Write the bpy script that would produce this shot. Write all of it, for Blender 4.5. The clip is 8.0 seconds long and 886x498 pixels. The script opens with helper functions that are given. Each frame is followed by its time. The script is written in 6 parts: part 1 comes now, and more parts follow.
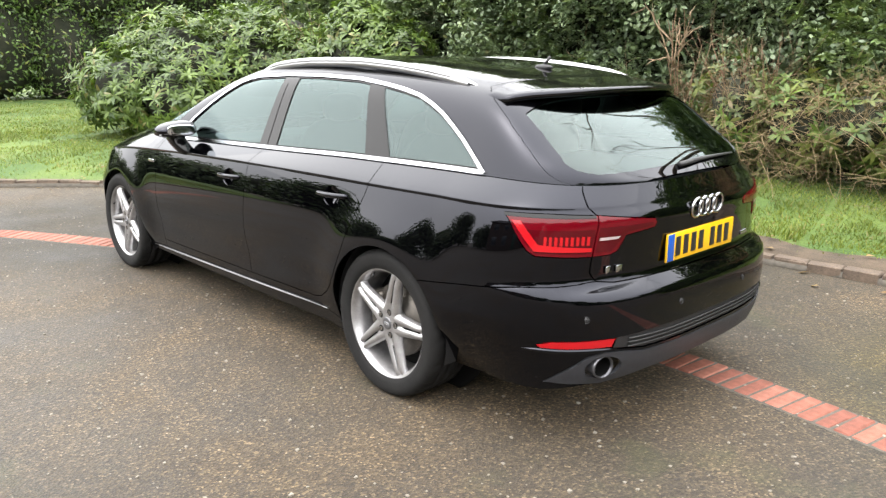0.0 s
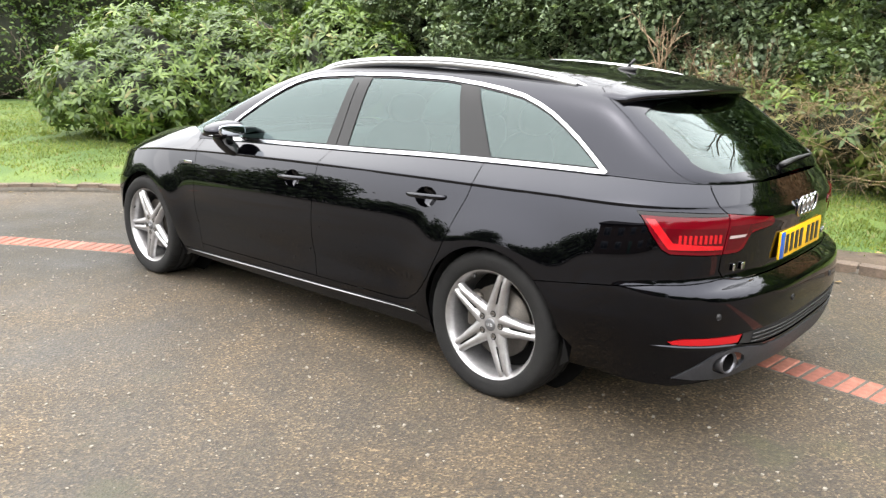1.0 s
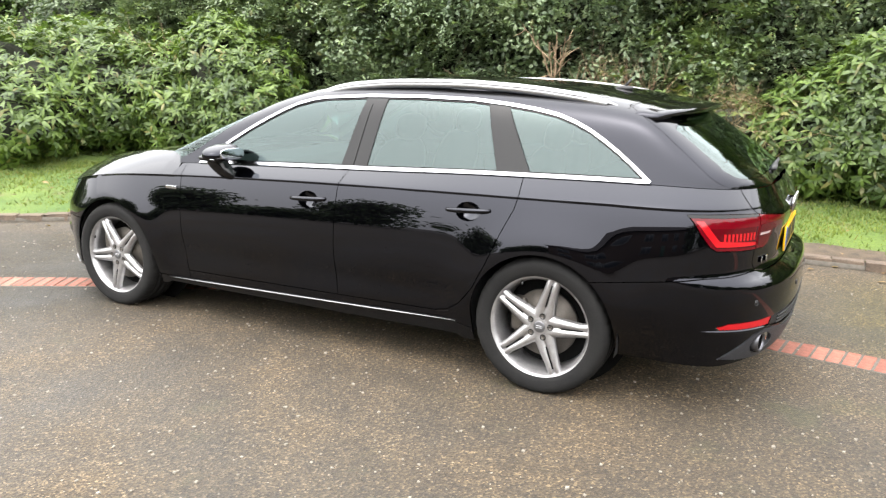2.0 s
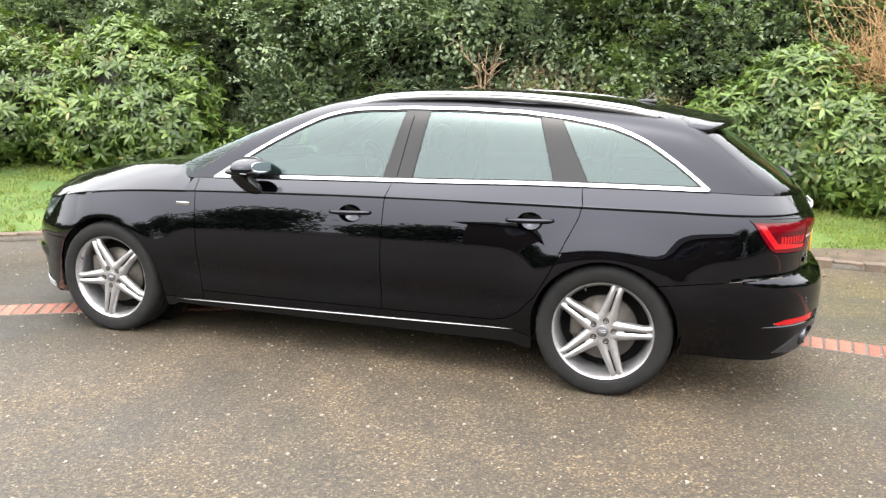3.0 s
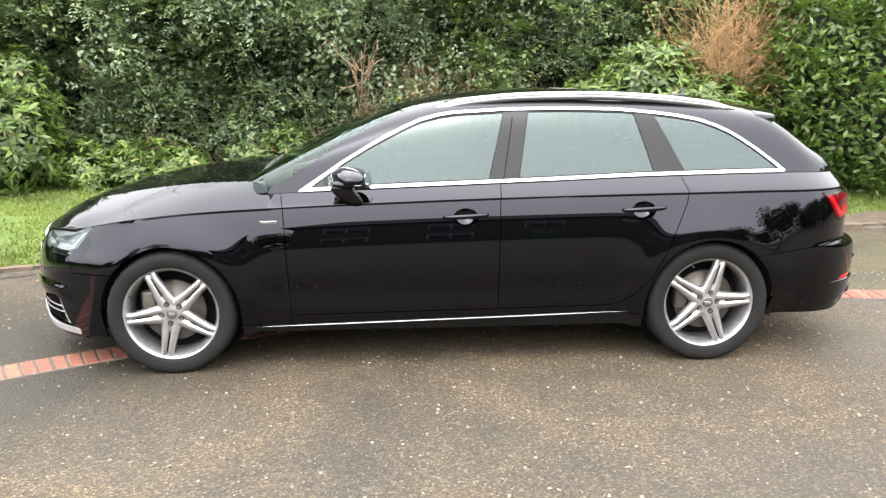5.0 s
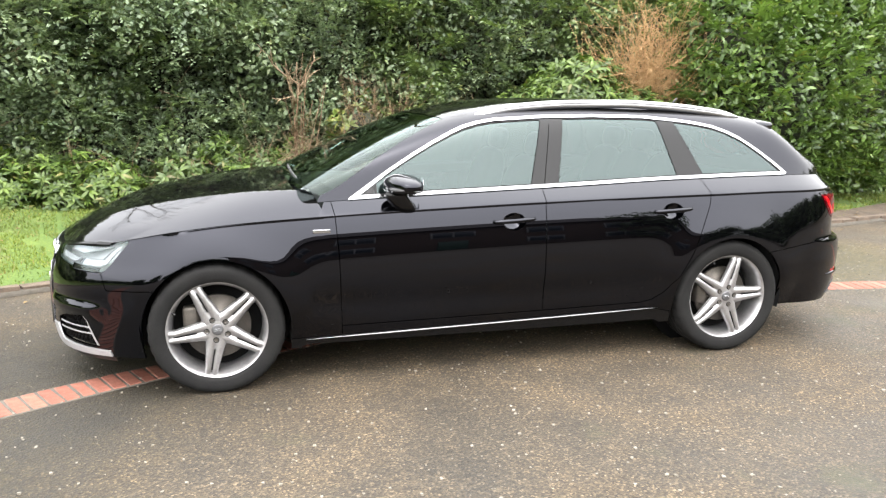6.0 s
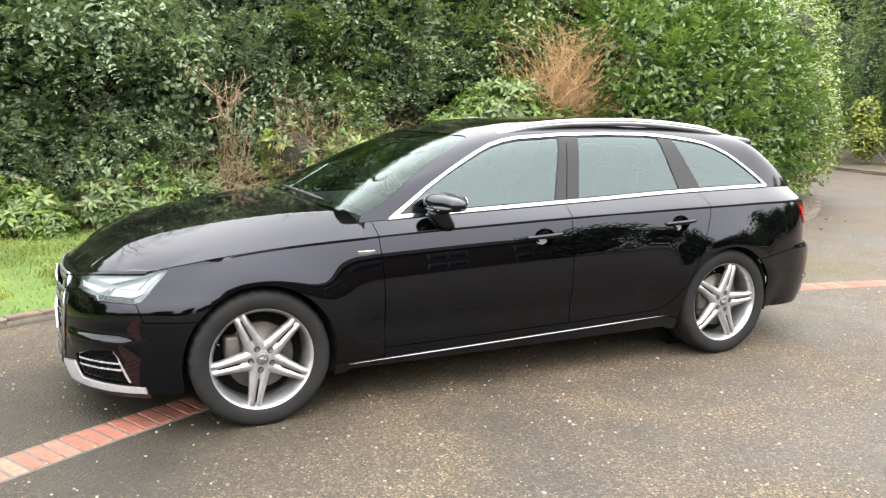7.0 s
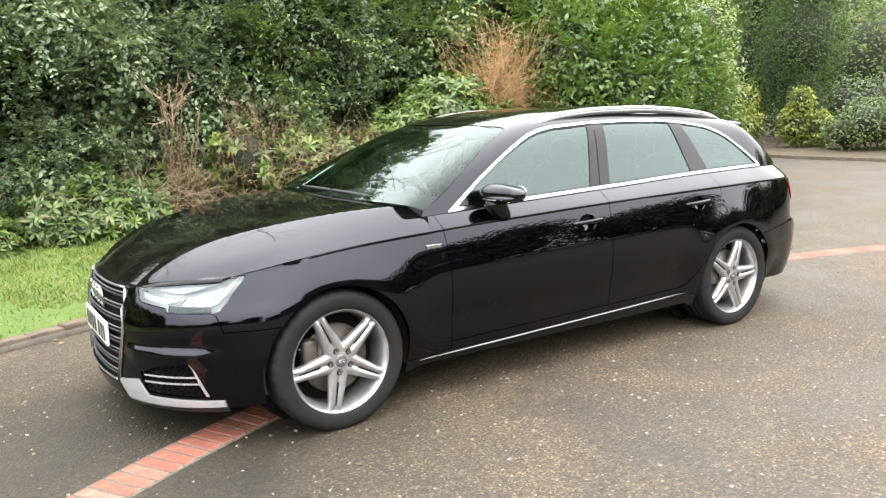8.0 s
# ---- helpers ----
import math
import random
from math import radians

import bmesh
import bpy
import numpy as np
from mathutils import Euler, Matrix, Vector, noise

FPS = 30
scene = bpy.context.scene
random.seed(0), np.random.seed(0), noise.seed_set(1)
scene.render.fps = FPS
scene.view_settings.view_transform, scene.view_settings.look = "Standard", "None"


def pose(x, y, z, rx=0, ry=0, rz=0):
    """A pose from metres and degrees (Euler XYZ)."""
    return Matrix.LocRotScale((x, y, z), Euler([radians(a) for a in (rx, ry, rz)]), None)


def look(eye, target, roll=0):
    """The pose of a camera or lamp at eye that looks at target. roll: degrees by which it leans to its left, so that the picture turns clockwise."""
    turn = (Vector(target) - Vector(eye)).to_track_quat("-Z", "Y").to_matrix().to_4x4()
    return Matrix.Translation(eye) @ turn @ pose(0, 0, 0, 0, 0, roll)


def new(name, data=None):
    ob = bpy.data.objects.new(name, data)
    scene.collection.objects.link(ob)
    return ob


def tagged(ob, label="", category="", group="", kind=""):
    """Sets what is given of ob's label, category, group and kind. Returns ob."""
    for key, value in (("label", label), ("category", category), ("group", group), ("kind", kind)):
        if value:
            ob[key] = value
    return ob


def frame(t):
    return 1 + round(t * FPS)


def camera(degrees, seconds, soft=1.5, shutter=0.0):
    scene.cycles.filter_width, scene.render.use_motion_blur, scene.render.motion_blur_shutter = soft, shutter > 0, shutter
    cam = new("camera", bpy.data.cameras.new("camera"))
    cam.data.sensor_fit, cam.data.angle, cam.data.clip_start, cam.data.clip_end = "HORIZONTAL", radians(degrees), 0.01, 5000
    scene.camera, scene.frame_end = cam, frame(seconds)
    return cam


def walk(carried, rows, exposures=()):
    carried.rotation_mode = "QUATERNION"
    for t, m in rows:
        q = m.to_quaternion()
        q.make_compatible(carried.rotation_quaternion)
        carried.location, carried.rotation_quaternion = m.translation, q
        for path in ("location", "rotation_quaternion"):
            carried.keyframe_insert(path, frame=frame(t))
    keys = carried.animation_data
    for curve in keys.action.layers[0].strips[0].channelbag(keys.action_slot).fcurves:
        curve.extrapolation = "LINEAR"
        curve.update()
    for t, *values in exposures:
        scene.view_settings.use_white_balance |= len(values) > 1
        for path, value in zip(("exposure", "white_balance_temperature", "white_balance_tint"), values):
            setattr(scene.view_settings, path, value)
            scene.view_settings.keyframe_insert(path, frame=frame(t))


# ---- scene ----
import functools

cam = camera(59.2, 8.0, soft=1.3, shutter=0.25)
PATH = [
    (0, (3.888, -2.883, 1.461), (2.476, -1.554, 0.968), 0.3),
    (0.5, (3.636, -3.091, 1.42), (2.27, -1.712, 0.938), 1.3),
    (1, (3.321, -3.405, 1.432), (2.05, -1.936, 0.952), 1.1),
    (1.5, (3.005, -3.799, 1.472), (1.903, -2.196, 1.007), 0.6),
    (3, (1.708, -4.522, 1.493), (1.141, -2.653, 1.064), 1.2),
    (3.5, (1.226, -4.689, 1.514), (0.817, -2.776, 1.098), 1.2),
    (4, (0.733, -4.852, 1.531), (0.515, -2.91, 1.108), 1.2),
    (4.5, (0.239, -4.834, 1.526), (0.193, -2.883, 1.088), 0.3),
    (6, (-1.252, -4.695, 1.465), (-0.766, -2.795, 1.071), 0.3),
    (6.5, (-1.688, -4.585, 1.448), (-1.028, -2.731, 1.086), 0.5),
    (7, (-2.102, -4.402, 1.457), (-1.281, -2.611, 1.112), 0.3),
    (7.5, (-2.541, -4.256, 1.458), (-1.568, -2.541, 1.123), -0.2),
    (8, (-2.883, -3.986, 1.427), (-1.801, -2.341, 1.079), -1.6),
]
walk(cam, [(t, look(eye, target, roll)) for t, eye, target, roll in PATH], [(0.0, 2.29), (1.2, 2.36), (3.0, 2.54), (6.0, 2.57), (8.0, 2.50)])

# ---- daylight: an overcast winter sky ----
world = bpy.data.worlds.new("world")
scene.world = world
world.use_nodes = True
wn, wl = world.node_tree.nodes, world.node_tree.links
wn.clear()
sky = wn.new("ShaderNodeTexSky")
sky.sky_type, sky.sun_disc = "NISHITA", False
sky.sun_elevation, sky.sun_rotation = radians(62), radians(195)
sky.air_density, sky.dust_density, sky.ozone_density = 1.0, 6.0, 1.0
pale = wn.new("ShaderNodeHueSaturation")
pale.inputs["Saturation"].default_value = 0.22
backg = wn.new("ShaderNodeBackground")
backg.inputs["Strength"].default_value = 0.15
wout = wn.new("ShaderNodeOutputWorld")
wl.new(sky.outputs[0], pale.inputs["Color"])
veil = wn.new("ShaderNodeMix")
veil.data_type = "RGBA"
veil.inputs[0].default_value = 0.72
way = wn.new("ShaderNodeTexCoord")
parts_of_way = wn.new("ShaderNodeSeparateXYZ")
wl.new(way.outputs["Generated"], parts_of_way.inputs[0])
dome = wn.new("ShaderNodeValToRGB")          # an overcast dome is brightest overhead
dome.color_ramp.elements[0].color = (4.9, 5.05, 5.3, 1)
dome.color_ramp.elements[1].color = (11.6, 12.0, 12.7, 1)
wl.new(parts_of_way.outputs["Z"], dome.inputs[0])
wl.new(dome.outputs[0], veil.inputs[7])
wl.new(pale.outputs[0], veil.inputs[6])
wl.new(veil.outputs[2], backg.inputs["Color"])
wl.new(backg.outputs[0], wout.inputs["Surface"])
sun = new("sun", bpy.data.lights.new("sun", "SUN"))
sun.data.energy, sun.data.angle, sun.data.color = 0.55, radians(150), (1.0, 0.97, 0.92)
sun.matrix_world = look((1.4, -5, 9.6), (0, 0, 0))
scene.view_settings.use_white_balance = True
scene.view_settings.white_balance_temperature, scene.view_settings.white_balance_tint = 6800, 10

# ---- materials ----
def material(name, color, rough=0.5, metal=0.0, **extra):
    m = bpy.data.materials.new(name)
    m.use_nodes = True
    b = m.node_tree.nodes["Principled BSDF"]
    b.inputs["Base Color"].default_value = (*color, 1)
    b.inputs["Roughness"].default_value = rough
    b.inputs["Metallic"].default_value = metal
    for key, value in extra.items():
        b.inputs[key.replace("_", " ")].default_value = value
    return m


def node(m, kind, **inputs):
    n = m.node_tree.nodes.new(kind)
    for key, value in inputs.items():
        n.inputs[key.replace("_", " ")].default_value = value
    return n


def link(m, a, b):
    m.node_tree.links.new(a, b)


def ramp(m, fac, *stops):
    r = m.node_tree.nodes.new("ShaderNodeValToRGB")
    el = r.color_ramp.elements
    while len(el) < len(stops):
        el.new(0.5)
    for e, (p, c) in zip(el, stops):
        e.position, e.color = p, (*c, 1) if len(c) == 3 else c
    link(m, fac, r.inputs[0])
    return r


def coords(m, scale=(1, 1, 1), kind="Object"):
    c = m.node_tree.nodes.new("ShaderNodeTexCoord")
    mp = m.node_tree.nodes.new("ShaderNodeMapping")
    mp.inputs["Scale"].default_value = scale
    link(m, c.outputs[kind], mp.inputs[0])
    return mp.outputs[0]


def mix(m, fac, a, b, mode="MIX"):
    n = m.node_tree.nodes.new("ShaderNodeMix")
    n.data_type, n.blend_type = "RGBA", mode
    for src, i in ((fac, 0), (a, 6), (b, 7)):
        if hasattr(src, "is_output"):
            link(m, src, n.inputs[i])
        elif i == 0:
            n.inputs[0].default_value = src
        else:
            n.inputs[i].default_value = (*src, 1)
    return n.outputs[2]


def bump(m, height, strength, distance=0.01):
    n = node(m, "ShaderNodeBump", Strength=strength, Distance=distance)
    link(m, height, n.inputs["Height"])
    link(m, n.outputs[0], m.node_tree.nodes["Principled BSDF"].inputs["Normal"])


def set_input(m, key, out):
    link(m, out, m.node_tree.nodes["Principled BSDF"].inputs[key])


def speckled(name, color_a, color_b, scale, rough=0.6, bumpy=0.2, detail=6, **extra):
    """A material whose colour wanders between two tones at two scales, with fine relief."""
    m = material(name, color_a, rough, **extra)
    at = coords(m)
    n1 = node(m, "ShaderNodeTexNoise", Scale=scale, Detail=detail)
    n2 = node(m, "ShaderNodeTexNoise", Scale=scale * 9, Detail=3)
    link(m, at, n1.inputs["Vector"]), link(m, at, n2.inputs["Vector"])
    both = mix(m, 0.4, n1.outputs[0], n2.outputs[0])
    set_input(m, "Base Color", ramp(m, both, (0.35, color_a), (0.65, color_b)).outputs[0])
    if bumpy:
        bump(m, n2.outputs[0], bumpy, 0.004)
    return m


def leaf_material(name, dark, light, rough=0.35, old=None, warm=0.06):
    """Leaves that differ one from another, with a paler underside's light through them."""
    m = material(name, dark, rough)
    g = m.node_tree.nodes.new("ShaderNodeNewGeometry")
    stops = [(0.0, dark), (0.75, light)]
    if old:
        stops += [(0.995 - warm, light), (1.0 - warm * 0.5, old)]
    r = ramp(m, g.outputs["Random Per Island"], *stops)
    n = node(m, "ShaderNodeTexNoise", Scale=1.6, Detail=3)
    link(m, coords(m), n.inputs["Vector"])
    tone = ramp(m, n.outputs[0], (0.3, (0.36, 0.42, 0.37)), (0.7, (0.86, 0.89, 0.76)))
    set_input(m, "Base Color", mix(m, 1.0, r.outputs[0], tone.outputs[0], "MULTIPLY"))
    b = m.node_tree.nodes["Principled BSDF"]
    t = m.node_tree.nodes.new("ShaderNodeBsdfTranslucent")
    link(m, mix(m, 1.0, r.outputs[0], (0.85, 0.95, 0.42), "MULTIPLY"), t.inputs["Color"])
    s = node(m, "ShaderNodeMixShader", Fac=0.25)
    link(m, b.outputs[0], s.inputs[1]), link(m, t.outputs[0], s.inputs[2])
    link(m, s.outputs[0], m.node_tree.nodes["Material Output"].inputs["Surface"])
    return m


def glass_material(name, tint, index=1.7, sheen=(0.86, 1.0, 0.97)):
    """A thin pane: it lets tinted light through and mirrors the sky by its index."""
    m = bpy.data.materials.new(name)
    m.use_nodes = True
    m.node_tree.nodes.remove(m.node_tree.nodes["Principled BSDF"])
    f = node(m, "ShaderNodeFresnel", IOR=index)
    t = node(m, "ShaderNodeBsdfTransparent", Color=(*tint, 1))
    g = node(m, "ShaderNodeBsdfGlossy", Roughness=0.015, Color=(*sheen, 1))
    s = m.node_tree.nodes.new("ShaderNodeMixShader")
    link(m, f.outputs[0], s.inputs[0]), link(m, t.outputs[0], s.inputs[1]), link(m, g.outputs[0], s.inputs[2])
    link(m, s.outputs[0], m.node_tree.nodes["Material Output"].inputs["Surface"])
    return m


PAINT = material("black_paint", (0.0004, 0.0004, 0.0006), 0.012, IOR=1.42, Specular_Tint=(0.84, 0.86, 1.0, 1))
# a slightly greyer, rougher black for roof, hood and spoiler
PAINT_TOP = speckled("black_paint_top", (0.0018, 0.0018, 0.0019), (0.0034, 0.0033, 0.0032), 3, 0.045, 0, IOR=1.42, Specular_Tint=(0.84, 0.86, 1.0, 1))
BLACK_PLASTIC = speckled("black_plastic", (0.008, 0.008, 0.009), (0.014, 0.014, 0.015), 60, 0.55, 0.15)
GREY_PLASTIC = speckled("grey_diffuser_plastic", (0.014, 0.0145, 0.018), (0.022, 0.023, 0.027), 40, 0.5, 0.15)
GLOSS_BLACK = material("gloss_black_trim", (0.003, 0.003, 0.0035), 0.14, IOR=1.36)
RUBBER = speckled("tyre_rubber", (0.0045, 0.0045, 0.0048), (0.010, 0.0098, 0.0095), 14, 0.8, 0.25, Specular_IOR_Level=0.22)
CHROME = material("polished_trim", (0.47, 0.48, 0.50), 0.17, 1.0)
SATIN = material("satin_aluminium", (0.41, 0.415, 0.43), 0.36, 1.0)
BLADE_SILVER = speckled("silver_blade_paint", (0.27, 0.27, 0.28), (0.33, 0.33, 0.34), 30, 0.42, 0.02, Metallic=0.35)
ALLOY = speckled("alloy_wheel_silver", (0.28, 0.276, 0.28), (0.40, 0.395, 0.40), 25, 0.34, 0.03, Metallic=0.8)
# barrel alloy, coloured darker for the shade behind the spokes
ALLOY_SHADED = speckled("alloy_barrel_shaded", (0.16, 0.158, 0.155), (0.22, 0.217, 0.213), 12, 0.4, 0.05, Metallic=0.35)
STEEL = speckled("brake_disc_steel", (0.07, 0.064, 0.058), (0.13, 0.115, 0.10), 18, 0.5, 0.05, Metallic=0.7)
# near-black: paints shade into recesses, wells and underbody; also plain black parts
DARK = material("matt_black_and_recess_shade", (0.004, 0.004, 0.004), 0.8, Specular_IOR_Level=0.1)
GLASS = glass_material("side_glass", (0.12, 0.16, 0.155), 1.72, (0.72, 0.88, 0.87))
REAR_GLASS_MAT = glass_material("rear_glass", (0.18, 0.22, 0.21), 1.6)
SCREEN = glass_material("windscreen_glass", (0.40, 0.47, 0.445), 1.42)
LENS = glass_material("clear_lens", (0.9, 0.92, 0.93), 1.5)
RED_LENS = material("red_lens", (0.080, 0.001, 0.004), 0.05, IOR=1.36)
RED_DEEP = material("deep_red_lens", (0.05, 0.001, 0.003), 0.05, IOR=1.36)
RED_BRIGHT = material("bright_red_reflector", (0.33, 0.0045, 0.008), 0.12)
PLATE_YELLOW = material("plate_yellow", (0.64, 0.355, 0.008), 0.3)
PLATE_WHITE = material("plate_white", (0.58, 0.58, 0.565), 0.3)
PLATE_BLUE = material("plate_blue", (0.008, 0.065, 0.31), 0.3)
INK = material("plate_ink", (0.012, 0.012, 0.012), 0.4)
SEAT = speckled("dark_grey_leather", (0.03, 0.03, 0.032), (0.05, 0.05, 0.052), 20, 0.5, 0.1)

# ---- mesh helpers ----
def bisect_left(row, value):
    lo, hi = 0, len(row)
    while lo < hi:
        mid = (lo + hi) // 2
        if row[mid] < value:
            lo = mid + 1
        else:
            hi = mid
    return lo


def empty(name, label, category, at=(0, 0, 0), group=""):
    ob = new(name)
    ob.empty_display_size = 0.1
    ob.location = at
    return tagged(ob, label, category, group)


def mesh_of(bm, name, mat, smooth=True):
    me = bpy.data.meshes.new(name)
    bm.to_mesh(me)
    bm.free()
    for p in me.polygons:
        p.use_smooth = smooth
    for m in (mat if isinstance(mat, (list, tuple)) else [mat]):
        me.materials.append(m)
    return me


def part(name, bm, mat, parent, label="", smooth=True):
    """One mesh object under a thing or a part."""
    ob = new(name, mesh_of(bm, name, mat, smooth))
    ob.parent = parent
    if label:
        tagged(ob, label)
    return ob


def raw_part(name, verts, faces, mat, parent=None, label="", smooth=True):
    me = bpy.data.meshes.new(name)
    me.from_pydata([tuple(v) for v in verts], [], faces)
    for p in me.polygons:
        p.use_smooth = smooth
    me.materials.append(mat)
    me.update()
    ob = new(name, me)
    ob.parent = parent
    if label:
        tagged(ob, label)
    return ob


def box_bm(sx, sy, sz, at=(0, 0, 0), bevel=0.0, turn=None, segments=2):
    bm = bmesh.new()
    bmesh.ops.create_cube(bm, size=1)
    bmesh.ops.scale(bm, vec=(sx, sy, sz), verts=bm.verts)
    if bevel:
        bmesh.ops.bevel(bm, geom=list(bm.edges), offset=bevel, segments=segments, affect="EDGES", profile=0.5)
    if turn is not None:
        bmesh.ops.transform(bm, matrix=turn, verts=bm.verts)
    bmesh.ops.translate(bm, vec=at, verts=bm.verts)
    return bm


def lathe(profile, steps, axis="y", close=True):
    """A ring from (radius, offset) pairs, turned about an axis."""
    verts, faces = [], []
    n = len(profile)
    for i in range(steps):
        a = 2 * math.pi * i / steps
        for r, o in profile:
            verts.append((r * math.cos(a), o, r * math.sin(a)) if axis == "y" else (r * math.cos(a), r * math.sin(a), o))
    for i in range(steps):
        j = (i + 1) % steps
        for k in range(n if close else n - 1):
            l = (k + 1) % n
            faces.append((i * n + k, i * n + l, j * n + l, j * n + k))
    return verts, faces


def bm_from(verts, faces, flip=False):
    bm = bmesh.new()
    vs = [bm.verts.new(v) for v in verts]
    for f in faces:
        try:
            bm.faces.new([vs[i] for i in (reversed(f) if flip else f)])
        except ValueError:
            pass
    bmesh.ops.recalc_face_normals(bm, faces=bm.faces)
    return bm


def tube(points, radius, sides=8, taper=None, flat=1.0):
    """A tube along points; flat squeezes it sideways."""
    verts, faces = [], []
    n = len(points)
    for i, p in enumerate(points):
        p = Vector(p)
        d = (Vector(points[min(i + 1, n - 1)]) - Vector(points[max(i - 1, 0)])).normalized()
        ref = Vector((0, 0, 1)) if abs(d.z) < 0.9 else Vector((0, 1, 0))
        a = d.cross(ref).normalized()
        b = a.cross(d).normalized()
        r = radius * (taper(i / max(n - 1, 1)) if taper else 1)
        for k in range(sides):
            t = 2 * math.pi * k / sides
            verts.append(p + a * (r * math.cos(t)) + b * (r * flat * math.sin(t)))
    for i in range(n - 1):
        for k in range(sides):
            l = (k + 1) % sides
            faces.append((i * sides + k, i * sides + l, (i + 1) * sides + l, (i + 1) * sides + k))
    faces.append(tuple(range(sides)))
    faces.append(tuple(reversed(range((n - 1) * sides, n * sides))))
    return verts, faces


def grid_faces(nu, nv):
    return [(i * nv + j, (i + 1) * nv + j, (i + 1) * nv + j + 1, i * nv + j + 1) for i in range(nu - 1) for j in range(nv - 1)]


def inside(poly, x, y):
    hit = False
    j = len(poly) - 1
    for i in range(len(poly)):
        (xi, yi), (xj, yj) = poly[i], poly[j]
        if (yi > y) != (yj > y) and x < (xj - xi) * (y - yi) / (yj - yi) + xi:
            hit = not hit
        j = i
    return hit


def sheet(us, vs, shapes, top=None):
    """A flat sheet of cells over us and vs (v from 0 to 1 below top(u), if given), cut along the shapes' outlines."""
    bm = bmesh.new()
    grid = [[bm.verts.new((u, top(u, v) if top else v, 0)) for v in vs] for u in us]
    for i in range(len(us) - 1):
        for j in range(len(vs) - 1):
            bm.faces.new((grid[i][j], grid[i + 1][j], grid[i + 1][j + 1], grid[i][j + 1]))
    columns = {}

    def keep(f):
        c = [v.co.x for v in f.verts]
        columns.setdefault(bisect_left(us, (min(c) + max(c)) / 2), set()).add(f)
    for f in bm.faces:
        keep(f)
    for poly in shapes:
        n = len(poly)
        for i in range(n):
            a, b = Vector((*poly[i], 0)), Vector((*poly[(i + 1) % n], 0))
            d = b - a
            if d.length < 1e-5:
                continue
            lo_x, hi_x = min(a.x, b.x) - 1e-4, max(a.x, b.x) + 1e-4
            lo_y, hi_y = min(a.y, b.y) - 1e-4, max(a.y, b.y) + 1e-4
            near = []
            for k in range(bisect_left(us, lo_x), bisect_left(us, hi_x) + 2):
                for f in columns.get(k, ()):
                    cy = [v.co.y for v in f.verts]
                    if max(cy) < lo_y or min(cy) > hi_y:
                        continue
                    cx = [v.co.x for v in f.verts]
                    if max(cx) < lo_x or min(cx) > hi_x:
                        continue
                    near.append(f)
            if near:
                geom = set(near)
                for f in near:
                    geom.update(f.edges), geom.update(f.verts)
                near.sort(key=lambda f: f.index)
                done = bmesh.ops.bisect_plane(bm, geom=list(geom), dist=1e-5, plane_co=a, plane_no=(d.y, -d.x, 0))
                for g in done["geom"]:
                    if isinstance(g, bmesh.types.BMFace):
                        keep(g)
    return bm


def panels(bm, shapes, rest, surface, gap=0.0022, turn_in=0.012):
    """Splits a cut sheet into panels by the shapes that hold their faces, and maps each onto the surface.
    Gives for each name verts, faces and normals; the panels' edges turn inwards."""
    bm.faces.ensure_lookup_table()
    sets = {}
    for f in bm.faces:
        c = f.calc_center_median()
        name = next((n for n, poly in shapes if inside(poly, c.x, c.y)), rest)
        if name:
            sets.setdefault(name, []).append(f)
    out = {}

    def normal(u, v, e=0.004):
        p = [Vector(surface(u + a * e, v + b * e)) for a, b in ((-1, 0), (1, 0), (0, -1), (0, 1))]
        n = (p[1] - p[0]).cross(p[3] - p[2])
        return n.normalized() if n.length > 1e-12 else Vector((0, -1, 0))

    middle = {}

    def on_middle(v):
        if v not in middle:
            middle[v] = abs(surface(v.co.x, v.co.y)[1]) < 2e-3
        return middle[v]

    for name, fs in sets.items():
        members = set(fs)
        border = {}
        for f in fs:
            for l in f.loops:
                if not any(g in members for g in l.edge.link_faces if g is not f):
                    a, b = l.vert, l.link_loop_next.vert
                    if on_middle(a) and on_middle(b):
                        continue
                    d = (b.co - a.co)
                    inn = Vector((-d.y, d.x, 0)).normalized() if d.length > 1e-9 else Vector((0, 0, 0))
                    for v in (a, b):
                        border.setdefault(v, Vector((0, 0, 0)))
                        border[v] += inn
        index, verts, normals, faces, edges = {}, [], [], [], []
        for f in fs:
            for v in f.verts:
                if v not in index:
                    co = v.co.copy()
                    if v in border and border[v].length > 1e-6:
                        co += border[v].normalized() * gap
                    index[v] = len(verts)
                    verts.append(Vector(surface(co.x, co.y)))
                    normals.append(normal(co.x, co.y))
            faces.append([index[v] for v in f.verts])
            for l in f.loops:
                if not any(g in members for g in l.edge.link_faces if g is not f) and not (on_middle(l.vert) and on_middle(l.link_loop_next.vert)):
                    edges.append((l.vert, l.link_loop_next.vert))
        if turn_in:
            inner = {}
            for v in border:
                inner[v] = len(verts)
                i = index[v]
                verts.append(verts[i] - normals[i] * turn_in)
                normals.append(None)
            for a, b in edges:
                faces.append([index[b], index[a], inner[a], inner[b]])
        out[name] = (verts, faces, normals)
    return out


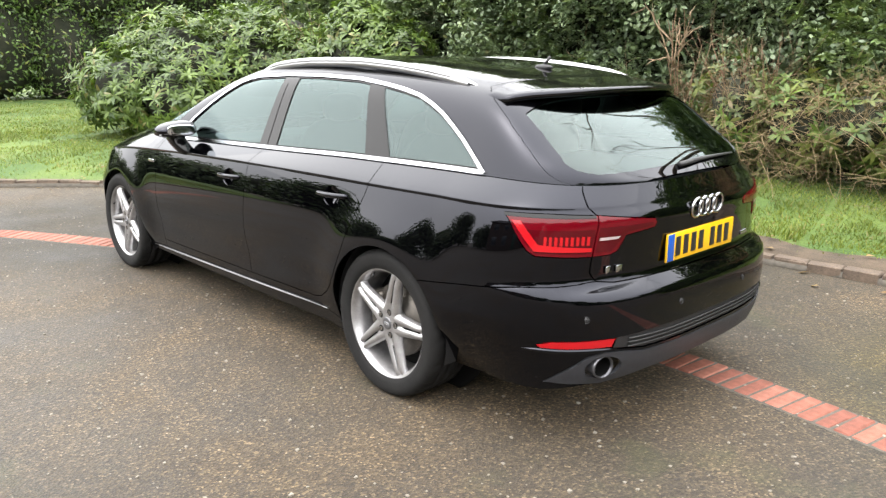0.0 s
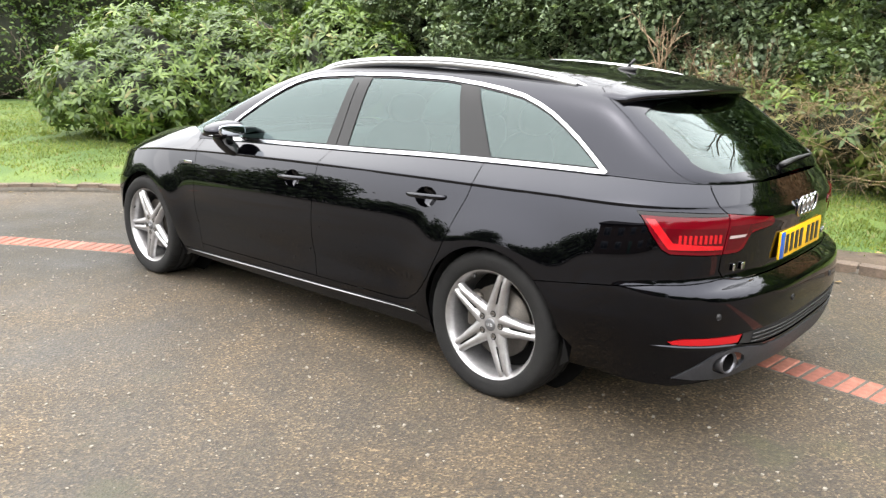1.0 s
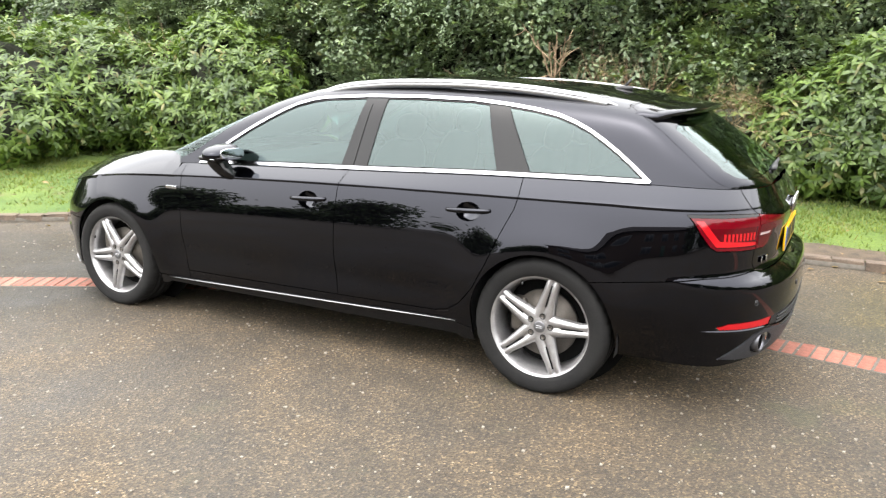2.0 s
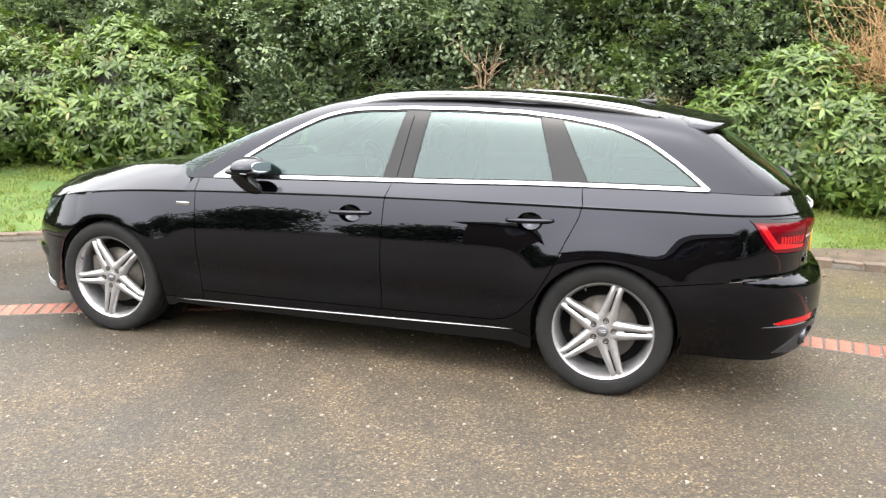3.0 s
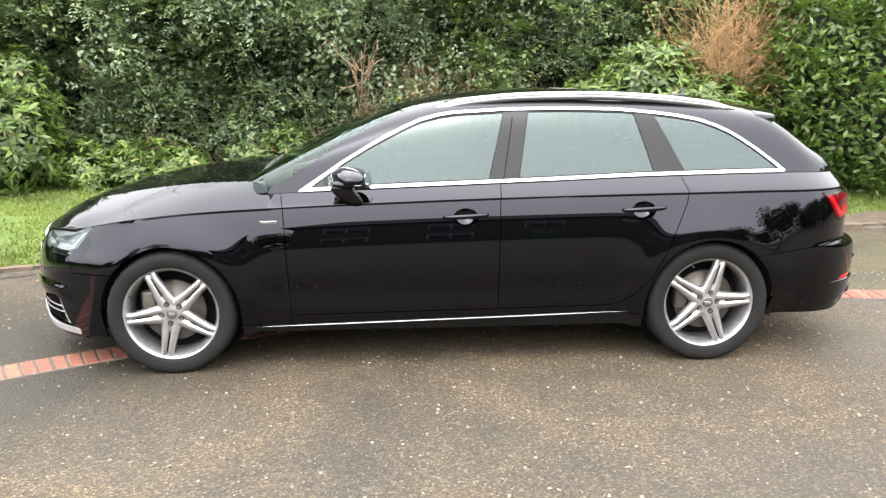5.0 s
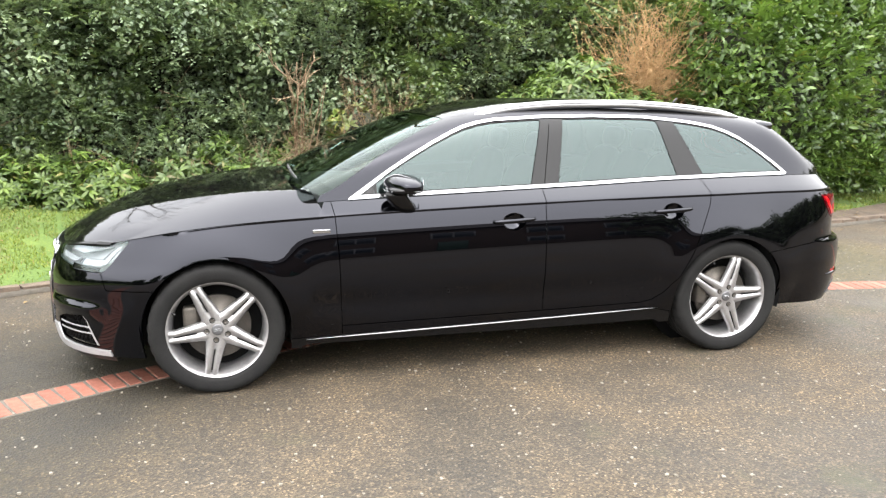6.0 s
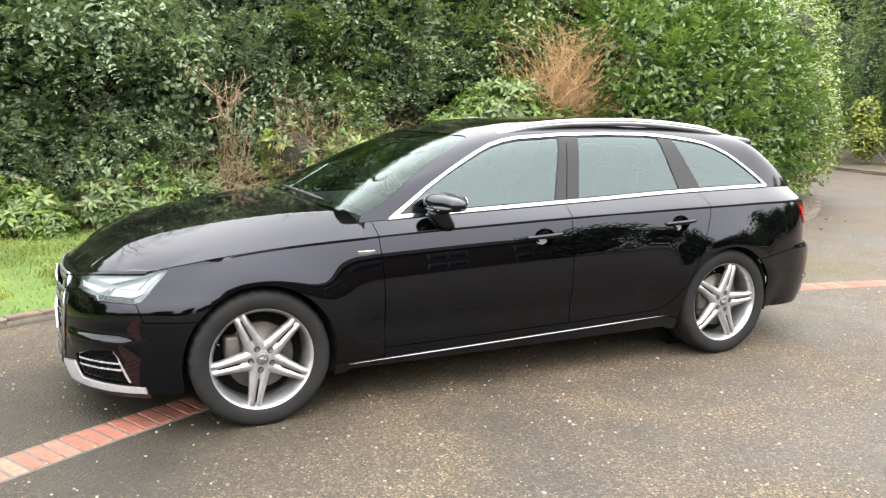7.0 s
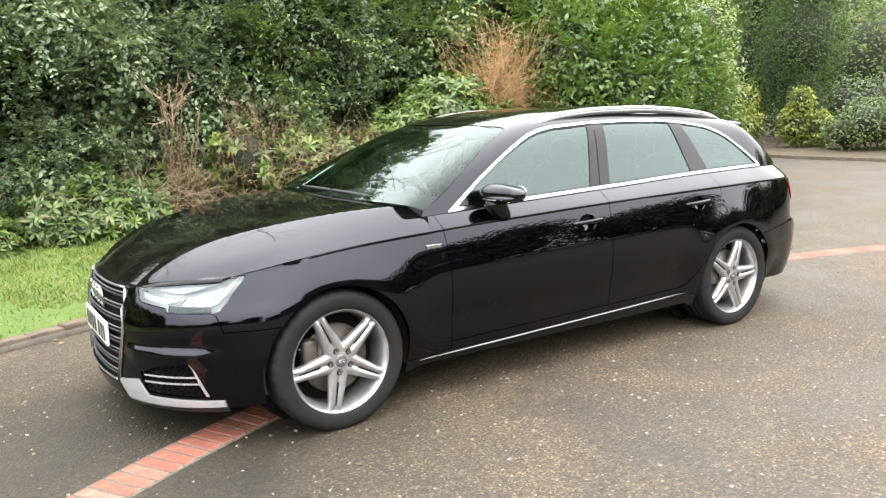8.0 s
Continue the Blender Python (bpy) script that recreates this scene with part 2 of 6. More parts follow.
def panel_part(name, data, mat, parent, label="", mirror=False, both=False, lift=0.0):
    """A panel as a mesh object; mirror: for the other side; both: the two halves as one mesh."""
    verts, faces, normals = data
    halves = [(1, False)] if not mirror else [(-1, True)]
    if both:
        halves = [(1, False), (-1, True)]
    vv, ff, nn = [], [], []
    for sign, flip in halves:
        base = len(vv)
        for v, n in zip(verts, normals):
            p = v + (n * lift if n is not None else Vector((0, 0, 0)))
            vv.append((p.x, p.y * sign, p.z))
            nn.append(None if n is None else (n.x, n.y * sign, n.z))
        for f in faces:
            idx = [base + i for i in f]
            ff.append(idx[::-1] if flip else idx)
    me = bpy.data.meshes.new(name)
    me.from_pydata(vv, [], ff)
    me.materials.append(mat)
    me.update()
    for p in me.polygons:
        p.use_smooth = True
    loops = []
    for p in me.polygons:
        rim = any(nn[i] is None for i in p.vertices)
        for i in p.vertices:
            loops.append(tuple(p.normal) if rim or nn[i] is None else nn[i])
    me.normals_split_custom_set(loops)
    ob = new(name, me)
    ob.parent = parent
    if label:
        tagged(ob, label)
    return ob


def steps(a, b, size):
    n = max(1, math.ceil(abs(b - a) / size))
    return [a + (b - a) * i / n for i in range(n + 1)]


def ring(cx, cy, rx, ry, n=40, start=0.0, end=2 * math.pi):
    return [(cx + rx * math.cos(start + (end - start) * i / n), cy + ry * math.sin(start + (end - start) * i / n)) for i in range(n)]

# ---- the car's body: smooth surfaces from a few profile curves ----
def curve(*pairs):
    """A smooth monotone curve through (position, value) pairs."""
    xs, ys = [p[0] for p in pairs], [p[1] for p in pairs]
    n = len(xs)
    d = [(ys[i + 1] - ys[i]) / (xs[i + 1] - xs[i]) for i in range(n - 1)]
    m = [d[0]] + [0 if d[i - 1] * d[i] <= 0 else 2 * d[i - 1] * d[i] / (d[i - 1] + d[i]) for i in range(1, n - 1)] + [d[-1]]

    def value(x):
        if x <= xs[0]:
            return ys[0]
        if x >= xs[-1]:
            return ys[-1]
        i = 0
        while x > xs[i + 1]:
            i += 1
        h = xs[i + 1] - xs[i]
        t = (x - xs[i]) / h
        return (ys[i] * (1 + 2 * t) * (1 - t) ** 2 + m[i] * h * t * (1 - t) ** 2
                + ys[i + 1] * t * t * (3 - 2 * t) + m[i + 1] * h * t * t * (t - 1))
    return value


AXLE, HUB, TYRE_R = 1.41, 0.322, 0.327
X_FRONT, X_REAR = -1.50, 1.70          # where the plan view starts to turn in
K_FRONT, K_REAR = 1.25, 1.15           # lengths of the turned parts in the sheet's own measure
SHOULDER = curve((-2.3, 0.66), (-1.95, 0.735), (-1.79, 0.768), (-1.58, 0.806), (-1.28, 0.838), (-0.83, 0.862), (-0.39, 0.88),
                 (0.28, 0.899), (1.29, 0.913), (1.91, 0.918), (2.35, 0.915))
BELT = curve((-1.6, 0.89), (-0.76, 0.930), (0.0, 0.955), (0.5, 0.97), (1.1, 0.99), (1.85, 1.0), (2.3, 0.985))
WIDE = curve((-1.5, 0.886), (-1.2, 0.900), (-0.6, 0.909), (0.3, 0.912), (1.0, 0.905), (1.45, 0.898), (1.7, 0.888))
BELT_Y = curve((-1.5, 0.83), (-0.76, 0.795), (0.0, 0.785), (0.6, 0.775), (1.1, 0.765), (1.7, 0.745))
NOSE = curve((0.12, -2.22), (0.2, -2.275), (0.3, -2.29), (0.5, -2.29), (0.6, -2.275), (0.7, -2.235), (0.78, -2.16))
TAIL = curve((0.18, 2.33), (0.25, 2.385), (0.36, 2.425), (0.5, 2.437), (0.585, 2.432), (0.615, 2.412), (0.632, 2.366), (0.66, 2.352), (0.80, 2.362),
             (0.865, 2.368), (0.91, 2.345), (0.99, 2.30), (1.05, 2.27))
ROOF = curve((-1.06, 0.965), (-0.9, 1.055), (-0.73, 1.145), (-0.45, 1.272), (-0.24, 1.348), (-0.05, 1.392), (0.2, 1.422),
             (0.6, 1.435), (1.0, 1.425), (1.4, 1.396), (1.68, 1.358), (1.80, 1.322), (1.90, 1.272), (2.05, 1.182), (2.16, 1.100), (2.3, 0.985))
HOOD = curve((-2.25, 0.69), (-2.2, 0.735), (-2.1, 0.795), (-1.95, 0.855), (-1.75, 0.905), (-1.48, 0.95), (-1.2, 0.978), (-1.0, 0.985))


def arch_flare(x, z):
    """How far the wheel arches stand out."""
    out = 0.0
    for ax in (-AXLE, AXLE):
        r = math.hypot(x - ax, z - HUB)
        if z > 0.2 and r < 0.7:
            out += 0.026 * math.exp(-((r - 0.35) / (0.135 if r > 0.35 else 0.08)) ** 2) * min(1, max(0, (z - 0.2) / 0.2))
    return out


def side_y(x, z):
    """Half the width of the lower body at x and z."""
    xx = min(max(x, X_FRONT), X_REAR)
    zs, w = SHOULDER(x), WIDE(xx)
    if z <= zs:
        d = zs - z
        y = w - 0.036 + 0.040 * math.sin(min(d / 0.28, 1) * math.pi * 0.5) - 0.006 * (1 - math.exp(-d / 0.002)) * math.exp(-d / 0.045)
        low = max(0, 0.58 - z)
        y -= 0.052 * (low / 0.36) ** 1.7 * (0.6 if abs(xx) > 1.2 else 1)
        if -0.95 < x < 1.05:
            y -= 0.010 * math.exp(-((z - 0.42) / 0.07) ** 2)
        return y + arch_flare(x, z)
    u = (z - zs) / max(BELT(x) - zs, 0.02)
    top = BELT_Y(xx)
    edge = w - 0.036
    return edge - (edge - top) * min(u, 1.4) ** 1.1


def corner(phi, p):
    r = (math.cos(phi) ** p + math.sin(phi) ** p) ** (-1 / p)
    return r * math.cos(phi), r * math.sin(phi)


def body(s, z):
    """The lower body, the left half: s runs from the nose's middle along the side to the tail's middle; s is x along the side."""
    if s < X_FRONT:
        phi = max(0.0, 1 - (X_FRONT - s) / K_FRONT) * math.pi / 2
        a, b = corner(phi, 2.35)
        x = X_FRONT - (X_FRONT - NOSE(z)) * a
        y = side_y(X_FRONT, z + (SHOULDER(X_FRONT) - SHOULDER(x)) * 0.8) * b
        y += (arch_flare(x, z) - arch_flare(X_FRONT, z)) * b
        ledge = 0.017 * min(max((0.462 - z) / 0.026, 0), 1) * min(max((s + 2.40) / 0.08, 0), 1) * min(max((-1.93 - s) / 0.10, 0), 1) * min(max((z - 0.36) / 0.05, 0), 1)
        x, y = x - ledge * a, y + ledge * b
    elif s > X_REAR:
        phi = max(0.0, 1 - (s - X_REAR) / K_REAR) * math.pi / 2
        a, b = corner(phi, 3.1)
        x = X_REAR + (TAIL(z) - X_REAR) * a
        y = side_y(X_REAR, z) * b + (arch_flare(x, z) - arch_flare(X_REAR, z)) * b
    else:
        x, y = s, side_y(s, z)
    if 1.5 < s < 2.25 and z < 0.5:          # behind the rear wheel the bumper tucks in
        y -= 0.075 * ((0.5 - z) / 0.3) ** 1.5 * min((s - 1.5) / 0.2, 1) * min((2.25 - s) / 0.35, 1)
    return x, -y, z


def s_at_y(y, z, rear):
    """The s on the front's or the rear's turned part at which half the width is y."""
    lo, hi = (X_REAR, X_REAR + K_REAR) if rear else (X_FRONT, X_FRONT - K_FRONT)
    for _ in range(40):
        mid = (lo + hi) / 2
        if -body(mid, z)[1] > y:
            lo = mid
        else:
            hi = mid
    return (lo + hi) / 2


def s_at_x(x, z):
    """The s at which the body at that height reaches x."""
    if X_FRONT <= x <= X_REAR:
        return x
    lo, hi = (X_REAR, X_REAR + K_REAR) if x > 0 else (X_FRONT, X_FRONT - K_FRONT)
    for _ in range(40):
        mid = (lo + hi) / 2
        if abs(body(mid, z)[0]) < abs(x):
            lo = mid
        else:
            hi = mid
    return (lo + hi) / 2


@functools.lru_cache(None)
def belt_width(x):
    zb = BELT(x)
    return -body(s_at_x(x, zb), zb)[1] if x < 2.295 else 0.02


def cabin(x, w):
    """The upper body, the left half: w runs from the belt (0) to the roof's middle (1)."""
    zb, zr = BELT(x), ROOF(x)
    h = max(zr - zb, 0.001)
    base = belt_width(round(x, 5))
    across, u = section(min(max(w, 0.0), 1.0), *roundness(x))
    k = min(0.145, 0.33 * h)
    return x, -(base - k * u) * across, zb + h * u


def roundness(x):
    """The upper body's cut is boxy over the doors and rounder round the tailgate."""
    k = min(max((x - 1.72) / 0.36, 0), 1)
    k = round(k * k * (3 - 2 * k), 3)
    return 4.2 - 1.5 * k, 8.0 - 4.9 * k


@functools.lru_cache(None)
def section(w, py, pz):
    """The upper body's cut: half width and height, both from 0 to 1, at w."""
    c, q = math.cos(w * math.pi / 2), math.sin(w * math.pi / 2)
    lo, hi = 0.9, 1.5
    for _ in range(26):
        r = (lo + hi) / 2
        if (r * c) ** py + (r * q) ** pz < 1:
            lo = r
        else:
            hi = r
    return r * c, r * q


def w_at_z(x, z):
    """The w at which the upper body reaches that height."""
    u = min(max((z - BELT(x)) / max(ROOF(x) - BELT(x), 0.001), 0), 1)
    py, pz = roundness(x)
    return math.atan2(u, max(1 - u ** pz, 0) ** (1 / py)) * 2 / math.pi


def w_at_y(x, y):
    lo, hi = 0.0, 1.0
    for _ in range(40):
        mid = (lo + hi) / 2
        if -cabin(x, mid)[1] > y:
            lo = mid
        else:
            hi = mid
    return (lo + hi) / 2


@functools.lru_cache(None)
def edge_of_hood(x):
    zs = SHOULDER(x)
    return -body(s_at_x(x, zs), zs)[1] if x > -2.2 else 0.3


def hood_edge(x):
    return edge_of_hood(round(x, 4))


FOLD = curve((-2.25, 0.40), (-2.1, 0.455), (-1.95, 0.49), (-1.8, 0.515), (-1.65, 0.55), (-1.5, 0.585), (-1.35, 0.62), (-1.0, 0.69))


# the height of the hood's front edge and the lamps' upper edge, from the middle outwards
EDGE_Z = curve((0.0, 0.712), (0.15, 0.708), (0.306, 0.700), (0.382, 0.698), (0.459, 0.713), (0.535, 0.726), (0.619, 0.737), (0.688, 0.744), (0.726, 0.748), (0.765, 0.752))


def hood_z(x, y):
    """The hood's height: a gentle crown between two folds, and steeper shoulders outside them."""
    e = max(hood_edge(x), 0.05)
    y = min(abs(y), e)
    zs, zc = SHOULDER(x), HOOD(x)
    fold = min(FOLD(x), e * 0.86)
    zf = zs + (zc - zs) * 0.92
    if y < fold:
        return zc - (zc - zf) * (y / fold) ** 2.2
    t = (y - fold) / (e - fold)
    return zf - (zf - zs) * (0.72 * t + 0.28 * t ** 2.4)

# ---- the car ----
car = empty("estate_car", "glossy black estate car with silver roof rails, parked on the drive", "car")


def arc_shape(cx, r, low=0.1):
    return [(cx + r, low)] + [(cx + r * math.cos(a), HUB + r * math.sin(a)) for a in steps(0, math.pi, 0.08)] + [(cx - r, low)]


def door_bottom(x):
    return 0.30 + 0.012 * (x + 0.8)


FRONT_DOOR = [(-0.80, door_bottom(-0.8)), (0.278, door_bottom(0.28)), (0.278, 0.6), (0.285, 0.88), (0.305, 1.03), (-0.86, 1.03), (-0.825, 0.86), (-0.812, 0.66), (-0.805, 0.4)]
REAR_DOOR = [(0.278, door_bottom(0.28)), (0.86, door_bottom(0.86)), (0.93, 0.335), (1.0, 0.38), (1.08, 0.47), (1.15, 0.60), (1.21, 0.74), (1.265, 0.86), (1.278, 0.92),
             (1.245, 1.05), (0.305, 1.03), (0.285, 0.88), (0.278, 0.6)]
ARCH_F, ARCH_R = arc_shape(-AXLE, 0.352), arc_shape(AXLE, 0.346)
HEADLAMP = [(-2.325, 0.694), (-2.305, 0.655), (-2.283, 0.644), (-2.162, 0.628), (-2.155, 0.611), (-1.96, 0.611), (-1.935, 0.622), (-1.905, 0.655), (-1.845, 0.753), (-1.9, 0.80), (-2.3, 0.78)]
BUMPER_F = [(-2.8, 0.05), (-1.62, 0.05), (-1.70, 0.535), (-1.921, 0.530), (-1.95, 0.60), (-1.96, 0.611), (-2.155, 0.611), (-2.162, 0.628), (-2.283, 0.644), (-2.305, 0.655),
            (-2.325, 0.694), (-2.4, 0.86), (-2.8, 0.86)]
GRILLE = [(-2.80, 0.22), (-2.455, 0.26), (-2.385, 0.50), (-2.395, 0.60), (-2.405, 0.668), (-2.43, 0.69), (-2.80, 0.70)]
INTAKE = [(-2.30, 0.335), (-2.275, 0.245), (-1.985, 0.235), (-2.062, 0.392), (-2.20, 0.372)]
BLADE = [(-2.455, 0.275), (-2.405, 0.185), (-1.925, 0.190), (-1.93, 0.222), (-2.27, 0.228), (-2.315, 0.300)]
LAMP_SIDE = [(2.045, 0.897), (2.10, 0.82), (2.145, 0.765), (2.175, 0.748), (2.30, 0.742), (2.352, 0.742), (2.352, 0.892), (2.2, 0.899)]
LAMP_GATE = [(2.352, 0.742), (2.41, 0.744), (2.432, 0.755), (2.447, 0.79), (2.455, 0.812), (2.565, 0.826), (2.572, 0.845), (2.56, 0.862), (2.352, 0.892)]
GATE_LOW = [(2.352, 1.06), (2.27, 1.06), (2.30, 0.97), (2.335, 0.91), (2.352, 0.889), (2.352, 0.68), (2.372, 0.648), (2.43, 0.638), (2.9, 0.638), (2.9, 1.06)]
BUMPER_R = [(1.60, 0.05), (2.9, 0.05), (2.9, 0.638), (2.43, 0.638), (2.372, 0.648), (2.25, 0.636), (2.13, 0.632), (1.95, 0.612), (1.70, 0.583), (1.60, 0.57)]
REFLECTOR = [(2.15, 0.422), (2.17, 0.404), (2.385, 0.408), (2.396, 0.444), (2.20, 0.437)]
DIFFUSER = [(2.185, 0.268), (2.24, 0.315), (2.31, 0.375), (2.36, 0.392), (2.42, 0.388), (2.5, 0.372), (2.9, 0.372), (2.9, 0.20), (2.5, 0.21), (2.36, 0.255)]
MESH_R = [(2.396, 0.444), (2.385, 0.402), (2.5, 0.385), (2.9, 0.385), (2.9, 0.455), (2.55, 0.455)]
FLANK = [(-1.10, 0.05), (1.10, 0.05), (1.10, 0.245), (0.9, 0.290), (-1.0, 0.245), (-1.10, 0.245)]
CUP_F, CUP_R = ring(0.105, 0.805, 0.062, 0.043, 28), ring(1.035, 0.828, 0.062, 0.043, 28)
PIPE = ring(2.365, 0.328, 0.056, 0.044, 32)
LEDGE = [[(-2.42, z), (-1.9, z), (-1.9, z - 0.1), (-2.42, z - 0.1)] for z in (0.462, 0.449, 0.436)]
SIDE_SHAPES = [("void", PIPE), ("cup", CUP_F), ("cup", CUP_R), ("arch", ARCH_F), ("arch", ARCH_R), ("headlamp_hole", HEADLAMP), ("grille_hole", GRILLE), ("intake_hole", INTAKE), ("blade", BLADE),
               ("lamp_side", LAMP_SIDE), ("lamp_gate", LAMP_GATE), ("tailgate_low", GATE_LOW), ("reflector", REFLECTOR), ("diffuser", DIFFUSER), ("bumper_mesh", MESH_R),
               ("bumper_front", BUMPER_F), ("bumper_rear", BUMPER_R), ("skirt", FLANK), ("front_door", FRONT_DOOR), ("rear_door", REAR_DOOR),
               ("fender", [(-2.5, 0.0), (-0.81, 0.0), (-0.80, 0.3), (-0.805, 0.4), (-0.812, 0.66), (-0.825, 0.86), (-0.86, 1.1), (-2.5, 1.1)])]


def body_low(s):
    if s > 2.2:
        return 0.226 + 0.056 * min((s - 2.2) / 0.35, 1) ** 0.85
    if s > 1.7:
        return 0.226
    return 0.185 if s < -1.0 or s > 1.0 else 0.205


def body_top(s):
    if s < -0.905:
        z = SHOULDER(s)
        for _ in range(4):
            x, y, _z = body(s, z)
            z = EDGE_Z(-y) - 0.005 if x < -1.875 else hood_z(x, y) if s < X_FRONT else SHOULDER(x)
        return z
    if s < -0.885:
        t = (s + 0.905) / 0.02
        return SHOULDER(s) * (1 - t) + BELT(s) * t
    x = body(s, 0.98)[0]
    return BELT(x)


ss = steps(X_FRONT - K_FRONT, X_FRONT, 0.03) + steps(X_FRONT, X_REAR, 0.035)[1:] + steps(X_REAR, X_REAR + K_REAR, 0.026)[1:]
lines = [[(x, SHOULDER(min(x, X_REAR)) - d) for x in steps(-1.5, 2.86, 0.08)] + [(2.9, 0.5), (-1.5, 0.5)] for d in (-0.004, 0.0, 0.0045, 0.012)]
low = sheet(ss, [i / 30 for i in range(31)], lines + LEDGE + [p for _, p in SIDE_SHAPES], lambda s, v: body_low(s) + (body_top(s) - body_low(s)) * v)
low_panels = panels(low, SIDE_SHAPES, "quarter", body)
low.free()

NAMES = {"fender": "front_wing", "quarter": "rear_quarter_panel", "front_door": "front_door", "rear_door": "rear_door", "skirt": "side_skirt"}
sided = {}
for key, name in NAMES.items():
    for mirror in (False, True):
        ob = panel_part(name, low_panels[key], PAINT if key != "skirt" else GLOSS_BLACK, car, mirror=mirror)
        sided[key, mirror] = ob
front_bumper = panel_part("front_bumper", low_panels["bumper_front"], PAINT, car, both=True)
rear_bumper = panel_part("rear_bumper", low_panels["bumper_rear"], PAINT, car, both=True)
tailgate = panel_part("tailgate", low_panels["tailgate_low"], PAINT, car, both=True)
lip_rows = []
for sign, run in ((1, steps(-1.92, -2.75, 0.05)), (-1, steps(-2.75, -1.92, 0.05)[1:])):
    for q in run:
        x, y, z = body(q, 0.19)
        for inset, low_z in ((0.006, 0.192), (0.012, 0.172), (0.024, 0.158), (0.06, 0.154)):
            k = 1 - inset / max(math.hypot(x + 1.5, y), 0.1)
            lip_rows.append((-1.5 + (x + 1.5) * k, y * k * sign, low_z))
part("front_lip", bm_from(lip_rows, grid_faces(len(lip_rows) // 4, 4)), BLACK_PLASTIC, front_bumper, "black plastic lip under the nose")
panel_part("diffuser", low_panels["diffuser"], GREY_PLASTIC, rear_bumper, "matt grey plastic diffuser", both=True, lift=0.004)
panel_part("bumper_grille", low_panels["bumper_mesh"], BLACK_PLASTIC, rear_bumper, both=True, lift=-0.006)
for mirror in (False, True):
    panel_part("bumper_blade", low_panels["blade"], BLADE_SILVER, front_bumper, "silver-grey blade", mirror=mirror, lift=0.006)
    panel_part("reflector", low_panels["reflector"], RED_BRIGHT, rear_bumper, "red reflector strip", mirror=mirror, lift=-0.002)
    lamp = panel_part("tail_lamp", low_panels["lamp_side"], RED_LENS, car, "red tail lamp", mirror=mirror, lift=0.003)
    panel_part("lamp_insert", low_panels["lamp_gate"], RED_LENS, tailgate, "red lamp half on the tailgate", mirror=mirror, lift=0.003)

# the upper body
DLO = [(-0.745, 0.94), (-0.527, 1.083), (-0.40, 1.157), (-0.294, 1.213), (-0.20, 1.258), (-0.119, 1.291), (-0.03, 1.314), (0.063, 1.328), (0.335, 1.343), (0.637, 1.347), (0.939, 1.34),
       (1.146, 1.321), (1.27, 1.305), (1.382, 1.284), (1.47, 1.255), (1.549, 1.22), (1.62, 1.178), (1.694, 1.129), (1.76, 1.08), (1.811, 1.04), (1.845, 1.012), (1.835, 1.002)]


def shrunk(poly, d):
    out = []
    n = len(poly)
    for i in range(n):
        a, b, c = Vector(poly[i - 1]), Vector(poly[i]), Vector(poly[(i + 1) % n])
        e, f = (b - a).normalized(), (c - b).normalized()
        m = Vector((e.y + f.y, -e.x - f.x))
        m = m.normalized() / max(0.4, math.sqrt(max(0.05, (1 + e.dot(f)) / 2)))
        out.append(tuple(b + m * d))
    return out


def xw(poly, fine=0.05):
    """From x and z to the upper body's own measure, with the long edges divided."""
    out = []
    for i in range(len(poly)):
        (x0, z0), (x1, z1) = poly[i], poly[(i + 1) % len(poly)]
        k = max(1, math.ceil(math.hypot(x1 - x0, z1 - z0) / fine))
        for j in range(k):
            x, z = x0 + (x1 - x0) * j / k, z0 + (z1 - z0) * j / k
            out.append((x, w_at_z(x, z)))
    return out


def between(x0, z0, x1, z1):
    return lambda z: x0 + (x1 - x0) * (z - z0) / (z1 - z0)


outer = [(x, max(z, BELT(x))) for x, z in DLO] + [(x, BELT(x) - 0.003) for x in steps(1.8, -0.75, 0.15)]
belt_in = [(x, BELT(x) + 0.0185) for x in steps(1.79, -0.69, 0.15)]
upper_in = [(x, z) for x, z in shrunk(DLO, 0.016)[1:-3]]
inner = upper_in + [(1.81, BELT(1.8) + 0.0185)] + belt_in


def clip_x(poly, edge, keep_left):
    """Cuts a window's outline along a slanted line."""
    out = []
    n = len(poly)
    side = lambda p: (p[0] - edge(p[1])) * (-1 if keep_left else 1)
    for i in range(n):
        p, q = poly[i], poly[(i + 1) % n]
        sp, sq = side(p), side(q)
        if sp >= 0:
            out.append(p)
        if sp * sq < 0:
            t = sp / (sp - sq)
            out.append((p[0] + (q[0] - p[0]) * t, p[1] + (q[1] - p[1]) * t))
    return out


pane_edge = shrunk(inner, 0.006)
glass_front = clip_x(clip_x(pane_edge, between(0.233, 0.97, 0.327, 1.34), True), lambda z: -0.60, False)
glass_rear = clip_x(clip_x(pane_edge, between(0.396, 0.98, 0.458, 1.34), False), lambda z: 1.128 - (1.065 - z) * 0.22 if z < 1.065 else 1.128 - (z - 1.065) * 0.42, True)
glass_quarter = clip_x(pane_edge, lambda z: 1.285 if z < 1.06 else 1.285 - (z - 1.06) * 0.62, False)
glass_mirror = clip_x(pane_edge, lambda z: -0.615, True)
WINDSCREEN = [(-0.89, 0.144), (-0.728, 0.306), (-0.593, 0.40), (-0.445, 0.456), (-0.253, 0.511), (-0.206, 0.528), (-0.215, 0.56), (-0.245, 0.61), (-0.252, 0.8), (-0.255, 1.02), (-1.04, 1.02), (-1.03, 0.88), (-1.02, 0.65), (-0.995, 0.46), (-0.94, 0.28)]
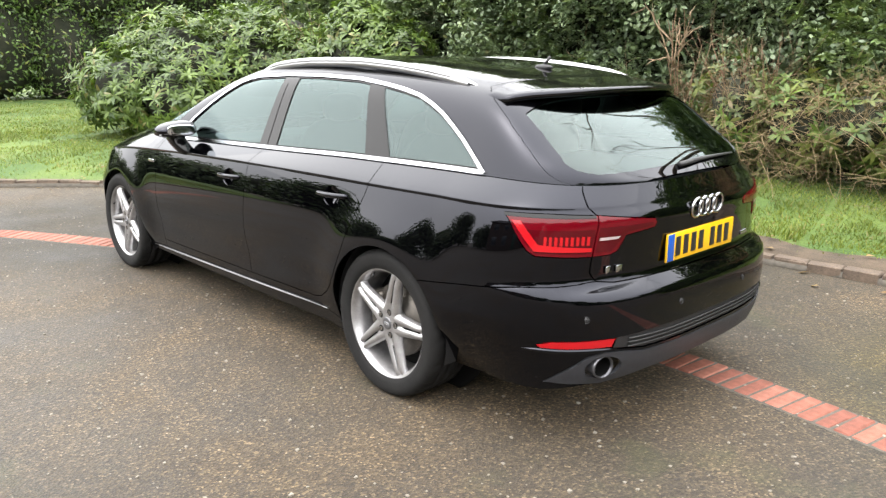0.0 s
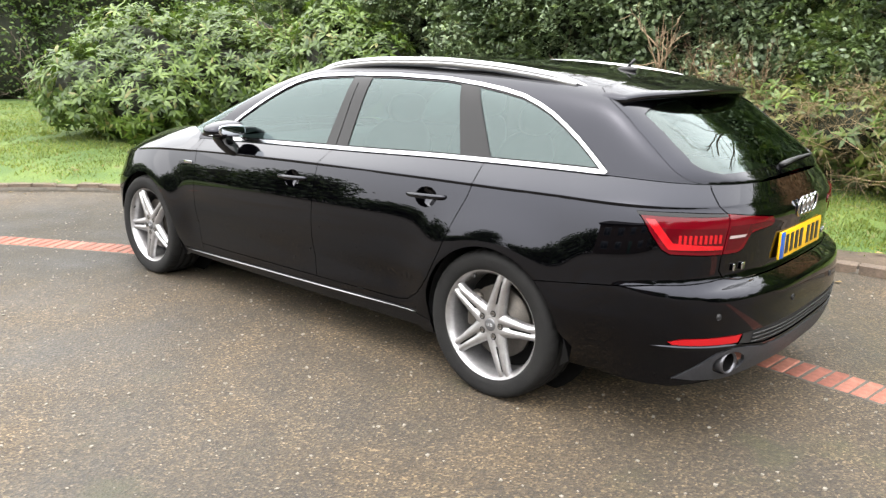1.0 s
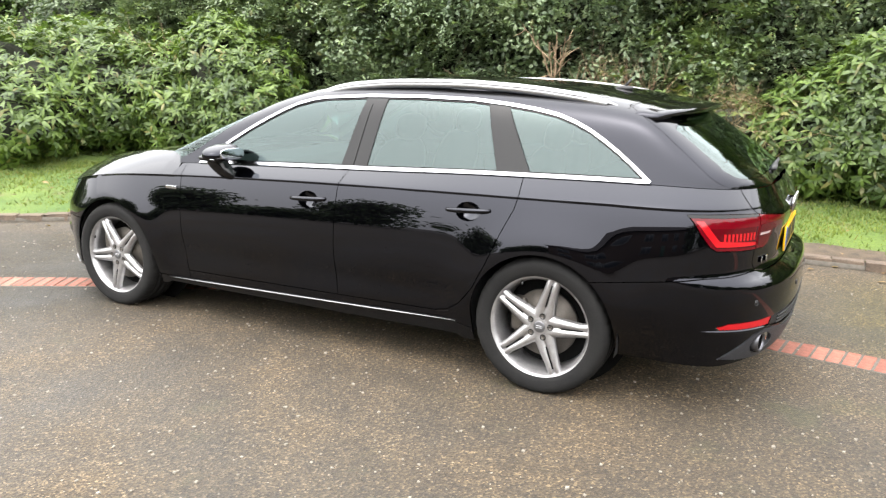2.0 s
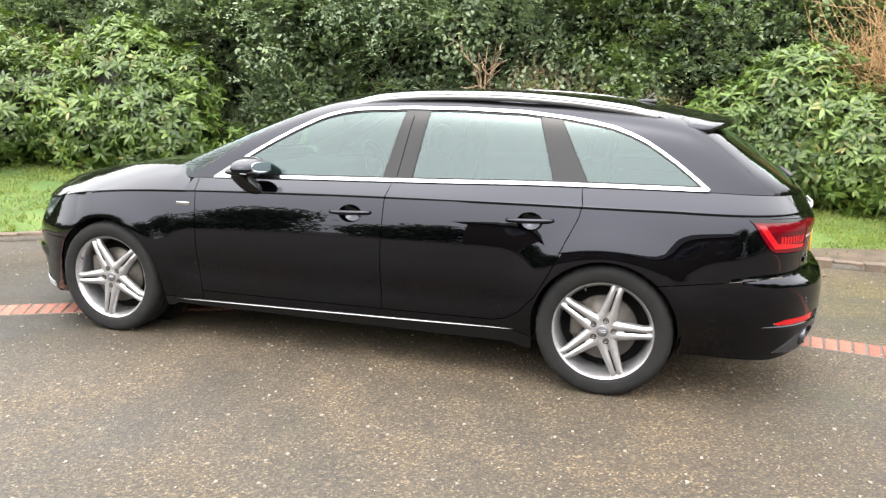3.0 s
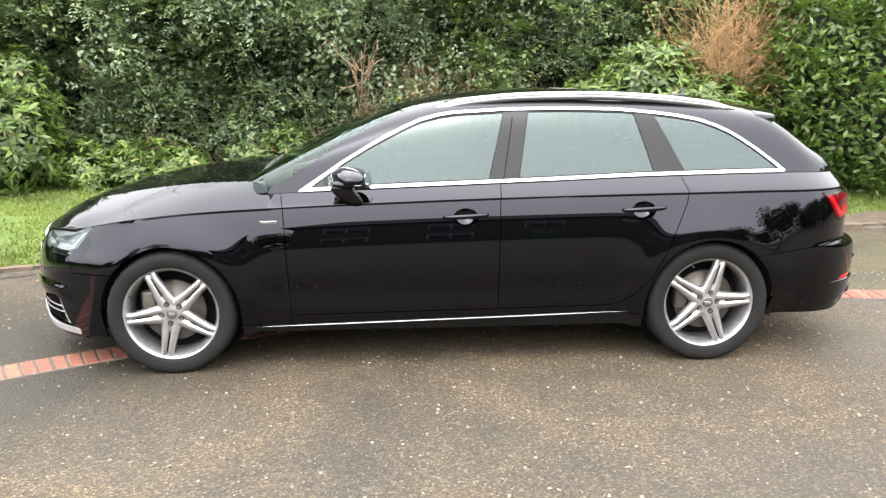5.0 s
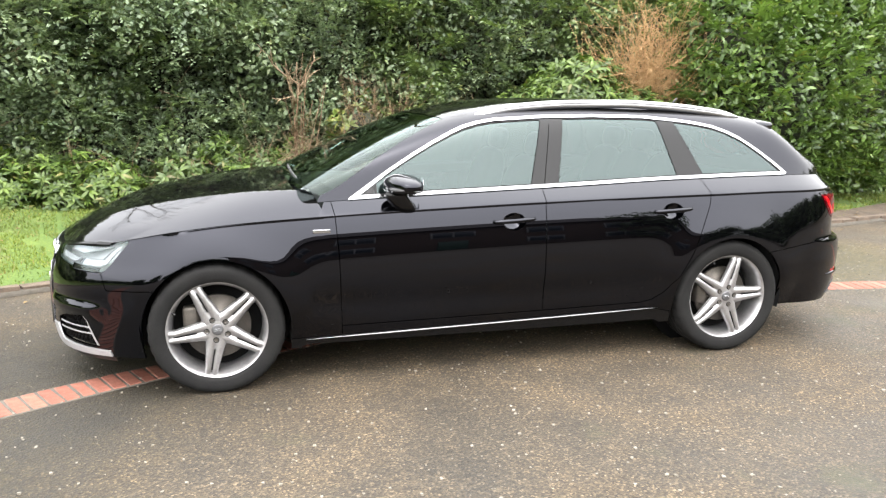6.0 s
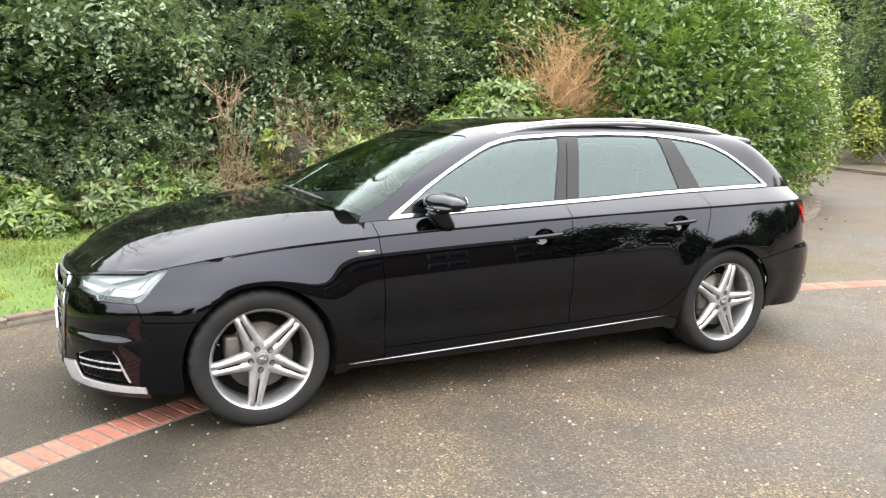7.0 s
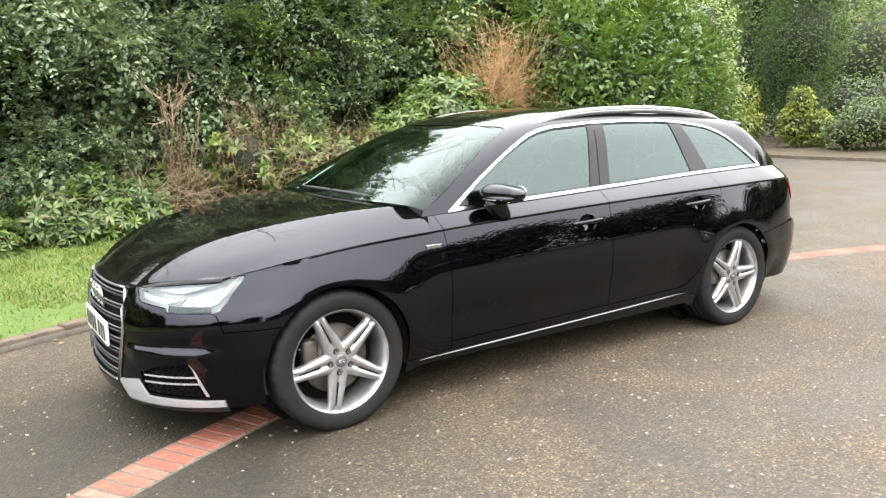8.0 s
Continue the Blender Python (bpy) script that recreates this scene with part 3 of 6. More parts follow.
COWL_GAP = [(-1.06, -0.03), (-0.905, -0.03), (-0.90, 0.08), (-0.89, 0.144), (-0.94, 0.28), (-0.995, 0.46), (-1.02, 0.65), (-1.03, 0.88), (-1.04, 1.02), (-1.06, 1.02)]
REAR_GLASS = [(1.90, 0.487), (1.885, 0.6), (1.88, 1.02), (2.262, 1.02)] + [(x, w_at_z(x, 1.024)) for x in (2.255, 2.245, 2.23, 2.21)] + [(2.185, 0.285), (2.162, 0.279), (2.121, 0.315), (2.093, 0.362), (2.049, 0.40), (1.99, 0.449), (1.94, 0.473)]
GATE_TOP = [(1.725, 1.02), (1.72, 0.75), (1.703, 0.55), (1.689, 0.515), (1.722, 0.487), (1.773, 0.457), (1.87, 0.412), (1.95, 0.352), (2.0, 0.297), (2.04, 0.236), (2.10, 0.118), (2.14, 0.043), (2.165, 0.012), (2.18, -0.03), (2.32, -0.03), (2.32, 1.02)]
TOP_SHAPES = [("glass_front", xw(glass_front)), ("glass_rear", xw(glass_rear)), ("glass_quarter", xw(glass_quarter)), ("corner_trim", xw(glass_mirror)),
              ("frame", xw(inner)), ("chrome", xw(outer)), ("void", COWL_GAP), ("windscreen", WINDSCREEN), ("rear_glass", REAR_GLASS), ("gate_top", GATE_TOP)]
xs = steps(-1.03, 1.9, 0.035) + steps(1.9, 2.05, 0.0125)[1:] + steps(2.05, 2.29, 0.02)[1:]
high = sheet(xs, [i / 40 for i in range(41)], [p for _, p in TOP_SHAPES])
top_panels = panels(high, TOP_SHAPES, "roof", cabin, gap=0.0014)
high.free()
roof = panel_part("roof_shell", top_panels["roof"], PAINT_TOP, car, both=True)
panel_part("spoiler_and_frame", top_panels["gate_top"], PAINT, tailgate, both=True)
panel_part("rear_window", top_panels["rear_glass"], REAR_GLASS_MAT, tailgate, "dark tinted rear window", both=True, lift=-0.004)
panel_part("windscreen", top_panels["windscreen"], SCREEN, car, "windscreen glass", both=True, lift=-0.003)
for mirror in (False, True):
    fd, rd = sided["front_door", mirror], sided["rear_door", mirror]
    panel_part("window_chrome", top_panels["chrome"], CHROME, car, "bright window surround", mirror=mirror, lift=0.006)
    panel_part("window_frame", top_panels["frame"], GLOSS_BLACK, car, "gloss black window pillars", mirror=mirror)
    panel_part("mirror_triangle", top_panels["corner_trim"], BLACK_PLASTIC, fd, mirror=mirror, lift=0.001)
    panel_part("front_window", top_panels["glass_front"], GLASS, fd, "tinted side glass", mirror=mirror, lift=-0.004)
    panel_part("rear_door_window", top_panels["glass_rear"], GLASS, rd, "tinted side glass", mirror=mirror, lift=-0.004)
    panel_part("quarter_window", top_panels["glass_quarter"], GLASS, car, "tinted quarter glass", mirror=mirror, lift=-0.002)

SEAM_Z = steps(0.985, 1.335, 0.05)
seam = [(0.314 + 0.18 * (z - 0.985), w_at_z(0.314, z)) for z in SEAM_Z]
for mirror in (False, True):
    verts = []
    for u, w in seam:
        for du in (-0.0022, 0.0022):
            x, y, z = cabin(u + du, w)
            verts.append((x, (y - 0.0012) * (-1 if mirror else 1), z))
    # a flat black strip painted on for the dark gap between door frames
    part("pillar_seam", bm_from(verts, grid_faces(len(seam), 2)), DARK, sided["front_door", mirror])


# the roof spoiler over the rear window
def spoiler_z(x, y):
    front = 1.725
    z0 = cabin(front, w_at_y(front, abs(y)))[2]
    tail = 1.316 - 0.040 * abs(y / 0.62) ** 2.5
    t = (x - front) / (1.955 - front)
    return z0 + (tail - z0) * t


spoiler_v, rows = [], steps(-1, 1, 0.05)
for u in rows:
    y = 0.605 * u
    x0, x1 = 1.722, 1.958 - 0.135 * abs(u) ** 3
    pts = [(x0 + (x1 - x0) * t, 0.002) for t in (0.0, 0.25, 0.5, 0.75, 0.95)] + [(x1, -0.002), (x1 + 0.002, -0.010), (x1 - 0.002, -0.024), (x1 - 0.05, -0.034), (x0 + 0.05, -0.04)]
    for x, dz in pts:
        spoiler_v.append((x, y, spoiler_z(min(x, 1.96), y) + dz))
k = len(pts)
sf = grid_faces(len(rows), k) + [tuple(range(k)), tuple(range((len(rows) - 1) * k, len(rows) * k))]
part("roof_spoiler", bm_from(spoiler_v, sf), PAINT_TOP, tailgate, "black roof spoiler")


# the hood
@functools.lru_cache(None)
def nose_at(y):
    return body(s_at_y(y, 0.715, False), 0.715)[0]


def hood_surface(a, w):
    """a: from the nose to the windscreen; w: from the edge to the middle."""
    w = min(max(w, 0), 1)
    xe = -1.86 + (-0.875 + 1.86) * a
    ye = hood_edge(xe)
    y = ye * (1 - w)
    nose_x = max(nose_at(round(min(y, ye), 4)) + 0.012, -2.24)
    front = min(nose_x, -1.855)
    cowl = -0.872 - 0.155 * (1 - (1 - w) ** 2)
    x = front + (cowl - front) * a
    drop = (hood_z(front, y) - EDGE_Z(y)) * max(0.0, 1 - (x - front) / 0.30) ** 1.6
    return x, -y, hood_z(x, y) - drop + 0.001


hood_sheet = sheet(steps(0, 1, 0.025), steps(0, 1, 0.0125), [])
hood_panels = panels(hood_sheet, [], "hood", hood_surface, gap=0.0016)
hood_sheet.free()
panel_part("hood", hood_panels["hood"], PAINT_TOP, car, both=True)

# strip filling the hood-to-nose opening; gloss black gives the gap's dark line
lip_v, lip_w = [], steps(0.0, 1.0, 0.03)
for w in lip_w + [2 - w for w in reversed(lip_w[:-1])]:
    sg = 1 if w <= 1 else -1
    x, y, z = hood_surface(0, w if w <= 1 else 2 - w)
    s0 = s_at_y(max(-y, 1e-4), 0.70, False)
    low_z = min(body_top(s0), z) - 0.012
    bx = body(s0, low_z)[0]
    for t in (0.0, 0.35, 0.7, 1.0):
        lip_v.append((x + 0.003 + (bx + 0.002 - x - 0.003) * math.sin(t * math.pi / 2), sg * y, z + 0.001 + (low_z - z) * (1 - math.cos(t * math.pi / 2)) * 0.6 + (low_z - z) * 0.4 * t))
part("hood_lip", bm_from(lip_v, grid_faces(len(lip_v) // 4, 4)), GLOSS_BLACK, car)


def decal(name, poly, mat, parent, lift, label="", surface=body, cell=0.03, depth=0.006, mirror=None, both=False):
    """A shaped piece lying on the body's surface, with a turned-in edge."""
    us, vs = [p[0] for p in poly], [p[1] for p in poly]
    bm = sheet(steps(min(us) - 1e-3, max(us) + 1e-3, cell), steps(min(vs) - 1e-3, max(vs) + 1e-3, cell), [poly])
    data = panels(bm, [("it", poly)], None, surface, gap=0.0, turn_in=depth)["it"]
    bm.free()
    if both:
        return panel_part(name, data, mat, parent, label, both=True, lift=lift)
    return [panel_part(name, data, mat, parent[m] if isinstance(parent, dict) else parent, label, mirror=m, lift=lift) for m in ((False, True) if mirror is None else (mirror,))]


def mirrored(verts, faces, sign):
    return ([(x, y * sign, z) for x, y, z in verts], [tuple(reversed(f)) for f in faces] if sign < 0 else faces)


def blob(sx, sy, sz, power=2.6, n=20, m=12):
    """A rounded box."""
    verts, faces = [], []
    sg = lambda v, p: math.copysign(abs(v) ** p, v)
    e = 2 / power
    for j in range(m + 1):
        b = -math.pi / 2 + math.pi * j / m
        for i in range(n):
            a = 2 * math.pi * i / n
            verts.append((sx * sg(math.cos(b), e) * sg(math.cos(a), e), sy * sg(math.cos(b), e) * sg(math.sin(a), e), sz * sg(math.sin(b), e)))
    for j in range(m):
        for i in range(n):
            k = (i + 1) % n
            faces.append((j * n + i, j * n + k, (j + 1) * n + k, (j + 1) * n + i))
    return verts, faces


def moved(vf, at, turn=None):
    v, f = vf
    m = Matrix.Translation(at) @ (turn if turn is not None else Matrix())
    return [tuple(m @ Vector(p)) for p in v], f


# ---- wheels ----
def spoke_mesh():
    verts, rows = [], []
    across = [(-1.0, -0.030), (-0.97, -0.013), (-0.80, -0.005), (-0.55, 0.0015), (-0.18, -0.003), (-0.10, -0.010), (0.0, -0.0125), (0.10, -0.010), (0.18, -0.003), (0.55, 0.0015), (0.80, -0.005), (0.97, -0.013), (1.0, -0.030)]
    rs = [0.035, 0.055, 0.08, 0.11, 0.14, 0.17, 0.20, 0.222, 0.236]
    for r in rs:
        t = (r - 0.035) / 0.2
        half = 0.053 - 0.025 * t + 0.010 * max(0, (t - 0.88) / 0.12) + 0.008 * max(0, (0.2 - t) / 0.2)
        face = 0.004 + 0.010 * math.sin(t * math.pi * 0.5) - 0.008 * max(0, (t - 0.86) / 0.14)
        groove = 0.15 + 0.85 * min(1, max(0, (t - 0.08) / 0.2))
        for k, (a, d) in enumerate(across):
            dd = d * groove if 3 < k < 9 else d
            verts.append((a * half, -(face + dd), r))
    n = len(across)
    faces = []
    for i in range(len(rs) - 1):
        for k in range(n - 1):
            faces.append((i * n + k, i * n + k + 1, (i + 1) * n + k + 1, (i + 1) * n + k))
    return verts, faces


def disc(r0, r1, y, n=48):
    v, f = lathe([(r0, y), (r1, y)], n, close=False)
    return v, f


TYRE_PROFILE = [(0.236, -0.100), (0.246, -0.112), (0.262, -0.1175), (0.285, -0.1205), (0.300, -0.1195), (0.312, -0.113), (0.3205, -0.103), (0.3255, -0.088), (0.327, -0.062), (0.327, -0.056), (0.320, -0.055),
                (0.320, -0.047), (0.3275, -0.046), (0.3275, -0.010), (0.3205, -0.009), (0.3205, 0.0), (0.3275, 0.001), (0.3275, 0.042), (0.320, 0.043), (0.320, 0.051), (0.327, 0.052), (0.3255, 0.088),
                (0.312, 0.112), (0.285, 0.118), (0.246, 0.11), (0.236, 0.10)]


def tyre_mesh():
    v, f = lathe(TYRE_PROFILE, 216)
    n = len(TYRE_PROFILE)
    out = []
    for i, (x, y, z) in enumerate(v):
        k, ring_i = i % n, i // n
        if k in (6, 7, 8, 21, 22) and ring_i % 6 in (0, 1):
            q = 0.989 if k != 6 else 0.993
            x, z = x * q, z * q
        if k in (3,) and ring_i % 2:
            y += 0.0006
        out.append((x, y, z))
    return out, f


RIM_PROFILE = [(0.243, -0.096), (0.247, -0.101), (0.246, -0.106), (0.241, -0.107), (0.236, -0.103), (0.232, -0.094), (0.222, -0.080), (0.216, -0.02), (0.214, 0.08), (0.236, 0.10), (0.243, 0.10), (0.222, 0.075), (0.224, -0.02), (0.236, -0.085)]


def wheel(at, angle, sign):
    v, f = lathe(RIM_PROFILE, 96)
    place = Matrix.Translation(at) @ (Matrix() if sign < 0 else Matrix.Rotation(math.pi, 4, "Z"))
    bm = bm_from(v, f)
    w = part("wheel", bm, ALLOY, car, "silver five-spoke alloy wheel")
    w.matrix_local = place
    part("tyre", bm_from(*tyre_mesh()), RUBBER, w, "worn black tyre")
    sv, sf = spoke_mesh()
    me = mesh_of(bm_from(sv, sf), "spoke", ALLOY)
    for k in range(5):
        o = new("spoke", me)
        o.parent = w
        o.matrix_local = Matrix.Rotation(math.pi / 2 - radians(angle + 72 * k), 4, "Y") @ Matrix.Translation((0, -0.088, 0))
    # black bars laid in the spokes' grooves paint the grooves' shade
    slot = mesh_of(bm_from([(x, y, z) for z, h in ((0.100, 0.0008), (0.13, 0.0018), (0.17, 0.0024), (0.208, 0.0026)) for x, y in ((-h, 0.006), (-h, -0.0045), (h, -0.0045), (h, 0.006))],
                           [(i * 4 + k, i * 4 + (k + 1) % 4, i * 4 + 4 + (k + 1) % 4, i * 4 + 4 + k) for i in range(3) for k in range(4)] + [(0, 1, 2, 3), (15, 14, 13, 12)]), "slot_shade", DARK)
    for k in range(5):
        o = new("slot_shade", slot)
        o.parent = w
        o.matrix_local = Matrix.Rotation(math.pi / 2 - radians(angle + 72 * k), 4, "Y") @ Matrix.Translation((0, -0.0895, 0))
    part("hub", bm_from(*lathe([(0.002, -0.093), (0.030, -0.094), (0.046, -0.092), (0.066, -0.085), (0.072, -0.055), (0.070, -0.03)], 40, close=False)), ALLOY, w)
    part("hub_cap", bm_from(*lathe([(0.001, -0.0985), (0.022, -0.0982), (0.028, -0.096), (0.030, -0.090)], 32, close=False)), material("cap_grey", (0.10, 0.10, 0.105), 0.4, 0.5), w, "grey centre cap")
    mark = []
    for k in range(4):
        tv, tf = moved(torus(0.0052, 0.0011, 14, 6), (0.0072 * (k - 1.5), -0.099, 0))
        mark.append((tv, tf))
    part("cap_mark", joined(mark), CHROME, w)
    part("barrel", bm_from(*lathe([(0.226, -0.075), (0.220, -0.01), (0.216, 0.09)], 72, close=False)), ALLOY_SHADED, w)
    part("brake_disc", bm_from(*lathe([(0.06, -0.040), (0.085, -0.046), (0.090, -0.030), (0.160, -0.030), (0.160, -0.006), (0.06, -0.006)], 60)), STEEL, w, "worn steel brake disc")
    # a black disc gives the shade behind the spokes
    part("wheel_shade_disc", bm_from(*lathe([(0.001, 0.03), (0.2195, 0.035)], 48, close=False)), DARK, w)
    part("caliper", box_bm(0.075, 0.07, 0.16, (-0.125 * sign * -1, -0.02, 0.03), 0.015), STEEL, w)
    for k in range(5):
        a = radians(angle + 72 * k)
        bv, bf = moved(lathe([(0.001, -0.094), (0.0085, -0.096), (0.0105, -0.092), (0.0105, -0.072)], 6, close=False), (0.053 * math.cos(a), 0, 0.053 * math.sin(a)))
        part("wheel_bolt", bm_from(bv, bf), STEEL, w, smooth=False)
        # a flat black ring paints the shade round each bolt
        part("bolt_recess_shade", bm_from(*moved(lathe([(0.0105, -0.0945), (0.0135, -0.0945), (0.0145, -0.0935)], 20, close=False), (0.053 * math.cos(a), 0, 0.053 * math.sin(a)))), DARK, w)
    a = radians(angle + 40)
    part("valve", bm_from(*tube([(0.226 * math.cos(a), -0.085, 0.226 * math.sin(a)), (0.212 * math.cos(a), -0.098, 0.212 * math.sin(a))], 0.005, 8)), BLACK_PLASTIC, w)
    return w


def torus(R, r, n=28, m=8, squash=1.0):
    verts, faces = [], []
    for i in range(n):
        a = 2 * math.pi * i / n
        for j in range(m):
            b = 2 * math.pi * j / m
            q = R + r * math.cos(b)
            verts.append((q * math.cos(a), r * squash * math.sin(b), q * math.sin(a)))
    for i in range(n):
        for j in range(m):
            faces.append((i * m + j, i * m + (j + 1) % m, ((i + 1) % n) * m + (j + 1) % m, ((i + 1) % n) * m + j))
    return verts, faces


def joined(pieces):
    vv, ff = [], []
    for v, f in pieces:
        b = len(vv)
        vv += list(v)
        ff += [tuple(i + b for i in t) for t in f]
    return bm_from(vv, ff)


for ax, ang in ((-AXLE, 115.5), (AXLE, 75)):
    for sign in (-1, 1):
        wheel((ax, sign * 0.785, HUB), ang, sign)

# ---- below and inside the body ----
# near-black boxes and discs stand in for the shade under the body
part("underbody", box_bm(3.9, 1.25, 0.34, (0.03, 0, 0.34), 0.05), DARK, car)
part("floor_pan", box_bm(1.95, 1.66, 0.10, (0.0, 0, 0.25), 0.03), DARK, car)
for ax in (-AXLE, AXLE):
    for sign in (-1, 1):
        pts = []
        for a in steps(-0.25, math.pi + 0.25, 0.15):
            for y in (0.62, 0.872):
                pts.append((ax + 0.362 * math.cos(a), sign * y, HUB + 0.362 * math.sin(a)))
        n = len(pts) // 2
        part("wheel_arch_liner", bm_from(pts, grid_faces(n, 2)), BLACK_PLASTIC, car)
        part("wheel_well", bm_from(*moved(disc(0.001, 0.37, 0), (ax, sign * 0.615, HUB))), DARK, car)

# ---- nose ----
GRILLE_GREY = material("grille_grey", (0.07, 0.073, 0.082), 0.4, 0.6)
GRILLE_BAR = material("grille_bar_grey", (0.20, 0.21, 0.235), 0.38, 0.8)
# a black sheet set back paints the shade behind the slats
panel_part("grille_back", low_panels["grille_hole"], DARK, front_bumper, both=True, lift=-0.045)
for k in range(8):
    z = 0.285 + 0.052 * k
    wide = (0.335 + 0.09 * min(1, (z - 0.26) / 0.25)) - (0.055 if z > 0.60 else 0)
    for dz in (0.0, 0.017):
        rows = []
        for q in steps(-1, 1, 0.1):
            y = q * wide
            x = body(s_at_y(abs(y) + 1e-4, z, False), z)[0]
            rows.append((x + 0.012, y, z + dz))
        part("grille_slat", bm_from(*tube(rows, 0.0046, 6, flat=0.8)), GRILLE_BAR if dz else GRILLE_GREY, front_bumper)
frame_pts = []
for s0, z0 in [(-2.455, 0.262), (-2.42, 0.38), (-2.388, 0.50), (-2.395, 0.60), (-2.402, 0.655), (-2.41, 0.684)]:
    frame_pts.append(body(s0, z0))
for sign in (-1, 1):
    v, f = mirrored(*tube([(x - 0.004, y, z) for x, y, z in frame_pts], 0.010, 8, lambda t: 1 - 0.3 * t), -sign)
    part("grille_frame", bm_from(v, f), CHROME, front_bumper, "bright grille surround")
for z, wide in ((0.690, 0.345), (0.262, 0.33)):
    part("grille_frame", bm_from(*tube([(body(s_at_y(abs(q * wide) + 1e-4, z, False), z)[0] - 0.003, q * wide, z) for q in steps(-1, 1, 0.1)], 0.005, 8)), SATIN, front_bumper)
for k in range(4):
    part("nose_ring", bm_from(*moved(torus(0.048, 0.0075), (-2.262, (k - 1.5) * 0.067, 0.615), Matrix.Rotation(radians(90), 4, "Z") @ Matrix.Rotation(radians(-8), 4, "X"))), CHROME, front_bumper, "chrome ring emblem")
front_plate = part("number_plate", box_bm(0.012, 0.50, 0.111, (-2.276, 0, 0.462), 0.003), PLATE_WHITE, front_bumper, "white number plate with dark bars")
for k in range(7):
    part("plate_bar", box_bm(0.004, 0.036, 0.076, (-2.2828, 0.20 - 0.062 * k - (0.03 if k > 3 else 0), 0.462), 0.001), INK, front_plate)
for mirror in (False, True):
    sg = -1 if not mirror else 1
    head = panel_part("headlamp", low_panels["headlamp_hole"], LENS, car, "clear headlamp with white light bars", mirror=mirror, lift=0.0)
    panel_part("lamp_bowl", low_panels["headlamp_hole"], material("lamp_bowl_grey", (0.42, 0.43, 0.45), 0.3, 0.3), head, mirror=mirror, lift=-0.050)
WHITE_LAMP = material("lamp_white_plastic", (0.40, 0.41, 0.43), 0.25)
heads = {m: [o for o in car.children if o.name.startswith("headlamp")][1 if m else 0] for m in (False, True)}
decal("light_bar", [(-2.30, 0.688), (-2.285, 0.662), (-2.16, 0.646), (-2.12, 0.655), (-2.10, 0.668), (-2.24, 0.680)], WHITE_LAMP, heads, -0.014)
decal("light_bar", [(-2.08, 0.672), (-2.10, 0.640), (-1.97, 0.640), (-1.935, 0.655), (-1.875, 0.735), (-1.90, 0.742), (-1.96, 0.672)], WHITE_LAMP, heads, -0.016)
decal("lamp_trim", [(-2.28, 0.705), (-2.10, 0.688), (-1.90, 0.748), (-2.10, 0.775)], material("lamp_silver", (0.42, 0.43, 0.46), 0.3, 0.4), heads, -0.022)
decal("lamp_shade", [(-2.15, 0.640), (-2.15, 0.616), (-1.97, 0.616), (-1.97, 0.634)], DARK, heads, -0.012)
for mirror in (False, True):
    panel_part("intake", low_panels["intake_hole"], DARK, front_bumper, "black honeycomb intake", mirror=mirror, lift=-0.030)
sides_f = {False: front_bumper, True: front_bumper}
for z0, z1 in ((0.318, 0.326), (0.288, 0.296)):
    decal("intake_bar", [(-2.285, z0), (-2.02 + (z0 - 0.29) * -0.5, z0 + 0.006), (-2.02 + (z1 - 0.29) * -0.5, z1 + 0.006), (-2.285, z1)], BLADE_SILVER, sides_f, -0.004)
decal("intake_bar", [(-2.064, 0.388), (-2.052, 0.388), (-1.993, 0.240), (-2.005, 0.240)], BLADE_SILVER, sides_f, -0.002)
for i in range(9):
    for j in range(5):
        s0, z0 = -2.25 + 0.026 * i + 0.013 * (j % 2), 0.252 + 0.024 * j
        if inside(INTAKE, s0, z0) and inside(INTAKE, s0 + 0.02, z0 + 0.01):
            decal("honeycomb_rib", [(s0, z0), (s0 + 0.004, z0), (s0 + 0.016, z0 + 0.018), (s0 + 0.012, z0 + 0.018)], BLACK_PLASTIC, {False: front_bumper}, -0.018, mirror=False)

# ---- tail ----
RED_FIN = material("red_light_fin", (0.30, 0.004, 0.007), 0.15)
lamps = {m: [o for o in car.children if o.name.startswith("tail_lamp")][1 if m else 0] for m in (False, True)}
inserts = {m: [o for o in tailgate.children if o.name.startswith("lamp_insert")][1 if m else 0] for m in (False, True)}
decal("lamp_shadow", [(2.13, 0.842), (2.168, 0.762), (2.345, 0.756), (2.345, 0.842)], RED_DEEP, lamps, 0.0045, "deep red lower half")
decal("light_band", [(2.075, 0.872), (2.105, 0.872), (2.178, 0.790), (2.345, 0.776), (2.345, 0.762), (2.168, 0.766)], RED_BRIGHT, lamps, 0.006, "bright red light band")
for k in range(9):
    s0 = 2.195 + 0.0165 * k
    decal("light_fin", [(s0, 0.788), (s0 + 0.009, 0.787), (s0 + 0.006, 0.818), (s0 - 0.003, 0.819)], RED_FIN, lamps, 0.006, cell=0.05)
decal("lamp_shadow", [(2.36, 0.848), (2.36, 0.758), (2.41, 0.758), (2.44, 0.80), (2.46, 0.826), (2.555, 0.836), (2.555, 0.848)], RED_DEEP, inserts, 0.0045, "deep red lower half")
decal("reversing_lens", [(2.365, 0.812), (2.365, 0.801), (2.425, 0.803), (2.432, 0.812)], material("reversing_white", (0.30, 0.24, 0.24), 0.12), inserts, 0.006, "clear reversing lens")
decal("lamp_edge", [(2.045, 0.897), (2.05, 0.885), (2.345, 0.882), (2.345, 0.890), (2.2, 0.897)], GLOSS_BLACK, lamps, 0.0045)

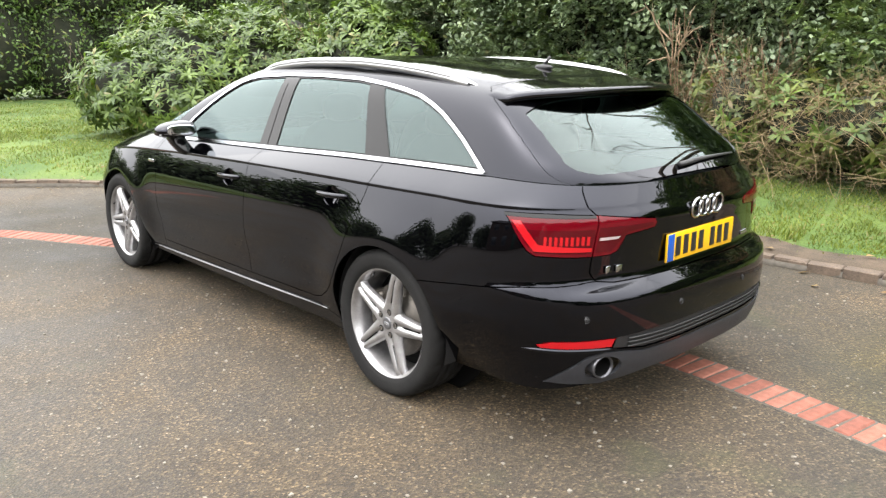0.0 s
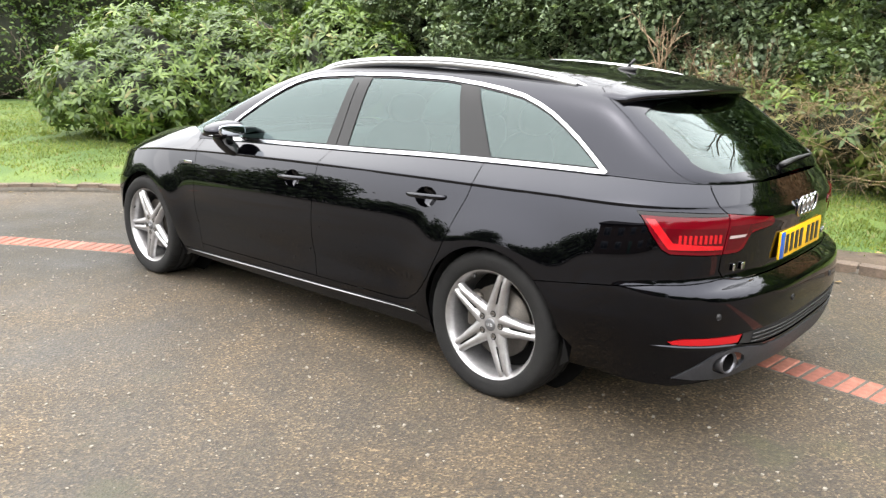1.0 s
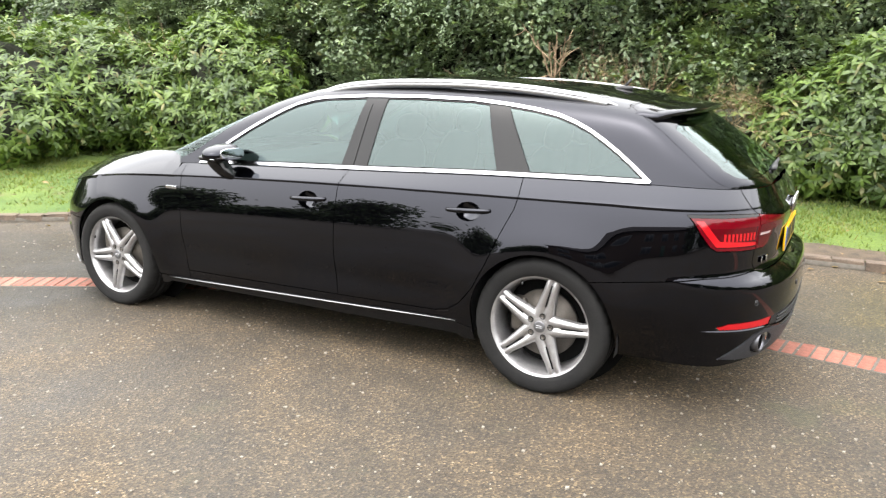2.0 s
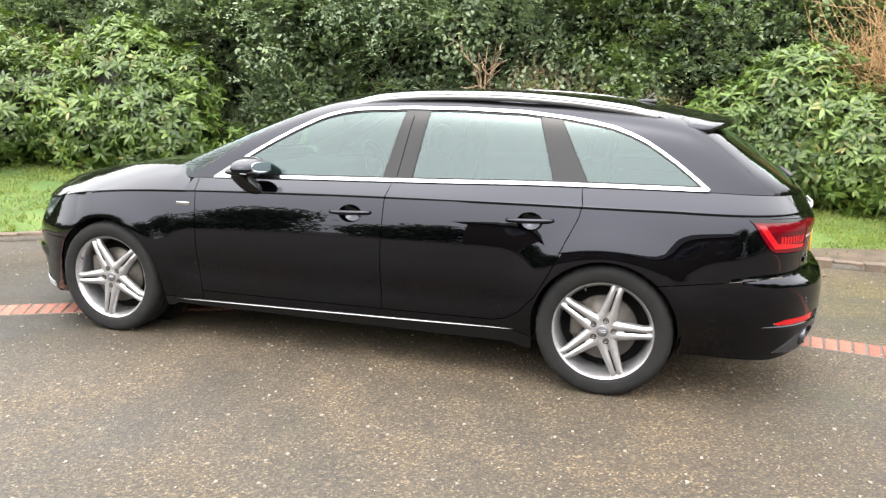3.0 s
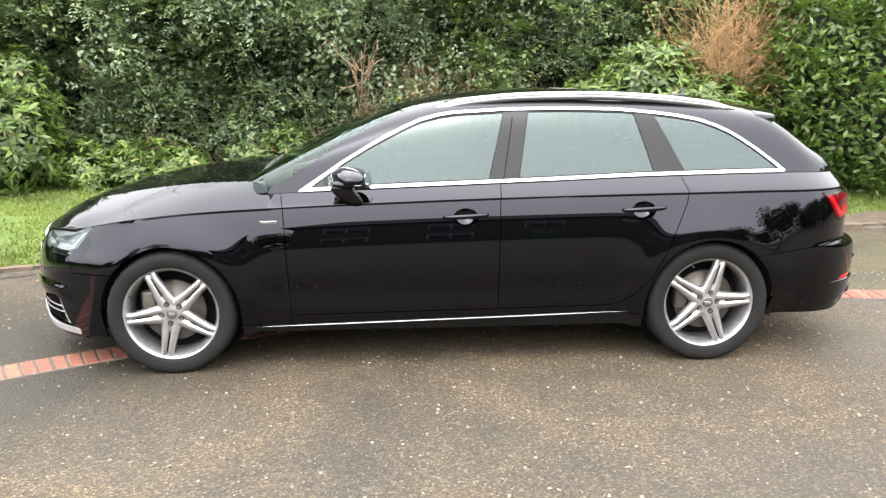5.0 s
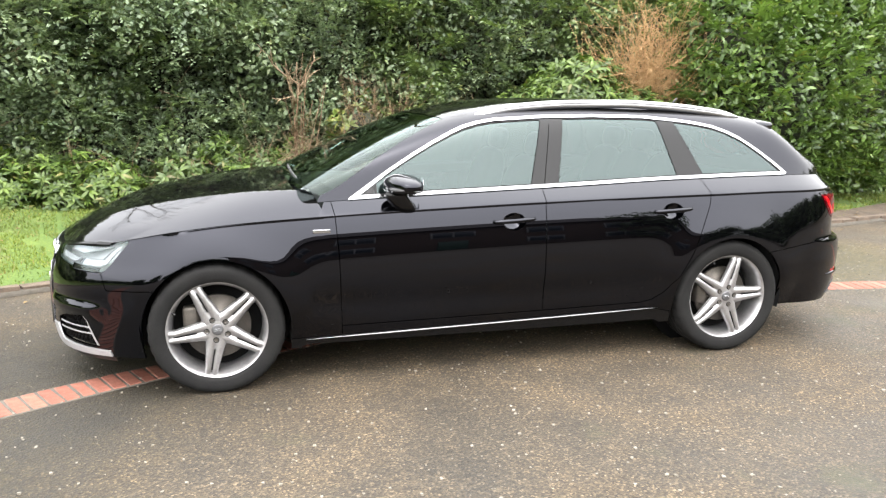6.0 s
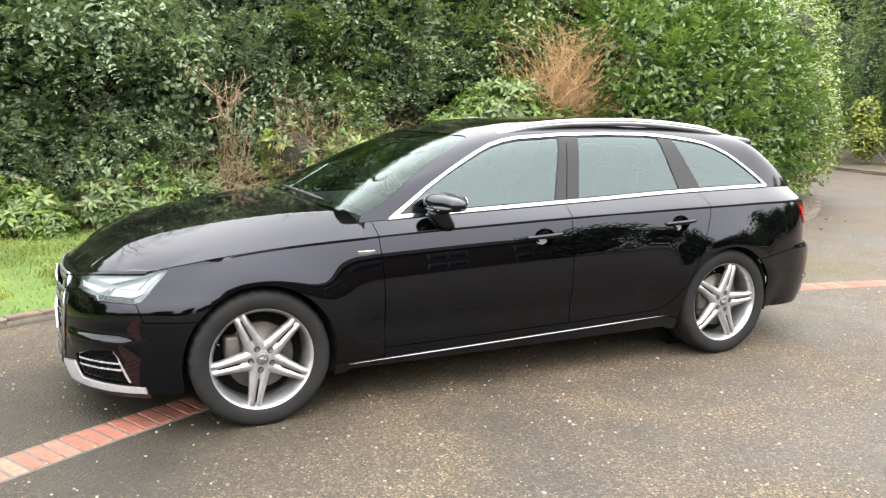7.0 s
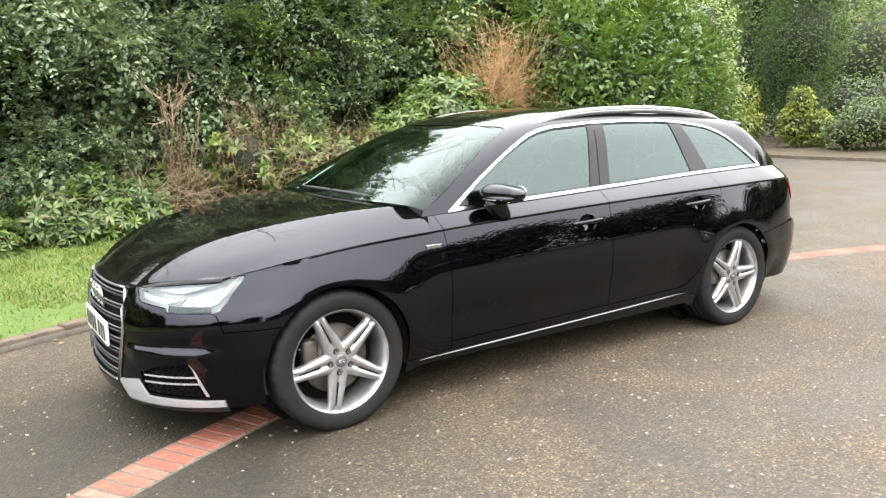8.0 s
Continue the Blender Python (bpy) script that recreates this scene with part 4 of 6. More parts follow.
part("plate_holder", box_bm(0.05, 0.40, 0.09, (2.334, -0.012, 0.728), 0.006), BLACK_PLASTIC, tailgate)
rear_plate = part("number_plate", box_bm(0.010, 0.52, 0.111, (2.3625, -0.012, 0.728), 0.003), PLATE_YELLOW, tailgate, "yellow number plate with dark bars")
part("plate_band", box_bm(0.003, 0.045, 0.107, (2.3677, -0.246, 0.728), 0.0008), PLATE_BLUE, rear_plate, "blue band")
for k in range(7):
    part("plate_bar", box_bm(0.003, 0.036, 0.078, (2.3683, -0.194 + 0.0585 * k + (0.032 if k > 3 else 0), 0.728), 0.0008), INK, rear_plate)
for k in range(4):
    part("tail_ring", bm_from(*moved(torus(0.0385, 0.006), (2.371, (k - 1.5) * 0.053 + 0.004, 0.866), Matrix.Rotation(radians(90), 4, "Z") @ Matrix.Rotation(radians(6), 4, "X"))), CHROME, tailgate, "chrome ring emblem")
for y0, bars in ((-0.558, 2), (0.39, 4)):
    for k in range(bars):
        y = y0 + (0.046 if bars == 2 else 0.021) * k
        s = s_at_y(abs(y), 0.685, True)
        x = body(s, 0.685)[0]
        part("model_badge", box_bm(0.005, 0.034 if bars == 2 else 0.014, 0.028 if bars == 2 else 0.018, (x + 0.003, y, 0.687), 0.002), CHROME, tailgate, "small chrome badge bar")
for s0, z0 in ((2.30, 0.523), (2.65, 0.530)):
    for sign in (-1, 1):
        x, y, z = body(s0, z0)
        out = Vector((x - 1.9, y * 1.0, 0)).normalized() if s0 < 2.5 else Vector((1, y * 0.2, 0)).normalized()
        turn = Vector((0, -1, 0)).rotation_difference(Vector((out.x, out.y * -sign, 0))).to_matrix().to_4x4()
        part("parking_sensor", bm_from(*moved(lathe([(0.0005, -0.002), (0.009, -0.002), (0.0095, -0.0005), (0.0115, -0.0005), (0.012, -0.003), (0.013, 0.002)], 24, close=False), (x, y * -sign, z), turn)), BLACK_PLASTIC, rear_bumper)
px_, py_, pz_ = body(2.365, 0.328)
tip_turn = Matrix.Rotation(radians(78), 4, "Z")
tip = [(0.0365, -0.045), (0.0395, -0.056), (0.0425, -0.055), (0.0435, -0.045), (0.0435, 0.08)]
pipe = part("exhaust_tip", bm_from(*moved(([(x * 1.12, y, z) for x, y, z in lathe(tip, 36, close=False)[0]], lathe(tip, 36, close=False)[1]), (px_ - 0.05, py_ + 0.01, pz_), tip_turn)), material("dull_exhaust_steel", (0.10, 0.10, 0.11), 0.35, 0.8), rear_bumper, "dull steel exhaust tip")
part("exhaust_bore", bm_from(*moved(lathe([(0.001, 0.05), (0.038, 0.04), (0.0365, -0.046)], 36, close=False), (px_ - 0.05, py_ + 0.01, pz_), tip_turn @ Matrix.Diagonal((1.12, 1, 1, 1)))), DARK, pipe)
for k in range(3):
    z = 0.402 + 0.016 * k
    part("grille_rib", bm_from(*tube([(body(s_at_y(abs(q) * 0.52 + 1e-4, z, True), z)[0] + 0.000, q * 0.52, z) for q in steps(-1, 1, 0.08)], 0.0035, 6)), BLACK_PLASTIC, rear_bumper)
wiper_line = []
for y, z in ((-0.05, 1.018), (0.03, 1.021), (0.1, 1.024), (0.2, 1.026), (0.32, 1.026), (0.42, 1.024)):
    x = 2.10
    while cabin(x, w_at_y(x, abs(y)))[2] > z and x < 2.28:
        x += 0.002
    wiper_line.append((x + 0.004, y, z + 0.006))
part("rear_wiper", bm_from(*tube(wiper_line, 0.016, 10, lambda t: 1.0 - 0.7 * t if t > 0.1 else 0.8, 0.8)), BLACK_PLASTIC, tailgate)
edge_line = [body(q, 0.401) for q in steps(2.10, 2.40, 0.03)]
for sign in (-1, 1):
    part("bumper_edge", bm_from(*tube([(x, y * -sign, z) for x, y, z in edge_line], 0.0095, 8, lambda t: min(1, 0.15 + 5 * t, 0.15 + 5 * (1 - t)))), PAINT, rear_bumper)

# ---- sides ----
doors = {(k, m): sided[k, m] for k in ("front_door", "rear_door") for m in (False, True)}
for (k, m), door in doors.items():
    sg = 1 if m else -1
    cx, cz = (0.105, 0.805) if k == "front_door" else (1.035, 0.828)
    cup, faces = [], []
    n = 28
    for j, q in enumerate((1.03, 0.9, 0.7, 0.45, 0.2, 0.02)):
        for i in range(n):
            a = 2 * math.pi * i / n
            x, z = cx + 0.062 * q * math.cos(a), cz + 0.043 * q * math.sin(a)
            y = side_y(x, z) - 0.026 * (1 - min(q, 1) ** 2) - 0.001
            cup.append((x, sg * y, z))
    for j in range(5):
        for i in range(n):
            faces.append((j * n + i, j * n + (i + 1) % n, (j + 1) * n + (i + 1) % n, (j + 1) * n + i))
    part("handle_recess", bm_from(cup, faces), PAINT, door)
    bar = []
    for t in steps(0, 1, 0.06):
        x = cx - 0.113 + 0.226 * t
        z = cz + 0.006 + 0.010 * (t - 0.5)
        y = side_y(x, z) + 0.022 * math.sin(math.pi * min(max(t, 0.0), 1)) ** 0.5 - 0.004
        bar.append((x, sg * y, z))
    part("door_handle", bm_from(*tube(bar, 0.0125, 10, lambda t: 0.75 + 0.25 * math.sin(math.pi * t) ** 0.5, 1.0)), PAINT, door)
for m in (False, True):
    sg = 1 if m else -1
    strip = [(x, sg * (side_y(x, 0.262 + 0.022 * x) + 0.004), 0.2585 + 0.0235 * x) for x in steps(-0.985, 0.975, 0.07)]
    part("sill_trim", bm_from(*tube(strip, 0.0062, 8, lambda t: min(1, 4 * t + 0.2, 4 * (1 - t) + 0.2), 0.7)), material("sill_silver", (0.30, 0.30, 0.31), 0.3, 1.0), sided["skirt", m], "dull silver sill strip")
    part("wing_badge", box_bm(0.085, 0.006, 0.018, (-0.895, sg * (side_y(-0.895, 0.79) + 0.002), 0.79), 0.002), CHROME, sided["fender", m], "small chrome wing badge")
    # roof rail
    RAIL = curve((-0.07, 1.328), (0.02, 1.357), (0.2, 1.390), (0.5, 1.410), (0.8, 1.413), (1.1, 1.400), (1.4, 1.370), (1.55, 1.345), (1.63, 1.320))
    rail = [(x, sg * (0.575 - 0.012 * abs(x - 0.7) ** 2), RAIL(x)) for x in steps(-0.07, 1.63, 0.05)]
    part("roof_rail", bm_from(*tube(rail, 0.021, 12, lambda t: min(1, 0.35 + 7 * t, 0.35 + 7 * (1 - t)), 0.75)), SATIN, car, "satin silver roof rail")
    foot = [(x, sg * (0.580 - 0.012 * abs(x - 0.7) ** 2), RAIL(x) - 0.012) for x in steps(-0.02, 1.58, 0.06)]
    part("rail_foot", bm_from(*tube(foot, 0.016, 8, None, 1.2)), SATIN, car)
    # door mirror
    v, f = blob(0.100, 0.118, 0.062, 2.9, 36, 20)
    shaped = []
    for x, y, z in v:
        t = min(1, max(0, (0.118 - y) / 0.236))          # 0 at the door, 1 at the outer end
        fwd = max(0, -x / 0.100)
        zz = z * (1 - 0.42 * t ** 1.6) if z > 0 else z * 0.42
        zz *= 1 - 0.34 * fwd ** 2
        shaped.append((x * (1 - 0.10 * t) + 0.045 * t ** 2 * fwd, y + 0.030 * fwd ** 2 * t, zz - 0.012 - 0.05 * x * (z > 0)))
    shell = part("door_mirror", bm_from(*mirrored(*moved((shaped, f), (-0.487, -0.905, 1.018)), -sg)), PAINT, doors["front_door", m], "black door mirror")
    part("mirror_glass", bm_from(*mirrored(*moved(blob(0.003, 0.080, 0.031, 3.4), (-0.391, -0.905, 1.014), Matrix.Rotation(radians(-9), 4, "Z")), -sg)), material("mirror_silver", (0.55, 0.58, 0.62), 0.03, 1.0), shell, "mirror glass")
    part("mirror_strip", bm_from(*mirrored(*tube([(-0.580, -0.86, 0.990), (-0.582, -0.92, 0.989), (-0.560, -0.985, 0.989), (-0.50, -1.012, 0.990), (-0.42, -1.012, 0.990)], 0.0016, 8), -sg)), SATIN, shell)
    base, fb = moved(blob(0.060, 0.050, 0.075, 2.6, 28, 16), (-0.520, -0.885, 0.935))
    base = [(x + 0.75 * max(0, 0.955 - z) + 0.25 * (z - 0.955) * (z > 0.955), y + 0.45 * max(0, 0.95 - z), z) for x, y, z in base]
    part("mirror_foot", bm_from(*mirrored(base, fb, -sg)), GLOSS_BLACK, shell, "gloss black mirror foot")
    belly, fl = moved(blob(0.092, 0.108, 0.020, 2.8, 32, 12), (-0.484, -0.908, 0.992))
    part("mirror_belly", bm_from(*mirrored(belly, fl, -sg)), GLOSS_BLACK, shell, "gloss black underside")
ant = part("roof_antenna", bm_from(*moved(blob(0.05, 0.02, 0.014, 2.2), (1.50, 0, ROOF(1.5) + 0.004))), BLACK_PLASTIC, car, "stub roof antenna")
part("mast", bm_from(*tube([(1.50, 0, ROOF(1.5) + 0.01), (1.535, 0, ROOF(1.5) + 0.05)], 0.007, 8)), BLACK_PLASTIC, ant)
for y0, y1 in ((-0.55, 0.02), (0.05, 0.62)):
    pts = [(-0.985 + 0.10 * abs((y0 + (y1 - y0) * t)) ** 2 * 0.6, y0 + (y1 - y0) * t, 1.000 - 0.03 * abs(y0 + (y1 - y0) * t) ** 2 + 0.006) for t in steps(0, 1, 0.1)]
    part("windscreen_wiper", bm_from(*tube(pts, 0.009, 6)), BLACK_PLASTIC, car)
cowl_v = []
for q in steps(-1, 1, 0.08):
    y = q * 0.80
    for x, z in ((-1.10, 0.955), (-0.86, 0.972)):
        cowl_v.append((x + 0.17 * q * q, y, z - 0.055 * q * q))
part("scuttle", bm_from(cowl_v, grid_faces(len(cowl_v) // 2, 2)), BLACK_PLASTIC, car)

# ---- cabin ----
part("dashboard", box_bm(0.50, 1.36, 0.20, (-0.62, 0, 0.84), 0.07, segments=4), SEAT, car)
wheel_v = moved(torus(0.178, 0.015, 36, 10), (-0.24, 0.36, 0.90), Matrix.Rotation(radians(90), 4, "Z") @ Matrix.Rotation(radians(-24), 4, "X"))
steer = part("steering_wheel", bm_from(*wheel_v), SEAT, car)
part("steering_boss", bm_from(*moved(blob(0.05, 0.07, 0.06), (-0.27, 0.36, 0.89))), SEAT, steer)
for x, ys in ((0.12, (-0.36, 0.36)), (1.0, (-0.42, 0.0, 0.42))):
    for y in ys:
        half = 0.24 if x < 0.5 else 0.205
        seat = part("seat", bm_from(*moved(blob(0.26, half, 0.10, 3.5), (x - 0.12, y, 0.52))), SEAT, car, "dark grey leather seat")
        part("seat_back", bm_from(*moved(blob(0.075, half, 0.32, 3.2), (x + 0.18, y, 0.80), Matrix.Rotation(radians(16), 4, "Y"))), SEAT, seat)
        part("headrest", bm_from(*moved(blob(0.05, 0.125, 0.075, 2.8), (x + 0.30, y, 1.165), Matrix.Rotation(radians(12), 4, "Y"))), SEAT, seat)
part("load_cover", box_bm(0.80, 1.20, 0.02, (1.72, 0, 0.93), 0.005), SEAT, car)
part("inner_mirror", bm_from(*moved(blob(0.02, 0.11, 0.03, 3.0), (-0.27, 0.0, 1.24))), DARK, car)

# ---- the place: drive, brick band, kerb, lawn ----
def smooth_line(points, size=0.1):
    """Points close together along a smooth line through the given ones."""
    out = []
    n = len(points)
    for i in range(n - 1):
        p0, p1, p2, p3 = (Vector(points[max(0, min(n - 1, k))]) for k in (i - 1, i, i + 1, i + 2))
        k = max(1, round((p2 - p1).length / size))
        for j in range(k):
            t = j / k
            out.append(0.5 * ((2 * p1) + (p2 - p0) * t + (2 * p0 - 5 * p1 + 4 * p2 - p3) * t * t + (3 * p1 - p0 - 3 * p2 + p3) * t ** 3))
    out.append(Vector(points[-1]))
    return out


def spaced(line, gap):
    """Places and directions every gap metres along a line."""
    out, rest = [], 0.0
    for a, b in zip(line, line[1:]):
        d = b - a
        while rest <= d.length and d.length > 0:
            out.append((a + d * (rest / d.length), d.normalized()))
            rest += gap
        rest -= d.length
    return out


def quick_mesh(name, verts, faces, mat, smooth=False):
    """A large mesh from arrays: verts n x 3, faces m x 4 or m x 3."""
    me = bpy.data.meshes.new(name)
    k = faces.shape[1]
    me.vertices.add(len(verts))
    me.vertices.foreach_set("co", verts.astype(np.float32).ravel())
    me.loops.add(faces.size)
    me.loops.foreach_set("vertex_index", faces.astype(np.int32).ravel())
    me.polygons.add(len(faces))
    me.polygons.foreach_set("loop_start", np.arange(0, faces.size, k, dtype=np.int32))
    me.polygons.foreach_set("loop_total", np.full(len(faces), k, dtype=np.int32))
    me.polygons.foreach_set("use_smooth", np.full(len(faces), smooth))
    me.materials.append(mat)
    me.update(calc_edges=True)
    return me


KERB = smooth_line([(-16.0, -13.0), (-9.0, -5.2), (-7.0, -2.55), (-5.47, -0.62), (-4.83, 0.10), (-4.33, 0.52), (-3.87, 0.86), (-3.43, 1.12), (-2.83, 1.40), (-2.36, 1.62), (-1.4, 1.98), (0.0, 2.32),
                    (1.58, 2.46), (2.4, 2.51), (3.4, 2.50), (4.25, 2.50), (5.2, 2.62), (6.1, 2.86), (6.9, 3.20), (7.6, 3.62), (8.3, 4.15), (9.78, 5.5), (12.0, 8.5), (14.5, 14.0)], 0.12)
FAR_KERB = smooth_line([(15.9, -9.0), (15.6, 0.0), (15.45, 5.0), (15.4, 8.0), (16.2, 10.4), (18.0, 15.0)], 0.2)
kerb_xy = np.array([(p.x, p.y) for p in KERB])


def kerb_distance(x, y):
    return float(np.sqrt(((kerb_xy - (x, y)) ** 2).sum(1)).min())


def lawn_z(d):
    return 0.045 + 0.46 * (1 - math.exp(-max(d, 0) / 3.6))


# the drive
ASPHALT = material("worn_tarmac", (0.06, 0.056, 0.05), 0.82)
at = coords(ASPHALT)
fine = node(ASPHALT, "ShaderNodeTexVoronoi", Scale=125.0)
grit = node(ASPHALT, "ShaderNodeTexVoronoi", Scale=58.0)
cloud = node(ASPHALT, "ShaderNodeTexNoise", Scale=0.75, Detail=7, Roughness=0.62)
patch = node(ASPHALT, "ShaderNodeTexNoise", Scale=3.2, Detail=5)
moss = node(ASPHALT, "ShaderNodeTexNoise", Scale=1.1, Detail=9, Roughness=0.7)
for n in (fine, grit, cloud, patch, moss):
    link(ASPHALT, at, n.inputs["Vector"])
stone = ramp(ASPHALT, fine.outputs["Color"], (0.10, (0.016, 0.0135, 0.0095)), (0.45, (0.040, 0.034, 0.0235)), (0.75, (0.078, 0.066, 0.046)), (0.97, (0.205, 0.18, 0.134)))
chip = ramp(ASPHALT, grit.outputs["Color"], (0.90, (0, 0, 0)), (0.93, (1, 1, 1)))
dot = ramp(ASPHALT, grit.outputs["Distance"], (0.20, (1, 1, 1)), (0.34, (0, 0, 0)))
flecks = mix(ASPHALT, 1.0, chip.outputs[0], dot.outputs[0], "MULTIPLY")
base = mix(ASPHALT, flecks, stone.outputs[0], (0.30, 0.28, 0.24))
tone = ramp(ASPHALT, cloud.outputs[0], (0.30, (0.395, 0.365, 0.335)), (0.50, (0.73, 0.625, 0.51)), (0.70, (1.09, 0.90, 0.69)))
base = mix(ASPHALT, 1.0, base, tone.outputs[0], "MULTIPLY")
tone2 = ramp(ASPHALT, patch.outputs[0], (0.3, (0.82, 0.82, 0.82)), (0.7, (1.16, 1.15, 1.13)))
base = mix(ASPHALT, 1.0, base, tone2.outputs[0], "MULTIPLY")
green = ramp(ASPHALT, moss.outputs[0], (0.57, (0, 0, 0)), (0.70, (0.55, 0.55, 0.55)))
base = mix(ASPHALT, green.outputs[0], base, (0.030, 0.033, 0.010))
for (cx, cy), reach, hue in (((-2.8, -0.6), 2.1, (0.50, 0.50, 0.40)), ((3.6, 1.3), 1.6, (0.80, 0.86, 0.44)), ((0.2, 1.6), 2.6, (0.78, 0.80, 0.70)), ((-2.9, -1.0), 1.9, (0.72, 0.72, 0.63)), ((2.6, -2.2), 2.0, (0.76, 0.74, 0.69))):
    c = ASPHALT.node_tree.nodes.new("ShaderNodeTexCoord")           # round blots darken the tarmac; the one at (3.6, 1.3) is mossy
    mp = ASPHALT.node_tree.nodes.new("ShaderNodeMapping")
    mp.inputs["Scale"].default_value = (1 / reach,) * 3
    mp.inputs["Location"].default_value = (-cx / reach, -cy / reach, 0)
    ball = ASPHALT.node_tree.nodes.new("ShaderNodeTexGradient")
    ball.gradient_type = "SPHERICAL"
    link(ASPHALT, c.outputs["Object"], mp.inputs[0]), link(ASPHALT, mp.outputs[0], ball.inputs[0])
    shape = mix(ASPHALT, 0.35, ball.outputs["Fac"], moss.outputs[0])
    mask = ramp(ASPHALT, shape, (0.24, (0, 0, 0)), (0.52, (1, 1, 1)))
    blot = mix(ASPHALT, mask.outputs[0], (1, 1, 1), hue)
    base = mix(ASPHALT, 1.0, base, blot, "MULTIPLY")
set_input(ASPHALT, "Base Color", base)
rough = ramp(ASPHALT, cloud.outputs[0], (0.35, (0.62, 0.62, 0.62)), (0.65, (0.9, 0.9, 0.9)))
set_input(ASPHALT, "Roughness", rough.outputs[0])
both_heights = mix(ASPHALT, 0.5, fine.outputs["Distance"], grit.outputs["Distance"])
bump(ASPHALT, both_heights, 0.85, 0.006)
bm = bmesh.new()
bmesh.ops.create_grid(bm, x_segments=24, y_segments=24, size=400)
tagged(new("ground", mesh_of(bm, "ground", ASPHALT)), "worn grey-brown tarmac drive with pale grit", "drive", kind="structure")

# the lawn: one sheet that rises from the kerb, and the far bed
SOIL_GRASS = material("lawn_soil_and_grass", (0.06, 0.10, 0.02), 0.9)
at = coords(SOIL_GRASS)
n1 = node(SOIL_GRASS, "ShaderNodeTexNoise", Scale=1.3, Detail=6)
n2 = node(SOIL_GRASS, "ShaderNodeTexNoise", Scale=45.0, Detail=4)
n3 = node(SOIL_GRASS, "ShaderNodeTexNoise", Scale=2.6, Detail=5)
for n in (n1, n2, n3):
    link(SOIL_GRASS, at, n.inputs["Vector"])
g1 = ramp(SOIL_GRASS, n1.outputs[0], (0.35, (0.050, 0.104, 0.0128)), (0.65, (0.105, 0.160, 0.024)))
g2 = ramp(SOIL_GRASS, n2.outputs[0], (0.3, (0.38, 0.42, 0.35)), (0.7, (0.92, 0.88, 0.78)))
gg = mix(SOIL_GRASS, 1.0, g1.outputs[0], g2.outputs[0], "MULTIPLY")
bare = ramp(SOIL_GRASS, n3.outputs[0], (0.62, (0, 0, 0)), (0.74, (0.8, 0.8, 0.8)))
set_input(SOIL_GRASS, "Base Color", mix(SOIL_GRASS, bare.outputs[0], gg, (0.09, 0.07, 0.038)))
bump(SOIL_GRASS, n2.outputs[0], 0.6, 0.02)
lawn_v, cols = [], 26
for p, q in zip(KERB, KERB[1:] + [KERB[-1]]):
    d = (q - p).normalized() if (q - p).length > 0 else Vector((0, 1, 0))
    out = Vector((-d.y, d.x))
    if out.y < 0 and p.x < 6:
        out = -out
    for j in range(cols):
        r = 0.10 + 24.0 * (j / (cols - 1)) ** 2.2
        side = Vector((-0.25, 1.0)).normalized() if p.x < 5 else Vector((-0.1, 1.0)).normalized()
        k = min(1, r / 3)
        way = (out * (1 - k) + side * k).normalized()
        x, y = p.x + way.x * r, p.y + way.y * r
        lawn_v.append((x, y, lawn_z(r - 0.1) + 0.03 * noise.noise((x * 0.9, y * 0.9, 0)) * min(1, r)))
lawn = raw_part("lawn", lawn_v, [tuple(reversed(f)) for f in grid_faces(len(KERB), cols)], SOIL_GRASS)
tagged(lawn, "patchy green lawn bank with bare soil by the kerb", "lawn", kind="structure")
LITTER = speckled("leaf_litter", (0.025, 0.021, 0.011), (0.068, 0.05, 0.027), 5, 0.95, 0.6)
far_v = []
for p in FAR_KERB:
    for r, z in ((0.1, 0.05), (0.6, 0.09), (2.0, 0.2), (5.0, 0.35), (30.0, 0.6)):
        far_v.append((p.x + r, p.y + 0.1 * r, z))
far_bed = raw_part("lawn", far_v, grid_faces(len(FAR_KERB), 5), LITTER)
tagged(far_bed, "bed of brown leaf litter across the drive", "lawn", kind="structure")


# grass blades
def blades(name, spots, heights, mat, label):
    n = len(spots)
    ang = np.random.rand(n) * 2 * math.pi
    lean = (np.random.rand(n, 2) - 0.5) * heights[:, None] * 1.3
    wide = 0.0035 + 0.003 * np.random.rand(n)
    side = np.stack([np.cos(ang) * wide, np.sin(ang) * wide, np.zeros(n)], 1)
    up = np.stack([lean[:, 0], lean[:, 1], heights], 1)
    v = np.stack([spots - side, spots + side, spots + up * 0.6 + side * 0.7, spots + up * 0.6 - side * 0.7, spots + up, spots + up * 0.98], 1).reshape(-1, 3)
    base_i = np.arange(n)[:, None] * 6
    f = np.concatenate([base_i + np.array([0, 1, 2, 3]), base_i + np.array([3, 2, 4, 5])], 0)
    return tagged(new(name, quick_mesh(name, v, f, mat)), label, "grass", kind="stuff")


